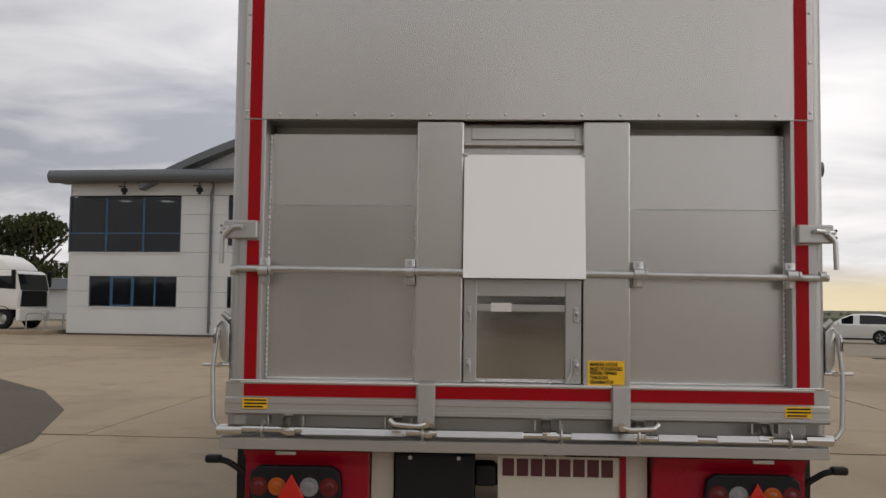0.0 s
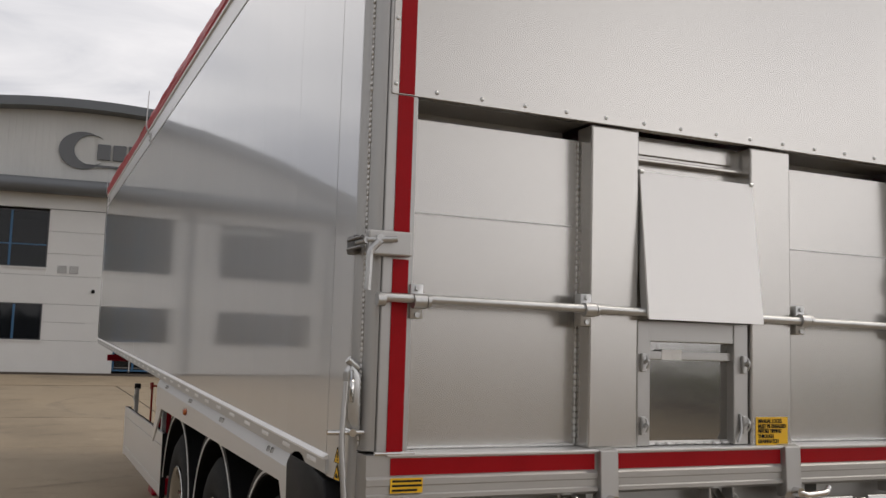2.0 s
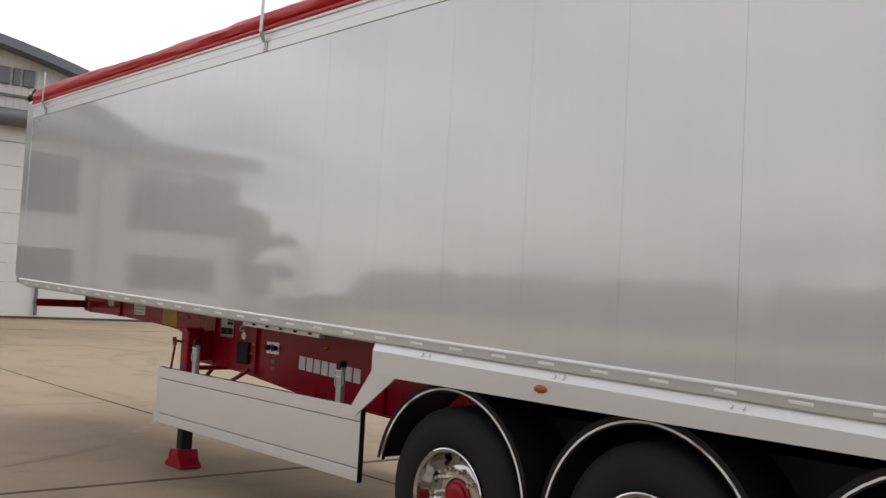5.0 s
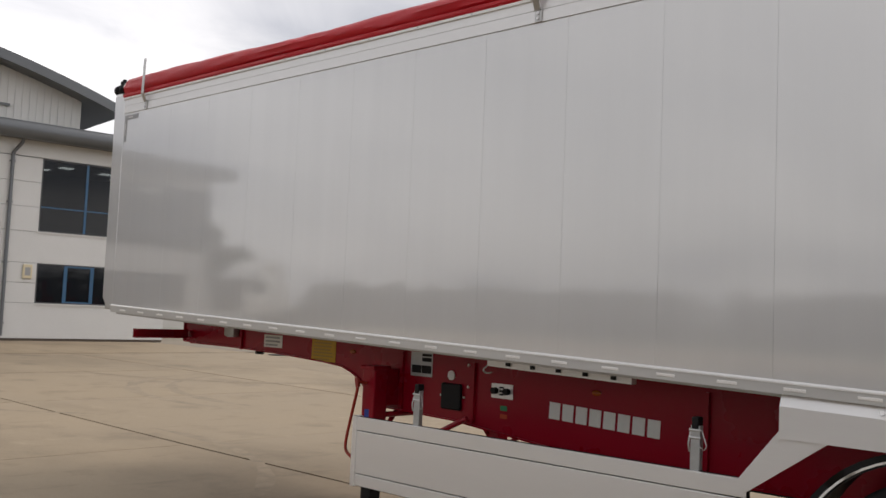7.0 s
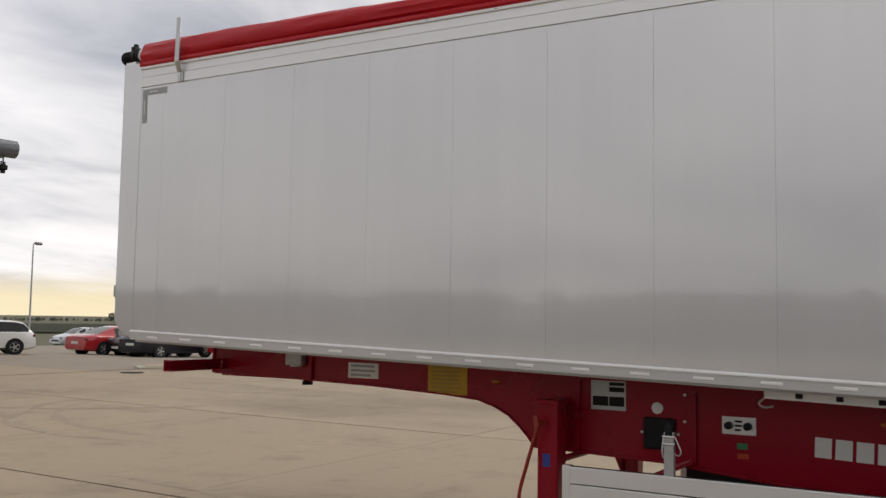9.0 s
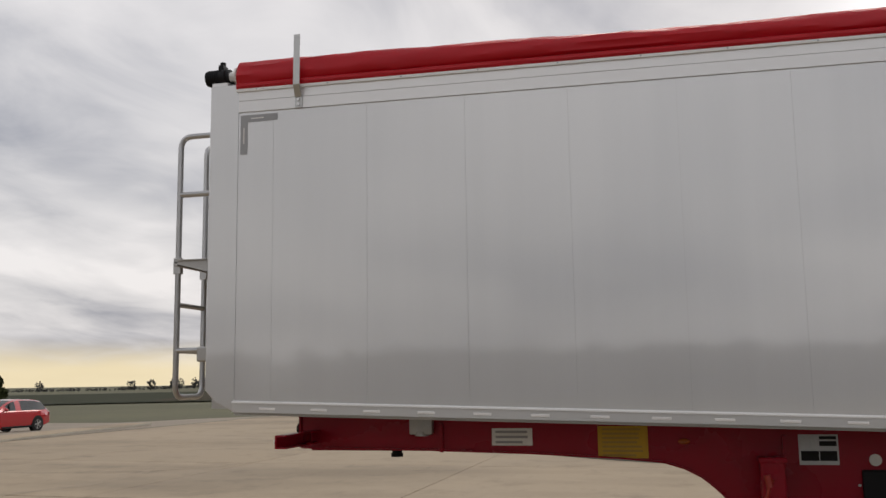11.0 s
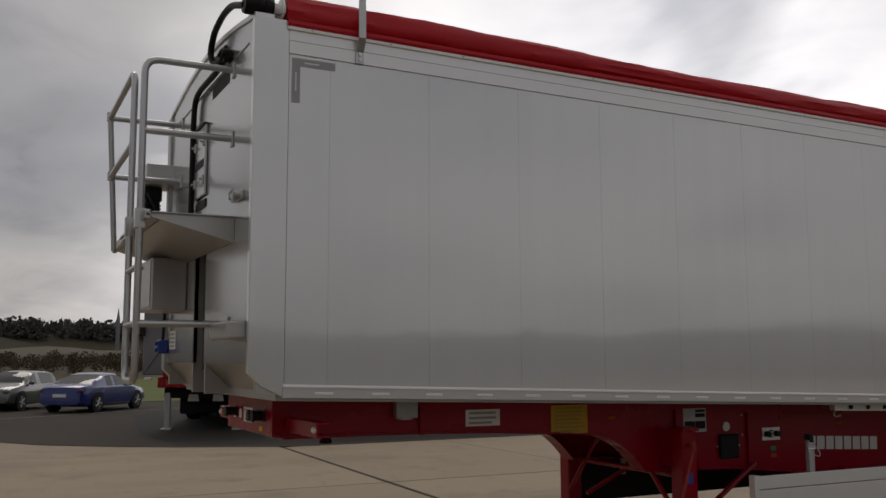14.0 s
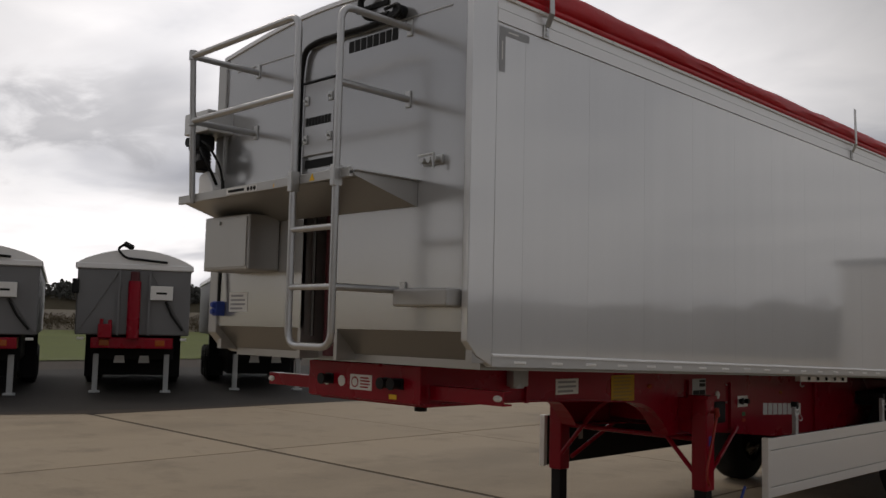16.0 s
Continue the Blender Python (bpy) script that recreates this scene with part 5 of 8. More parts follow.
part("valve_cover", bm, BLACK, trailer, "black plastic valve cover")
bm = bmesh.new()
rod(bm, (-0.546, 7.53, 1.272), (-0.556, 7.53, 1.272), 0.036, 20)
part("white_disc", bm, DECAL, trailer)
for y, z in ((7.63, 1.12), (7.4, 1.12), (7.36, 1.2), (7.6, 1.03), (7.36, 1.36)):
    bm = bmesh.new()
    rod(bm, (-0.545, y, z), (-0.555, y, z), 0.009, 8)
    part("screw", bm, ZINC, trailer)
for y, z in ((8.655, 1.382), (6.24, 1.255)):
    bm = bmesh.new()
    tmp = bmesh.new()
    bmesh.ops.create_uvsphere(tmp, u_segments=14, v_segments=8, radius=1)
    merge(bm, tmp, Matrix.LocRotScale((-0.55, y, z), None, (0.012, 0.038, 0.018)))
    part("side_marker", bm, AMBER, trailer, "amber side marker", smooth=True)
brand_bars("brand_print", DECAL, trailer, (-0.5462, 6.63, 1.052), (0, -1, -0.045), (0, -0.045, 1), 0.87, 0.112, "white maker's mark as blocks")
# grey lever box under the front and junction box
bm = bmesh.new()
box(bm, -0.62, -0.55, 10.3, 10.46, 1.43, 1.56, 0.01)
rod(bm, (-0.58, 10.38, 1.42), (-0.58, 10.38, 1.45), 0.05, 14)
part("junction_box", bm, GALV, trailer, "grey metal junction box", smooth=True)
# rail with studs under the body
bm = bmesh.new()
slope_box(bm, -1.0, -0.95, 5.7, 6.8, lambda y: zb(y) - 0.075, lambda y: zb(y) - 0.022)
stud = part("load_rail", bm, RAIL_AL, trailer, "pale rail with black studs")
for k in range(5):
    y = 5.82 + 0.2 * k
    b = bmesh.new()
    box(b, -1.012, -1.0, y - 0.018, y + 0.018, zb(y) - 0.062, zb(y) - 0.03, 0.004)
    part("stud", b, BLACK, stud)
bm = bmesh.new()
pipe(bm, [(-1.0, 6.8, 1.4), (-1.01, 6.83, 1.37), (-1.01, 6.8, 1.35), (-1.01, 6.75, 1.36)], 0.006, 6, 0.02)
part("hook", bm, ZINC, stud)

# ---- landing legs ----
for s in (-1, 1):
    bm = bmesh.new()
    box(bm, s * 0.82, s * 0.68, 8.08, 8.22, 0.52, 1.3, 0.012)
    leg = part("landing_leg", bm, RED, trailer, "red landing leg with a black inner tube")
    bm = bmesh.new()
    box(bm, s * 0.805, s * 0.695, 8.095, 8.205, 0.14, 0.55, 0.01)
    part("inner_tube", bm, BLACK, leg)
    bm = bmesh.new()
    prism(bm, [(-0.07, 0.17), (0.07, 0.17), (0.1, 0.08), (0.16, 0.035), (0.16, 0.002), (-0.16, 0.002), (-0.16, 0.035), (-0.1, 0.08)], "x", s * 0.75 - 0.11, s * 0.75 + 0.11, 0.012,
          m=Matrix.Translation((0, 8.15, 0)))
    part("foot", bm, RED, leg)
    bm = bmesh.new()
    box(bm, s * 0.84, s * 0.66, 8.07, 8.23, 1.275, 1.305, 0.006)
    box(bm, s * 0.68, s * 0.54, 8.1, 8.2, 1.0, 1.28)
    part("bracket", bm, RED, leg)
    bm = bmesh.new()
    box(bm, s * 0.8215, s * 0.82, 8.13, 8.18, 0.89, 0.97)
    part("tag", bm, BLUE, leg, "small blue label")
    bm = bmesh.new()
    pipe(bm, [(s * 0.72, 8.0, 0.62), (s * 0.62, 7.3, 0.98)], 0.02, 8)
    pipe(bm, [(s * 0.7, 8.2, 0.66), (s * 0.3, 8.22, 1.1), (s * 0.1, 8.22, 1.25)], 0.02, 8)
    part("brace", bm, RED, leg)
bm = bmesh.new()
rod(bm, (-0.68, 8.1, 0.93), (0.68, 8.1, 0.93), 0.022, 10)
part("cross_shaft", bm, RED, trailer, smooth=True)
bm = bmesh.new()
pipe(bm, [(-0.83, 8.16, 1.17), (-0.9, 8.18, 1.18), (-0.895, 8.19, 1.12), (-0.88, 8.31, 0.74), (-0.88, 8.32, 0.64), (-0.86, 8.24, 0.585)], 0.012, 10, 0.05)
rod(bm, (-0.9, 8.18, 1.14), (-0.9, 8.195, 1.21), 0.02, 10)
part("crank_handle", bm, CRANK, trailer, "dark red crank handle", smooth=True)
bm = bmesh.new()
rod(bm, (-0.98, 7.95, 0.44), (-1.0, 7.9, 0.56), 0.012, 8)
part("blue_cord", bm, BLUE, trailer)

# ---- side guards with latches ----
for s in (-1, 1):
    y0, y1, z0, z1 = 4.9, 7.885, 0.478, 0.968
    g = bmesh.new()
    # backing plate coloured black for the shade on the guard's inner face
    box(g, s * 1.155, s * 1.168, y0, y1, z0, z1)
    g = part("side_guard", g, BLACK, trailer, "pale aluminium side guard of three boards")
    zs = [z0, 0.565, 0.868, z1]
    for a, b in zip(zs, zs[1:]):
        bm = bmesh.new()
        box(bm, s * 1.168, s * 1.192, y0 + 0.002, y1 - 0.04, a + 0.003, b - 0.003, 0.004)
        part("board", bm, RAIL_AL, g)
    for y in (y0, y1 - 0.04):
        bm = bmesh.new()
        box(bm, s * (1.168 if y == y0 else 1.14), s * 1.197, y - 0.005, y + (0.001 if y == y0 else 0.042), z0 - 0.005, z1 + 0.004, 0.002)
        part("end_cap", bm, BLACK if y == y0 else RAIL_AL, g)
    for y in (7.27, 5.2):
        bm = bmesh.new()
        box(bm, s * 1.135, s * 1.172, y - 0.028, y + 0.028, 0.7, 1.2, 0.004)
        lt = part("guard_latch", bm, GALV, g, "galvanised latch post with spring clip")
        bm = bmesh.new()
        box(bm, s * 1.12, s * 1.18, y - 0.02, y + 0.02, 1.19, 1.245, 0.008)
        box(bm, s * 1.1725, s * 1.174, y - 0.02, y + 0.02, 1.17, 1.21)
        part("latch_head", bm, BLACK, lt)
        bm = bmesh.new()
        pipe(bm, [(s * 1.16, y - 0.03, 1.18), (s * 1.185, y - 0.075, 1.1), (s * 1.185, y - 0.06, 1.075), (s * 1.17, y - 0.028, 1.09)], 0.0035, 6, 0.02)
        pipe(bm, [(s * 1.16, y + 0.03, 1.18), (s * 1.18, y + 0.035, 1.1), (s * 1.17, y + 0.03, 1.06)], 0.005, 6, 0.02)
        for dz in (0.0, -0.04):
            rod(bm, (s * 1.17, y - 0.034, 1.175 + dz), (s * 1.17, y + 0.034, 1.175 + dz), 0.008, 8)
        part("spring_clip", bm, ZINC, lt)

# ---- mudguard valance, mudguards and wheels ----
for s in (-1, 1):
    bm = bmesh.new()
    lo = lambda y: zb(y) - 0.135
    prism(bm, [(s * 1.2, 0.0), (s * 1.262, 0.0), (s * 1.285, -0.055), (s * 1.285, -0.135), (s * 1.27, -0.135), (s * 1.27, -0.055), (s * 1.25, -0.012), (s * 1.2, -0.012)],
          "y", 0.8, 4.7, m=Matrix(((1, 0, 0, 0), (0, 1, 0, 0), (0, 0.0293, 1, 1.272), (0, 0, 0, 1))))
    for v in bm.verts:
        # the face is less deep towards the rear
        top_z = 1.272 + 0.0293 * v.co.y
        if v.co.z < top_z - 0.1:
            v.co.z = top_z - (0.1001 + 0.0234 * v.co.y)
    val = part("mudguard_valance", bm, RAIL_AL, trailer, "folded bright aluminium valance over the wheels")
    bm = bmesh.new()
    prism(bm, [(4.47, 1.2), (4.6, 1.27), (4.7, 1.27), (4.705, 1.235), (4.935, 0.945), (4.87, 0.915)], "x", s * 1.262, s * 1.274)
    part("ramp_plate", bm, RAIL_AL, val)
    bm = bmesh.new()
    prism(bm, [(0.8, 1.235), (0.98, 1.2), (0.74, 0.86), (0.66, 0.88)], "x", s * 1.262, s * 1.274)
    part("ramp_plate", bm, RAIL_AL, val)
    for y in (1.1, 2.15, 3.16, 4.2):
        for d in (-0.03, 0.03):
            b = bmesh.new()
            rod(b, (s * 1.27, y + d, zb(y) - 0.035), (s * 1.283, y + d, zb(y) - 0.03), 0.012, 6)
            part("bolt", b, POLISH, val)
    bm = bmesh.new()
    tmp = bmesh.new()
    bmesh.ops.create_uvsphere(tmp, u_segments=14, v_segments=8, radius=1)
    merge(bm, tmp, Matrix.LocRotScale((s * 1.29, 3.27, 1.262), None, (0.014, 0.046, 0.022)))
    part("side_marker", bm, AMBER, val, "amber side marker", smooth=True)
    bm = bmesh.new()
    prism(bm, [(0.81, 1.26), (0.76, 1.3), (0.7, 1.322), (0.63, 1.328), (0.585, 1.318), (0.55, 1.298), (0.4, 1.276), (0.33, 1.26), (0.29, 1.19), (0.28, 0.95), (0.3, 0.3), (0.36, 0.3), (0.5, 0.86), (0.8, 1.1)], "x", s * 0.8, s * 1.287, 0.008)
    part("rear_mudflap", bm, BLACK, trailer, "black rubber mudflap hood", smooth=True)

AXLES = (4.04, 2.66, 1.285)
RZ = 0.535


def wheel_mesh(s):
    """Parts of one wheel about its axle, facing out along negative x: outline and mesh of each."""
    tyre, rim, hub, nuts = bmesh.new(), bmesh.new(), bmesh.new(), bmesh.new()
    lathe(tyre, [(0.2, 0.29), (0.19, 0.36), (0.175, 0.45), (0.14, 0.515), (0.11, 0.53), (0.05, 0.535), (-0.05, 0.535), (-0.11, 0.53), (-0.14, 0.515), (-0.172, 0.46),
                 (-0.185, 0.4), (-0.18, 0.34), (-0.165, 0.3), (-0.15, 0.285)], 56)
    lathe(rim, [(0.15, 0.285), (-0.165, 0.285), (-0.178, 0.297), (-0.182, 0.29), (-0.17, 0.272), (-0.13, 0.262), (-0.06, 0.25), (-0.045, 0.235), (-0.075, 0.205),
                (-0.085, 0.18), (-0.085, 0.115), (-0.06, 0.11)], 56)
    lathe(hub, [(-0.05, 0.112), (-0.088, 0.106), (-0.096, 0.09), (-0.112, 0.086), (-0.12, 0.075), (-0.124, 0.05), (-0.124, 0.0)], 32)
    rod(nuts, (-0.084, 0.1675, 0), (-0.118, 0.1675, 0), 0.017, 6)
    rod(nuts, (-0.118, 0.1675, 0), (-0.145, 0.1675, 0), 0.012, 8)
    holes = bmesh.new()
    rod(holes, (-0.05, 0.224, 0), (-0.068, 0.218, 0), 0.018, 12)
    return tyre, rim, hub, nuts, holes


wheel0 = None
for s in (-1, 1):
    for y in AXLES:
        m = pose(-1.02, y, RZ) if s < 0 else pose(1.02, y, RZ, 0, 0, 180)
        if wheel0 is None:
            tyre, rim, hub, nuts, holes = wheel_mesh(s)
            wheel0 = part("wheel", tyre, RUBBER, trailer, "black tyre on a polished alloy wheel", smooth=True)
            wheel0.matrix_basis = m
            kids = [part("rim", rim, POLISH, wheel0, "polished alloy rim", True), part("hub", hub, RED, wheel0, "red hub", True),
                    part("wheel_nut", nuts, POLISH, wheel0, "", True), part("hand_hole", holes, INK, wheel0)]
            kids[3].matrix_basis = pose(0, 0, 0, 18, 0, 0)
            kids += [again(kids[2 + i], wheel0, pose(0, 0, 0, 36 * k + 18 * i, 0, 0)) for i in (0, 1) for k in range(1, 10)]
        else:
            w = again(wheel0, trailer, m)
            for k in kids:
                again(k, w, k.matrix_basis)
for y in AXLES:
    bm = bmesh.new()
    rod(bm, (-0.95, y, RZ), (0.95, y, RZ), 0.075, 14)
    box(bm, -0.62, -0.42, y - 0.3, y + 0.3, 0.62, 0.75, 0.03)
    box(bm, 0.42, 0.62, y - 0.3, y + 0.3, 0.62, 0.75, 0.03)
    part("axle", bm, BLACK, trailer)
    for s in (-1, 1):
        bm, edge = bmesh.new(), bmesh.new()
        r, n, lo_a = 0.64, 28, 11 if y > 3.5 else -6
        zc0 = RZ + 0.02 + 0.005 * (y - 3.97)
        for (ra, rb, xa, xb, tgt) in ((r, r + 0.012, 0.79, 1.205, bm), (r - 0.036, r + 0.016, 1.192, 1.212, bm), (r - 0.026, r - 0.015, 1.212, 1.2155, edge)):
            for k in range(n):
                a0, a1 = radians(lo_a + (188 - lo_a) * k / n), radians(lo_a + (188 - lo_a) * (k + 1) / n)
                q = [(y + ra * math.cos(a0), zc0 + ra * math.sin(a0)), (y + rb * math.cos(a0), zc0 + rb * math.sin(a0)),
                     (y + rb * math.cos(a1), zc0 + rb * math.sin(a1)), (y + ra * math.cos(a1), zc0 + ra * math.sin(a1))]
                prism(tgt, q, "x", s * xa, s * xb)
        for tgt in (bm, edge):
            bmesh.ops.remove_doubles(tgt, verts=tgt.verts, dist=0.0004)
        mg = part("mudguard", bm, BLACK, trailer, "black half-round mudguard with a pale edge", smooth=True)
        part("edge_trim", edge, WHITE, mg, "thin white edge trim", smooth=True)
# black sheets added to stand in for the shade behind the wheels
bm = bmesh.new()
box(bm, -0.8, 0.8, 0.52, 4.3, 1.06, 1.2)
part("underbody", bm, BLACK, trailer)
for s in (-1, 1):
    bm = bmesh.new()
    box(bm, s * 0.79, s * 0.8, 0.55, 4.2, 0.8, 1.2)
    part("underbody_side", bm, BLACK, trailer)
for x, y0, y1, z, r in ((0.2, 5.0, 6.3, 0.99, 0.16), (-0.25, 7.1, 7.7, 1.08, 0.12)):
    bm = bmesh.new()
    rod(bm, (x, y0, z), (x, y1, z), r, 20)
    part("air_tank", bm, BLACK, trailer, smooth=True)

# ---- ground ----
bm = bmesh.new()
rings = []
for r in (0, 30, 60, 100, 160, 260, 450, 800, 1500, 3000):
    if r == 0:
        rings.append([bm.verts.new((0, 10, -0.05))])
        continue
    ring = []
    for k in range(64):
        a = 2 * math.pi * k / 64
        x, y = r * math.cos(a), 10 + r * math.sin(a)
        # rising ground towards positive x, negative y
        h = max(0.0, (r - 90) / 260) * max(0.0, math.cos(a - radians(-22))) ** 2 * 2 if r < 700 else (2 * max(0.0, math.cos(a - radians(-22))) ** 2 * 2.3)
        # lower ground past the office corner
        fall = 0.6 * min(max((x - 10) / 16, 0), 1) * min(max((y - 26) / 10, 0), 1) * min(max((500 - r) / 400, 0), 1)
        ring.append(bm.verts.new((x, y, -0.05 + h - fall)))
    rings.append(ring)
for a, b in zip(rings, rings[1:]):
    for k in range(64):
        j = (k + 1) % 64
        bm.faces.new((a[0], b[k], b[j]) if len(a) == 1 else (a[k], b[k], b[j], a[j]))
tagged(part("ground", bm, GRASS, smooth=True), "open grass and field ground to the horizon", "ground", kind="structure")



# dark ploughed strip across the far field
bm = bmesh.new()
prev = None
for k in range(3, 16):
    a = 2 * math.pi * k / 64
    pair = []
    for r in (125, 240):
        x, y = r * math.cos(a), 10 + r * math.sin(a)
        fall = 0.6 * min(max((x - 10) / 16, 0), 1) * min(max((y - 26) / 10, 0), 1) * (500 - r) / 400
        pair.append(bm.verts.new((x, y, 0.12 - fall + max(0.0, (r - 90) / 260) * max(0.0, math.cos(a - radians(-22))) ** 2 * 2)))
    if prev:
        bm.faces.new((prev[0], prev[1], pair[1], pair[0]))
    prev = pair
tagged(part("ploughed_field", bm, SOIL), "dark green crop strip across the field", "field", kind="structure")


def rise(y):
    """The yard climbs a little towards the office."""
    t = min(max((y - 12) / 16, 0.0), 1.0)
    return 0.1 * t * t * (3 - 2 * t)


yard = thing("concrete_yard", pose(0, 0, 0), "beige concrete yard of large slabs with dark joints", "concrete yard", kind="structure")
bm = bmesh.new()
prev = None
for y in (-57, 12, 15, 18, 21, 24, 27, 29.4):
    row = [bm.verts.new((x, y, rise(y) - 0.012)) for x in (-48, 46)]
    if prev:
        bm.faces.new((prev[0], prev[1], row[1], row[0]))
    prev = row
part("joint_bed", bm, ASPHALT, yard)
XJ = [-48, -41.8, -35.7, -29.6, -23.5, -17.4, -11.4, -5.3, 0.55, 6.7, 12.85, 19.0, 25.2, 31.4, 37.6, 46]
YJ = [-57, -51.5, -46, -40.5, -35, -29.5, -24, -18.3, -13, -7.6, -2.2, 3.4, 7.5, 12.9, 18.0, 23.1, 29.4]
for xa, xb in zip(XJ, XJ[1:]):
    for ya, yb in zip(YJ, YJ[1:]):
        if xa > 12 and yb < 8:
            continue
        bm = bmesh.new()
        gx0, gx1 = (0.022 if x in (0.55, 6.7) else 0.008 for x in (xa, xb))
        gy0, gy1 = (0.045 if y == 7.5 else 0.008 for y in (ya, yb))
        dz = random.uniform(-0.0015, 0.0015)
        # the wide joint runs slightly askew
        foot = []
        for x, y, gap in ((xa + gx0, ya, gy0), (xb - gx1, ya, gy0), (xb - gx1, yb, -gy1), (xa + gx0, yb, -gy1)):
            foot.append((x, y + gap - (0.041 * (x - 3.0) if y == 7.5 and abs(x) < 20 else 0.0), rise(y)))
        lo = [bm.verts.new((x, y, z - 0.03)) for x, y, z in foot]
        hi = [bm.verts.new((x, y, z + dz)) for x, y, z in foot]
        bm.faces.new(hi)
        for k in range(4):
            bm.faces.new((lo[k], lo[(k + 1) % 4], hi[(k + 1) % 4], hi[k]))
        part("slab", bm, CONCRETE, yard)
bm = bmesh.new()
box(bm, -48, 13.2, 29.42, 40, 0.0, 0.108)
tagged(part("apron", bm, APRON), "plain concrete apron before the office building", "apron", kind="structure")
bm = bmesh.new()
v = [bm.verts.new((x, y, 0.008 + (rise(y) + 0.004 if y > 9.5 else 0))) for x, y in ((12.85, -60), (12.85, 6.8), (13.8, 9.0), (14.6, 10.2), (15.8, 11.6), (18.5, 13.3), (23.4, 16.4), (34.2, 23.0), (36.5, 20.5), (36.5, 12), (36.0, 4), (34, -2), (30, -8), (30, -60))]
bm.faces.new(v)
tagged(part("lorry_park", bm, ASPHALT), "dark worn asphalt lorry park", "asphalt", kind="structure")


def dip(x, y):
    """Level of the car park, which falls away from the office corner."""
    a, b = min(max((x - 15) / 17, 0.0), 1.0), min(max((y - 30.5) / 8, 0.0), 1.0)
    return 0.112 - 0.34 * a * a * (3 - 2 * a) * b


bm = bmesh.new()
grid = [[bm.verts.new((x, y, dip(x, y))) for x in (13, 16, 19, 22, 25, 28, 31, 34, 37, 40)] for y in (29.41, 34, 36.5, 39, 43, 47, 51, 56, 60)]
for r0, r1 in zip(grid, grid[1:]):
    for k in range(9):
        bm.faces.new((r0[k], r0[k + 1], r1[k + 1], r1[k]))
tagged(part("car_park", bm, LOT, smooth=True), "grey asphalt car park beside the office", "asphalt", kind="structure")
bm = bmesh.new()
box(bm, -48, -20.6, 38.6, 60, 0.0, 0.3, 0.02)
tagged(part("raised_pavement", bm, APRON), "raised concrete pavement beside the office", "pavement", kind="structure")
bm = bmesh.new()
v = [bm.verts.new((x, y, 0.03 + rise(y) * (x < 45))) for x, y in ((33, 22.2), (34.2, 23.0), (60, 38), (80, 38), (80, 18), (46, 15.5), (38, 18.5))]
bm.faces.new(v)
tagged(part("grass_verge", bm, VERGE), "rough green verge beside the lorry park", "grass", kind="structure")
# darker than the lorry park: shade round the parked trailers put into the colour
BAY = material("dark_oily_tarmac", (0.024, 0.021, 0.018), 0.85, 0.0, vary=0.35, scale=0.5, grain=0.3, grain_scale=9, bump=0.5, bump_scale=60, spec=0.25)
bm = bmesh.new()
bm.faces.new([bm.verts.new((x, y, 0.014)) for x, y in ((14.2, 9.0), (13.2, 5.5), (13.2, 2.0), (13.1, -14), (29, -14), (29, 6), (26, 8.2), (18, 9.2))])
tagged(part("trailer_bay", bm, BAY), "dark tarmac under the parked trailers, darkened for the shade there", "asphalt", kind="structure")
bm = bmesh.new()
prev = None
for y in (10.5, 7, 0, -10, -25, -60):
    row = [bm.verts.new((x + 0.25 * max(0.0, -y) ** 0.5, y, z * min(1.0, (11 - y) / 8) + 0.025)) for x, z in ((36.2, 0.0), (40, 0.12), (46, 0.45), (56, 1.1))]
    if prev:
        for j in range(3):
            bm.faces.new((prev[j], prev[j + 1], row[j + 1], row[j]))
    prev = row
tagged(part("green_slope", bm, VERGE, smooth=True), "short green grass slope behind the parked cars", "grass", kind="structure")
bm = bmesh.new()
p, q = Vector((24.2, 14.4, 0.0)), Vector((31.5, 3.6, 0.0))
e = (q - p).normalized().cross(Vector((0, 0, 1))) * 0.06
bm.faces.new([bm.verts.new(v) for v in (p - e + Vector((0, 0, 0.03)), q - e + Vector((0, 0, 0.018)), q + e + Vector((0, 0, 0.018)), p + e + Vector((0, 0, 0.03)))])
tagged(part("bay_line", bm, material("worn_line_paint", (0.2, 0.19, 0.17), 0.8, vary=0.4, scale=4, bump=0.1)), "worn white line painted on the asphalt", "road marking", kind="structure")
# kerbed island
bm = bmesh.new()
pts = [(14.5, 29.3), (16, 28.8), (21, 29.7), (28, 30.6), (31, 31.4), (30, 32.2), (21, 31.2), (15.2, 30.3)]
prism(bm, pts, "z", 0.05, 0.17, 0.02)
tagged(part("kerb_island", bm, KERB), "low kerbed island at the yard edge", "kerb", kind="structure")
bm = bmesh.new()
c = Vector((22.5, 30.4))
prism(bm, [tuple(c + (Vector(p) - c) * 0.955) for p in pts], "z", 0.12, 0.18)
tagged(part("island_top", bm, APRON), "worn concrete top of the kerbed island", "paving", kind="structure")
# oil-dark round patch on the concrete
bm = bmesh.new()
rnd = random.Random(8)
v = []
for k in range(30):
    a = 2 * math.pi * k / 30
    r = 1 + 0.01 * noise.noise(Vector((math.cos(a) * 2, math.sin(a) * 2, 0)))
    v.append(bm.verts.new((-21.7 + 16.4 * r * math.cos(a), 3.8 + 16.4 * r * math.sin(a), 0.006 + rise(3.8 + 16.4 * r * math.sin(a)))))
bm.faces.new(v)
tagged(part("tarmac_patch", bm, TARMAC), "dark round tarmac patch in the concrete yard", "patch", kind="structure")
STAIN = material("tyre_mark", (0.285, 0.228, 0.158), 0.85, vary=0.3, scale=1.5, grain=0.3, grain_scale=6, bump=0.2)
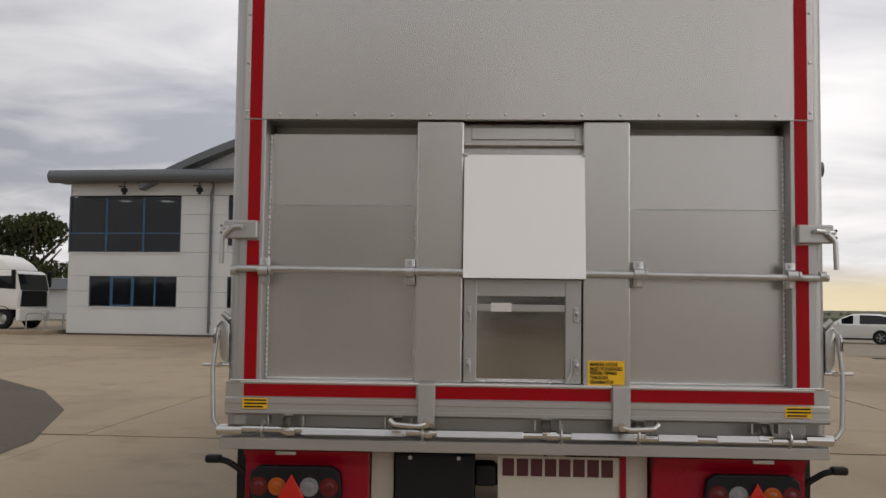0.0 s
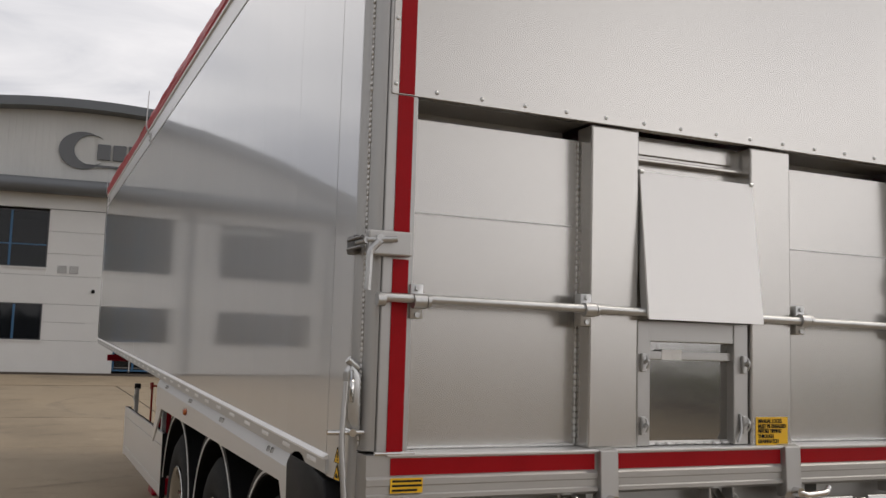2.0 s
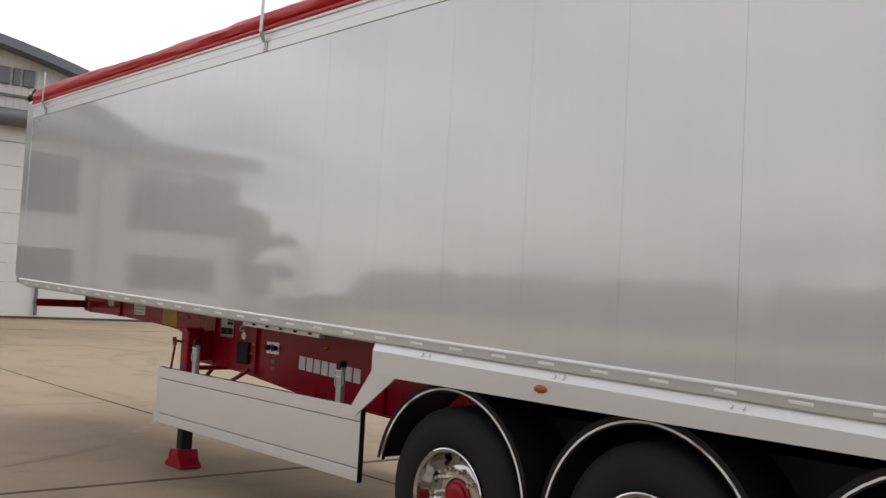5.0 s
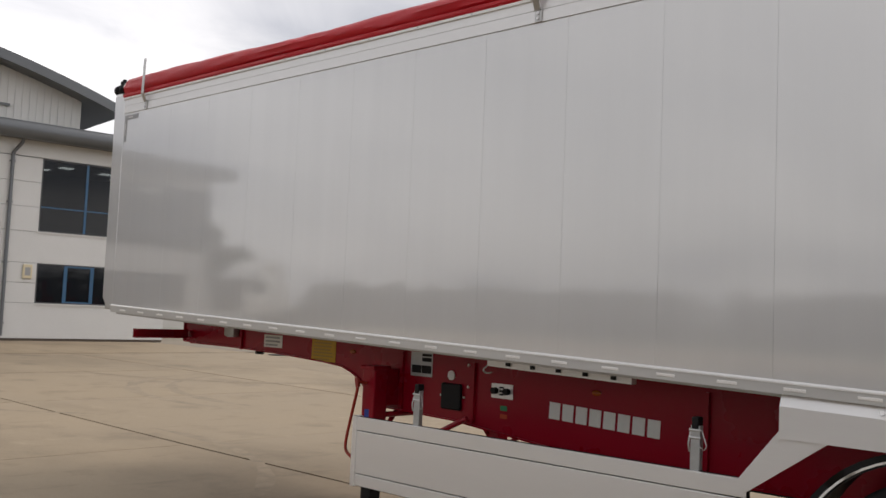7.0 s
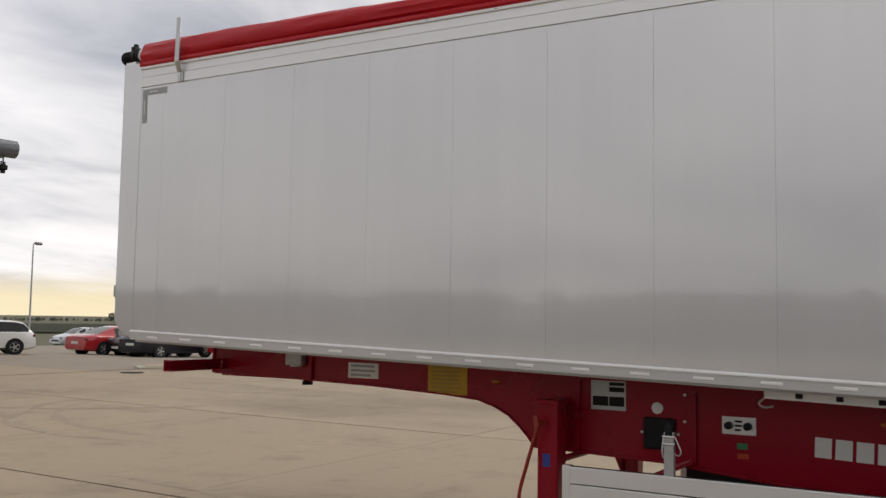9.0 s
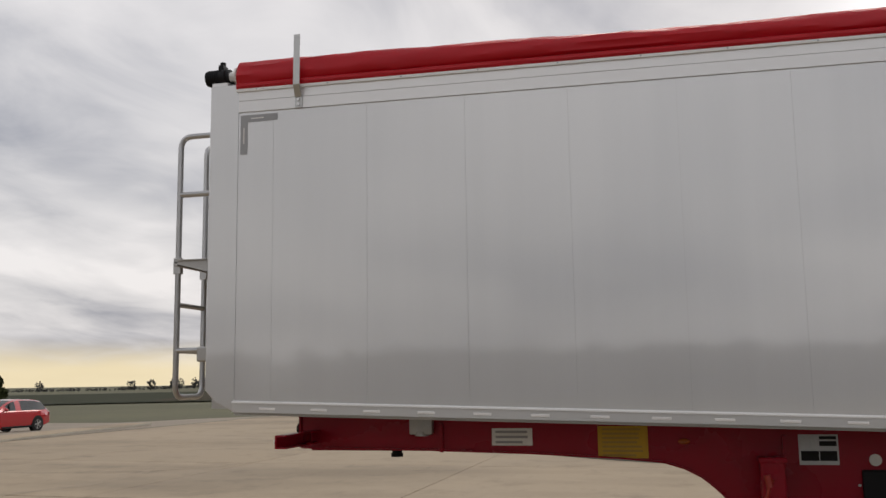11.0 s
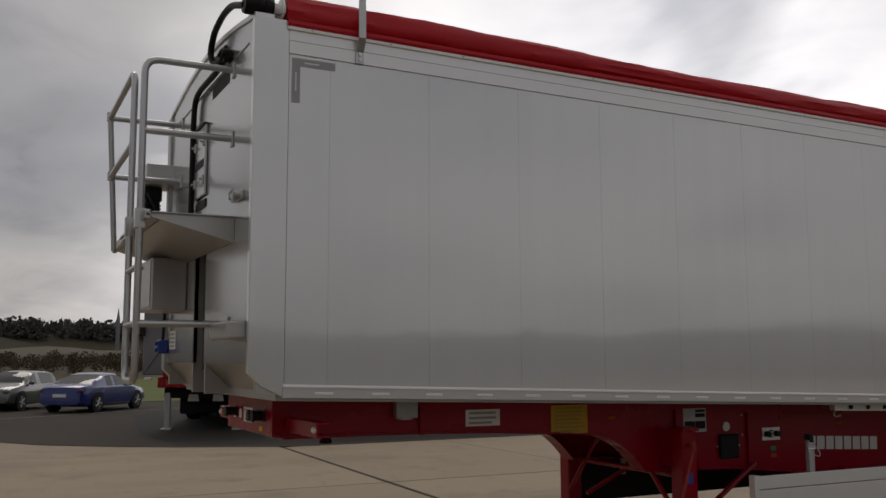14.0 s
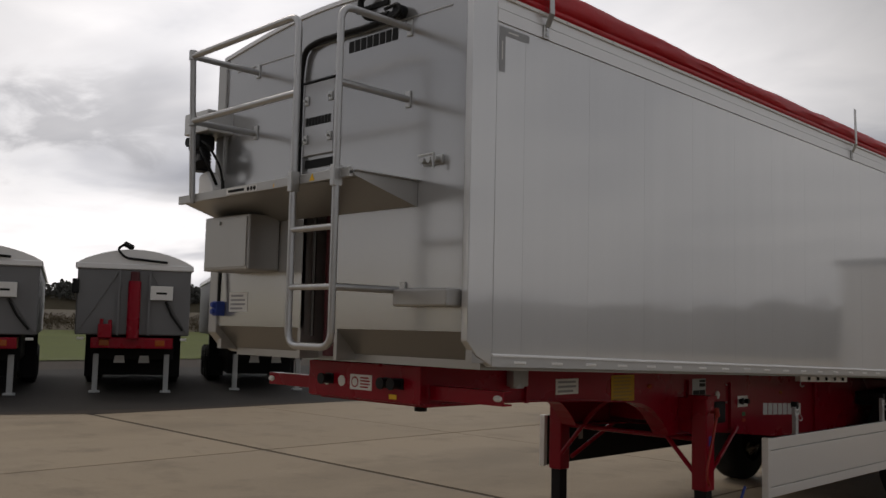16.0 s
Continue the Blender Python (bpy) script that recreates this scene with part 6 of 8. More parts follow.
for cx, cy, r, a0, a1, w in ((7.5, 17.5, 4.6, 100, 230, 0.07), (8.2, 17.2, 4.6, 110, 225, 0.06), (4.5, 21, 6.0, 150, 250, 0.06), (-4.0, 13.5, 5.0, -70, 20, 0.05),
                             (9.0, 24.0, 5.0, 190, 300, 0.07), (14.0, 22.0, 4.0, 150, 260, 0.07)):
    bm = bmesh.new()
    prev = None
    for k in range(37):
        a = radians(a0 + (a1 - a0) * k / 36)
        ww = 2.2 * w * (0.5 + abs(noise.noise(Vector((k * 0.2, cx, cy)))) * 1.5) * math.sin(math.pi * (k + 0.5) / 37) ** 0.5
        pair = [bm.verts.new((cx + (r + e * ww) * math.cos(a), cy + (r + e * ww) * math.sin(a), 0.0025 + rise(cy + r * math.sin(a)))) for e in (-1, 1)]
        if prev:
            bm.faces.new((prev[0], prev[1], pair[1], pair[0]))
        prev = pair
    part("tyre_mark", bm, STAIN, yard, "faint curved tyre mark")

bm = bmesh.new()
rod(bm, (13.23, 28.11, 0.1), (13.23, 28.11, 0.116), 0.34, 28)
tagged(part("manhole_cover", bm, RUBBER), "dark iron manhole cover in the concrete", "manhole", kind="structure")

# ---- office building ----
office = thing("office_building", pose(1.86, 37.3, 0.28, 0, 0, -6) @ Matrix.Diagonal((0.8474, 0.86, 0.86, 1)), "two-storey pale clad office with a curved grey roof", "building")
U0, U1 = -26.05, 13.8
ZL0, ZL1 = 1.38, 3.06
UP = [(-26.05, -19.4, 4.38, 7.42), (-16.65, -11.45, 4.75, 7.38), (-9.12, -4.2, 4.75, 7.4), (-1.02, 3.9, 4.8, 7.45), (7.95, 13.8, 4.4, 7.5)]
LOW = [(-24.75, -19.55), (-16.62, -11.5), (-9.17, -4.24), (8.0, 12.8)]
DOOR = (-1.0, 3.9, 3.08)


def clad(u0, u1, z0, z1, mat=CLAD):
    """One stretch of wall made of long flat panels."""
    if u1 - u0 < 0.05:
        return
    n = max(1, round((z1 - z0) / 1.0))
    for k in range(n):
        b = bmesh.new()
        za, zb3 = z0 + (z1 - z0) * k / n, z0 + (z1 - z0) * (k + 1) / n
        box(b, u0 + 0.004, u1 - 0.004, 0.0, 0.12, za + 0.008, zb3 - 0.008)
        part("wall_panel", b, mat, office)


bm = bmesh.new()
for u0, u1, z0, z1 in ((U0, U1, 0.0, ZL0), (U0, U1, ZL1, 4.38), (U0, U1, 7.5, 8.3)):
    box(bm, u0, u1 if (z0 or u1 < 0) else u1, 0.1, 0.3, max(z0, 0.0), z1) if z0 else (box(bm, U0, DOOR[0], 0.1, 0.3, 0, z1), box(bm, DOOR[1], U1, 0.1, 0.3, 0, z1))
part("wall_core", bm, SOFFIT, office)
clad(U0, DOOR[0], -0.1, ZL0)
clad(DOOR[1], U1, -0.1, ZL0)
cuts = [U0] + [v for a in LOW[:3] for v in a] + [DOOR[0]]
for a, b in zip(cuts[::2], cuts[1::2]):
    clad(a, b, ZL0, ZL1)
clad(DOOR[1], LOW[3][0], ZL0, ZL1)
clad(LOW[3][1], U1, ZL0, ZL1)
clad(U0, U1, ZL1, 4.38)
edges = [U0] + [v for w in UP for v in w[:2]] + [U1]
for a, b in zip(edges[::2], edges[1::2]):
    clad(a, b, 4.38, 7.5)
for u0, u1, z0, z1 in UP:
    if z0 > 4.4:
        clad(u0, u1, 4.38, z0)
clad(U0, U1, 7.52, 8.3)
bm = bmesh.new()
box(bm, U0, U0 + 0.12, 0.12, 26, 0, 4.38)
box(bm, U1 - 0.12, U1, 0.12, 26, 0, 4.38)
box(bm, U0, U0 + 0.12, 6, 26, 4.38, 8.3)
box(bm, U1 - 0.12, U1, 6, 26, 4.38, 8.3)
box(bm, U0, U1, 26, 26.2, 0, 8.3)
part("side_wall", bm, CLAD, office)
bm = bmesh.new()
for u0, u1 in ((U0 + 0.2, -18.6), (-18.2, -10.2), (-9.9, -2.6), (-1.6, 6.4), (7.0, U1 - 0.2)):
    for z0, z1 in ((0.15, 3.9), (4.0, 7.55)):
        box(bm, u0, u1, 5.0, 5.1, z0, z1)
        box(bm, u0, u0 + 0.05, 0.35, 5, z0, z1)
        box(bm, u0, u1, 0.35, 5, z0, z0 + 0.05)
        box(bm, u0, u1, 0.35, 5, z1 - 0.05, z1)
part("room", bm, ROOM, office, "dim office rooms behind the glass")
for u, d, z in ((-13.0, 2.0, 7.47), (-14.6, 2.2, 7.47), (-12.6, 3.2, 7.47), (-24.0, 2.4, 7.47), (-21.5, 2.6, 7.47), (9.6, 2.0, 7.47), (11.6, 2.4, 7.47), (9.0, 3.4, 7.47), (12.9, 3.0, 7.47), (0.6, 2.6, 7.47)):
    b = bmesh.new()
    box(b, u - 0.28, u + 0.28, d - 0.28, d + 0.28, z, z + 0.02)
    part("ceiling_lamp", b, CEILING_LAMP, office, "lit ceiling panel")


def window(u0, u1, z0, z1, panes, rail=None, wrap=0):
    f, mul, muls = bmesh.new(), bmesh.new(), []
    box(f, u0, u1, 0.02, 0.1, z0, z0 + 0.05)
    box(f, u0, u1, 0.02, 0.1, z1 - 0.05, z1)
    for u in (u0 + 0.03, u1 - 0.03):
        box(f, u - 0.03, u + 0.03, 0.02, 0.1, z0 + 0.05, z1 - 0.05)
    for k in range(1, panes):
        u = u0 + (u1 - u0) * k / panes
        muls.append((u, bmesh.new()))
        box(muls[-1][1], u - 0.05, u + 0.05, 0.025, 0.1, z0 + 0.05, z1 - 0.05)
    if rail:
        box(mul, u0 + 0.06, u1 - 0.06, 0.03, 0.09, rail - 0.025, rail + 0.025)
    else:
        # opening casement in the second bay
        a, b2 = u0 + (u1 - u0) / panes + 0.05, u0 + (u1 - u0) * 2 / panes - 0.05
        for p, q, z, w in ((a, b2, z0 + 0.05, z0 + 0.11), (a, b2, z1 - 0.11, z1 - 0.05), (a, a + 0.05, z0 + 0.11, z1 - 0.11), (b2 - 0.05, b2, z0 + 0.11, z1 - 0.11)):
            box(mul, p, q, 0.028, 0.09, z, w)
    w = part("window", f, WINDARK, office, "blue-framed dark office window")
    part("casement" if rail is None else "transom", mul, WINBLUE, w, "blue casement" if rail is None else "blue transom")
    for u, mb in muls:
        part("mullion", mb, WINBLUE, w, "blue mullion")
    for k in range(panes):
        a, b2 = u0 + (u1 - u0) * k / panes, u0 + (u1 - u0) * (k + 1) / panes
        g = bmesh.new()
        box(g, a + 0.03, b2 - 0.03, 0.055, 0.065, z0 + 0.04, z1 - 0.04)
        p = part("pane", g, OFFICE_GLASS, w)
        p.visible_shadow = False
    s = bmesh.new()
    box(s, u0 - 0.05, u1 + 0.05, -0.06, 0.05, z0 - 0.06, z0)
    part("sill", s, CLAD, w)


for i, (u0, u1, z0, z1) in enumerate(UP):
    window(u0, u1, z0, z1, 3 if i not in (0, 4) else 3, z0 + 1.05)
for u0, u1 in LOW:
    window(u0, u1, ZL0, ZL1, 4)
# corner glazing round both ends
for u, s in ((U0, -1), (U1, 1)):
    f, g = bmesh.new(), bmesh.new()
    for y in (0.06, 2.0, 4.0, 5.97):
        box(f, u - 0.06, u + 0.02 * s, y - 0.035, y + 0.035, 4.38, 7.5)
    box(f, u - 0.06, u + 0.02 * s, 0.06, 6, 4.38, 4.44)
    box(f, u - 0.06, u + 0.02 * s, 0.06, 6, 7.44, 7.5)
    box(g, u - 0.02, u - 0.01, 0.06, 6, 4.42, 7.46)
    w = part("window", f, WINBLUE, office, "corner glazing")
    part("pane", g, OFFICE_GLASS, w).visible_shadow = False
# entrance
f = bmesh.new()
box(f, -1.0, 3.9, 0.3, 0.42, 2.98, 3.06)
ent = part("entrance", f, WINBLUE, office, "blue-framed glazed entrance with double door")
for u in (-1.0, -0.1, 0.75, 1.4, 2.06, 2.95, 3.8):
    f = bmesh.new()
    box(f, u, u + 0.09, 0.3, 0.42, 0, 2.98)
    part("mullion", f, WINBLUE, ent)
for z in (0.0, 2.2):
    f = bmesh.new()
    box(f, -0.91, 3.8, 0.305, 0.415, z, z + 0.09)
    part("transom", f, WINBLUE, ent)
g = bmesh.new()
box(g, -0.95, 3.85, 0.355, 0.365, 0.05, 3.0)
part("pane", g, OFFICE_GLASS, ent).visible_shadow = False
g = bmesh.new()
rod(g, (0.78, 0.25, 0.9), (0.78, 0.25, 1.5), 0.025, 8)
pipe(g, [(-0.2, -0.5, 0), (-0.2, -0.5, 1.0), (-0.2, -1.3, 1.0), (-0.2, -1.3, 0)], 0.03, 8, 0.08)
part("handrail", g, TUBE, ent)
g = bmesh.new()
for u in (-3.5, -2.97):
    box(g, u - 0.19, u + 0.19, -0.03, 0.0, 4.52, 4.86)
vent = part("wall_vent", g, SOFFIT, office, "square louvred wall vents")
for u in (-3.5, -2.97):
    for k in range(6):
        g = bmesh.new()
        box(g, u - 0.17, u + 0.17, -0.05, -0.03, 4.55 + 0.05 * k, 4.58 + 0.05 * k)
        part("slat", g, CLAD, vent)
g = bmesh.new()
box(g, -1.52, -1.1, -0.08, 0.0, 3.58, 4.02, 0.02)
part("entry_box", g, WHITE, office, "white box beside the entrance")
g = bmesh.new()
rod(g, (-2.05, -0.06, 3.72), (-2.05, 0, 3.72), 0.09, 12)
part("entry_camera", g, BLACK, office)
g = bmesh.new()
box(g, 7.42, 7.8, -0.1, 0.0, 2.4, 2.98, 0.02)
nb = part("notice_box", g, CREAM, office, "cream notice box on the wall")
g = bmesh.new()
box(g, 7.5, 7.72, -0.108, -0.1, 2.52, 2.86)
part("panel", g, GREY_TEXT, nb)
# downpipes
g = bmesh.new()
box(g, U0 + 0.03, U1 - 0.03, 0.02, 26, -1.2, -0.1)
part("plinth", g, PLINTH, office)
for u in (-17.6, -9.97, 6.7):
    g = bmesh.new()
    pipe(g, [(u, -0.1, 0.0), (u, -0.1, 7.6), (u + 0.25, -0.45, 8.0), (u + 0.25, -0.6, 8.35)], 0.075, 10, 0.15)
    dp = part("downpipe", g, ROOF_GREY, office, "grey metal downpipe", smooth=True)
    g = bmesh.new()
    for z in (0.5, 3.0, 5.5, 7.2):
        box(g, u - 0.11, u + 0.11, -0.12, 0.0, z, z + 0.06)
    part("bracket", g, ROOF_GREY, dp)
# round eaves tube with soffit
g = bmesh.new()
rod(g, (-26.85, -0.75, 8.5), (14.4, -0.75, 8.5), 0.36, 28)
part("eaves_tube", g, ROOF_GREY, office, "thick grey tubular eaves", smooth=True)
g = bmesh.new()
box(g, -26.6, 14.2, -0.7, 0.4, 8.2, 8.3)
part("soffit", g, SOFFIT, office)
g = bmesh.new()
box(g, U0 - 0.6, U1 + 0.6, 0.0, 26, 8.3, 8.75)
part("lower_roof", g, ROOF_GREY, office)
# floodlights under the eaves
for u in (14.0, -18.1, -22.5):
    g = bmesh.new()
    rod(g, (u, -0.6, 7.95), (u, -0.6, 8.2), 0.03, 8)
    rod(g, (u - 0.35, -0.6, 7.95), (u + 0.1, -0.6, 7.95), 0.03, 8)
    box(g, u - 0.16, u + 0.16, -0.75, -0.45, 7.62, 7.85, 0.06)
    rod(g, (u, -0.6, 7.5), (u, -0.6, 7.9), 0.1, 12)
    part("floodlight", g, BLACK, office, "small dark floodlight")


def arch(u):
    return 12.72 - 0.0131 * (u + 3.0) ** 2


# gable wall under the curved roof, of upright ribs
n = 0
g = bmesh.new()
pts = [(-20.6 + 30.1 * k / 40, arch(-20.6 + 30.1 * k / 40) - 0.06) for k in range(41)]
prism(g, [(-20.6, 8.7), (9.5, 8.7)] + pts[::-1], "y", 0.31, 0.36)
gw = part("gable_wall", g, RIBBED, office, "pale ribbed gable cladding")
u = -20.6
while u < 9.4:
    zt2 = arch(u + 0.15) - 0.06
    if zt2 > 8.8:
        g = bmesh.new()
        box(g, u, u + 0.19, 0.275, 0.31, 8.7, zt2)
        part("rib", g, RIBBED, gw)
    u += 0.3
g = bmesh.new()
line = [-21.6 + 32.6 * k / 48 for k in range(49)]
prism(g, [(u, arch(u) - 0.42) for u in line] + [(u, arch(u)) for u in line[::-1]], "y", -0.7, 24)
part("curved_roof", g, ROOF_GREY, office, "curved dark grey roof edge")
g = bmesh.new()
box(g, 9.3, 9.5, 0.3, 22, 8.7, 10.3)
part("gable_return", g, RIBBED, office)
# sign: crescent and blocks
sign = bmesh.new()
out, inn = [], []
for k in range(25):
    a = radians(55 + 250 * k / 24)
    out.append((-2.95 + 1.1 * math.cos(a), 10.45 + 0.9 * math.sin(a)))
for k in range(25):
    a = radians(305 - 250 * k / 24)
    inn.append((-2.55 + 0.8 * math.cos(a), 10.5 + 0.72 * math.sin(a)))
prism(sign, out + inn, "y", 0.16, 0.26)
sign = part("sign_crescent", sign, SIGN, office, "grey metal crescent emblem")
u = -2.35
for k, w in enumerate((0.72, 0.72, 0.95, 0.5, 0.72, 0.72, None, 0.42, 0.42, 0.7, 0.25, 0.25, 0.7, 0.42, 0.6)):
    if w is None:
        u += 0.32
        continue
    tall = 1.12 if k in (3, 7, 11) else 0.98 if k == 10 else 0.78
    g = bmesh.new()
    box(g, u + 0.05, u + w - 0.05, 0.16, 0.26, 10.05, 10.05 + tall, 0.06)
    part("sign_block", g, SIGN, sign)
    u += w
g = bmesh.new()
for k in range(20):
    ua, ub = -2.9 + 9.4 * k / 20, -2.9 + 9.4 * (k + 1) / 20
    prism(g, [(ua, 9.62 + 0.08 * math.cos(k / 6)), (ub, 9.62 + 0.08 * math.cos((k + 1) / 6)), (ub, 9.72 + 0.08 * math.cos((k + 1) / 6)), (ua, 9.72 + 0.08 * math.cos(k / 6))], "y", 0.16, 0.26)
part("sign_rule", g, SIGN, sign)
for u in (1.5, 2.35, 3.2):
    g = bmesh.new()
    rod(g, (u, 0.16, 9.25), (u, 0.28, 9.25), 0.33, 20)
    part("sign_disc", g, SIGN, sign)

# ---- warehouse across the yard, seen mirrored in the trailer's sheets ----
store = thing("warehouse", pose(-0.64, -24.0, 0.0), "plain pale clad warehouse across the yard", "building")
STORE = material("pale_warehouse_cladding", (0.78, 0.77, 0.74), 0.5, 0.0, vary=0.08, scale=0.4, grain=0.04, grain_scale=6, bump=0.05, per_piece=0.05)
for x0, x1, z1 in ((-8.4, 0.0, 9.2), (-12.6, -8.42, 4.8)):
    for k in range(int(z1 / 1.25)):
        b = bmesh.new()
        za, zb5 = z1 * k / int(z1 / 1.25), z1 * (k + 1) / int(z1 / 1.25)
        box(b, x0, x1, -18.0, 0.0, za + (0.01 if k else 0.0), zb5 - 0.01)
        part("wall_panel", b, STORE, store)
    b = bmesh.new()
    box(b, x0 - 0.15, x1 + 0.1, -18.2, 0.15, z1, z1 + 0.25)
    part("roof", b, ROOF_GREY, store)
b = bmesh.new()
box(b, -6.4, -2.4, 0.005, 0.06, 0.0, 4.6, 0.01)
door = part("roller_door", b, ROOF_GREY, store)
for k in range(18):
    b = bmesh.new()
    box(b, -6.35, -2.45, 0.06, 0.075, 0.02 + 0.25 * k, 0.25 + 0.25 * k)
    part("slat", b, ROOF_GREY, door)

# ---- vehicles ----
CAR_TOPS = {
    # outline of the top, from tail to nose: shares of the half length and of the height
    "hatch": ((-1.0, 0.42), (-0.985, 0.6), (-0.93, 0.68), (-0.74, 0.94), (-0.55, 0.985), (-0.2, 1.0), (0.08, 0.975), (0.28, 0.86), (0.47, 0.7), (0.56, 0.67), (0.8, 0.61), (0.93, 0.53), (0.99, 0.42), (1.0, 0.34)),
    "saloon": ((-1.0, 0.44), (-0.985, 0.64), (-0.93, 0.69), (-0.68, 0.73), (-0.5, 0.85), (-0.3, 0.96), (-0.05, 1.0), (0.1, 0.975), (0.28, 0.86), (0.47, 0.69), (0.56, 0.66), (0.85, 0.57), (0.95, 0.49), (1.0, 0.36)),
    "pickup": ((-1.0, 0.42), (-0.995, 0.65), (-0.985, 0.68), (-0.27, 0.68), (-0.235, 0.86), (-0.2, 0.965), (-0.02, 1.0), (0.12, 0.975), (0.27, 0.86), (0.43, 0.7), (0.5, 0.68), (0.85, 0.63), (0.95, 0.55), (1.0, 0.42)),
}
CAR_GLASSHOUSE = {"hatch": (-0.93, -0.74, 0.08, 0.47), "saloon": (-0.68, -0.3, 0.1, 0.47), "pickup": (-0.27, -0.2, 0.12, 0.43)}


def car(name, label, mat, m, length=4.3, width=1.8, height=1.45, style="hatch", group="parked cars"):
    """A parked car with a lofted body; forward is +y, wheels at the origin's level."""
    c = thing(name, m, label, "car" if style != "pickup" else "pickup truck", group)
    h, L2, w = height, length / 2, width / 2
    outline, (g0, g1, g2, g3) = CAR_TOPS[style], CAR_GLASSHOUSE[style]
    low, belt = (0.36, 0.7 * h) if style == "pickup" else (0.19, 0.66 * h)
    rw = 0.32 if style != "pickup" else 0.38
    ax = (L2 * 0.63, -L2 * 0.58)

    def top(f):
        for (fa, za), (fb, zb4) in zip(outline, outline[1:]):
            if f <= fb:
                return h * (za + (zb4 - za) * max(0.0, f - fa) / (fb - fa))
        return h * outline[-1][1]

    fs = sorted(set([f for f, z in outline] + [-0.97, -0.85, -0.62, -0.42, -0.12, 0.02, 0.18, 0.38, 0.68, 0.88, g0, g1, g2, g3]))
    sections = []
    for f in fs:
        end = max(0.0, abs(f) - 0.5) / 0.5
        wy, zt4 = w * (1 - 0.15 * end ** 3), top(f)
        zl = low + 0.1 * max(0.0, abs(f) - 0.8) / 0.2
        zs = min(belt, zt4 - 0.05)
        inset = 1 - 0.17 * min(1.0, max(0.0, zt4 - belt) / (h - belt))
        shape = ((0.0, zl), (0.82 * wy, zl), (0.96 * wy, zl + 0.07), (0.985 * wy, zl + 0.3 * (zs - zl)), (wy, zl + 0.6 * (zs - zl)), (0.985 * wy, zs - 0.04), (0.945 * wy, zs),
                 (0.93 * wy * inset, max(zs + 0.01, zt4 - 0.06)), (0.8 * wy * inset, zt4 - 0.012), (0.45 * wy * inset, zt4 + 0.004), (0.0, zt4 + 0.008))
        sections.append([Vector((x, f * L2, z)) for x, z in shape])
    bodies = {k: bmesh.new() for k in ("body", "left_window", "right_window", "windscreen", "rear_window")}
    for k, (fa, fb) in enumerate(zip(fs, fs[1:])):
        mid = (fa + fb) / 2
        for j in range(10):
            kind = "body"
            if g0 < mid < g3:
                if j == 6 and g1 - 0.06 < mid < g2 + 0.24 and not -0.13 < mid < -0.04:
                    kind = "window"
                elif j in (8, 9) and (g2 < mid < g3 or g0 < mid < g1):
                    kind = "windscreen" if mid > 0 else "rear_window"
            for sx in (-1, 1):
                if kind in ("window", "left_window", "right_window"):
                    kind = "left_window" if sx < 0 else "right_window"
                q = [sections[k][j], sections[k][j + 1], sections[k + 1][j + 1], sections[k + 1][j]]
                bodies[kind].faces.new([bodies[kind].verts.new((sx * v.x, v.y, v.z)) for v in (q if sx > 0 else q[::-1])])
    ends = bodies["body"]
    for sec in (sections[0], sections[-1]):
        ends.faces.new([ends.verts.new(v) for v in sec] + [ends.verts.new((-v.x, v.y, v.z)) for v in sec[-2:0:-1]])
    for kind, bmx in bodies.items():
        bmesh.ops.remove_doubles(bmx, verts=bmx.verts, dist=0.0005)
        part("side_window" if kind.endswith("t_window") else kind, bmx, mat if kind == "body" else CAR_GLASS, c, smooth=True)
    for y in ax:
        for s in (-1, 1):
            b = bmesh.new()
            lathe(b, [(0.0, rw * 0.6), (-0.005, rw * 0.95), (-0.03, rw), (-0.2, rw), (-0.22, rw * 0.9)], 24, m=pose(s * (w + 0.012), y, rw, 0, 0, 0 if s > 0 else 180))
            wl = part("wheel", b, RUBBER, c, smooth=True)
            b = bmesh.new()
            lathe(b, [(0.004, 0.0), (0.004, rw * 0.2), (-0.02, rw * 0.3), (-0.03, rw * 0.52), (0.004, rw * 0.6), (0.004, rw * 0.66), (-0.02, rw * 0.68)], 20, m=pose(s * (w + 0.012), y, rw, 0, 0, 0 if s > 0 else 180))
            part("rim", b, LENS_CLEAR, wl, "dark alloy rim", smooth=True)
            for k in range(5):
                a = 2 * math.pi * k / 5
                b = bmesh.new()
                rod(b, (s * (w + 0.016), y, rw), (s * (w + 0.016), y + rw * 0.62 * math.cos(a), rw + rw * 0.62 * math.sin(a)), 0.024, 6)
                part("spoke", b, ZINC, wl)
            b = bmesh.new()
            rod(b, (s * (w + 0.002), y, rw + 0.02), (s * (w - 0.2), y, rw + 0.02), rw * 1.15, 24)
            part("wheel_arch", b, INK, c)

    def blob(nm, mt, x, y, z, rx, ry, rz):
        b, tmp = bmesh.new(), bmesh.new()
        bmesh.ops.create_uvsphere(tmp, u_segments=14, v_segments=8, radius=1)
        merge(b, tmp, Matrix.LocRotScale((x, y, z), None, (rx, ry, rz)))
        return part(nm, b, mt, c, smooth=True)

    for s in (-1, 1):
        blob("headlight", LENS_CLEAR, s * w * 0.68, L2 * 0.93, 0.5 * h, 0.15, 0.13, 0.085)
        blob("tail_light", LENS_RED, s * w * 0.78, -L2 * 0.955, 0.55 * h, 0.13, 0.1, 0.09)
        blob("mirror", mat, s * (w + 0.06), L2 * 0.34, belt + 0.05, 0.11, 0.07, 0.075)
        b = bmesh.new()
        box(b, s * w * 0.985, s * (w + 0.006), -L2 * 0.42, L2 * 0.4, low + 0.03, low + 0.1, 0.01)
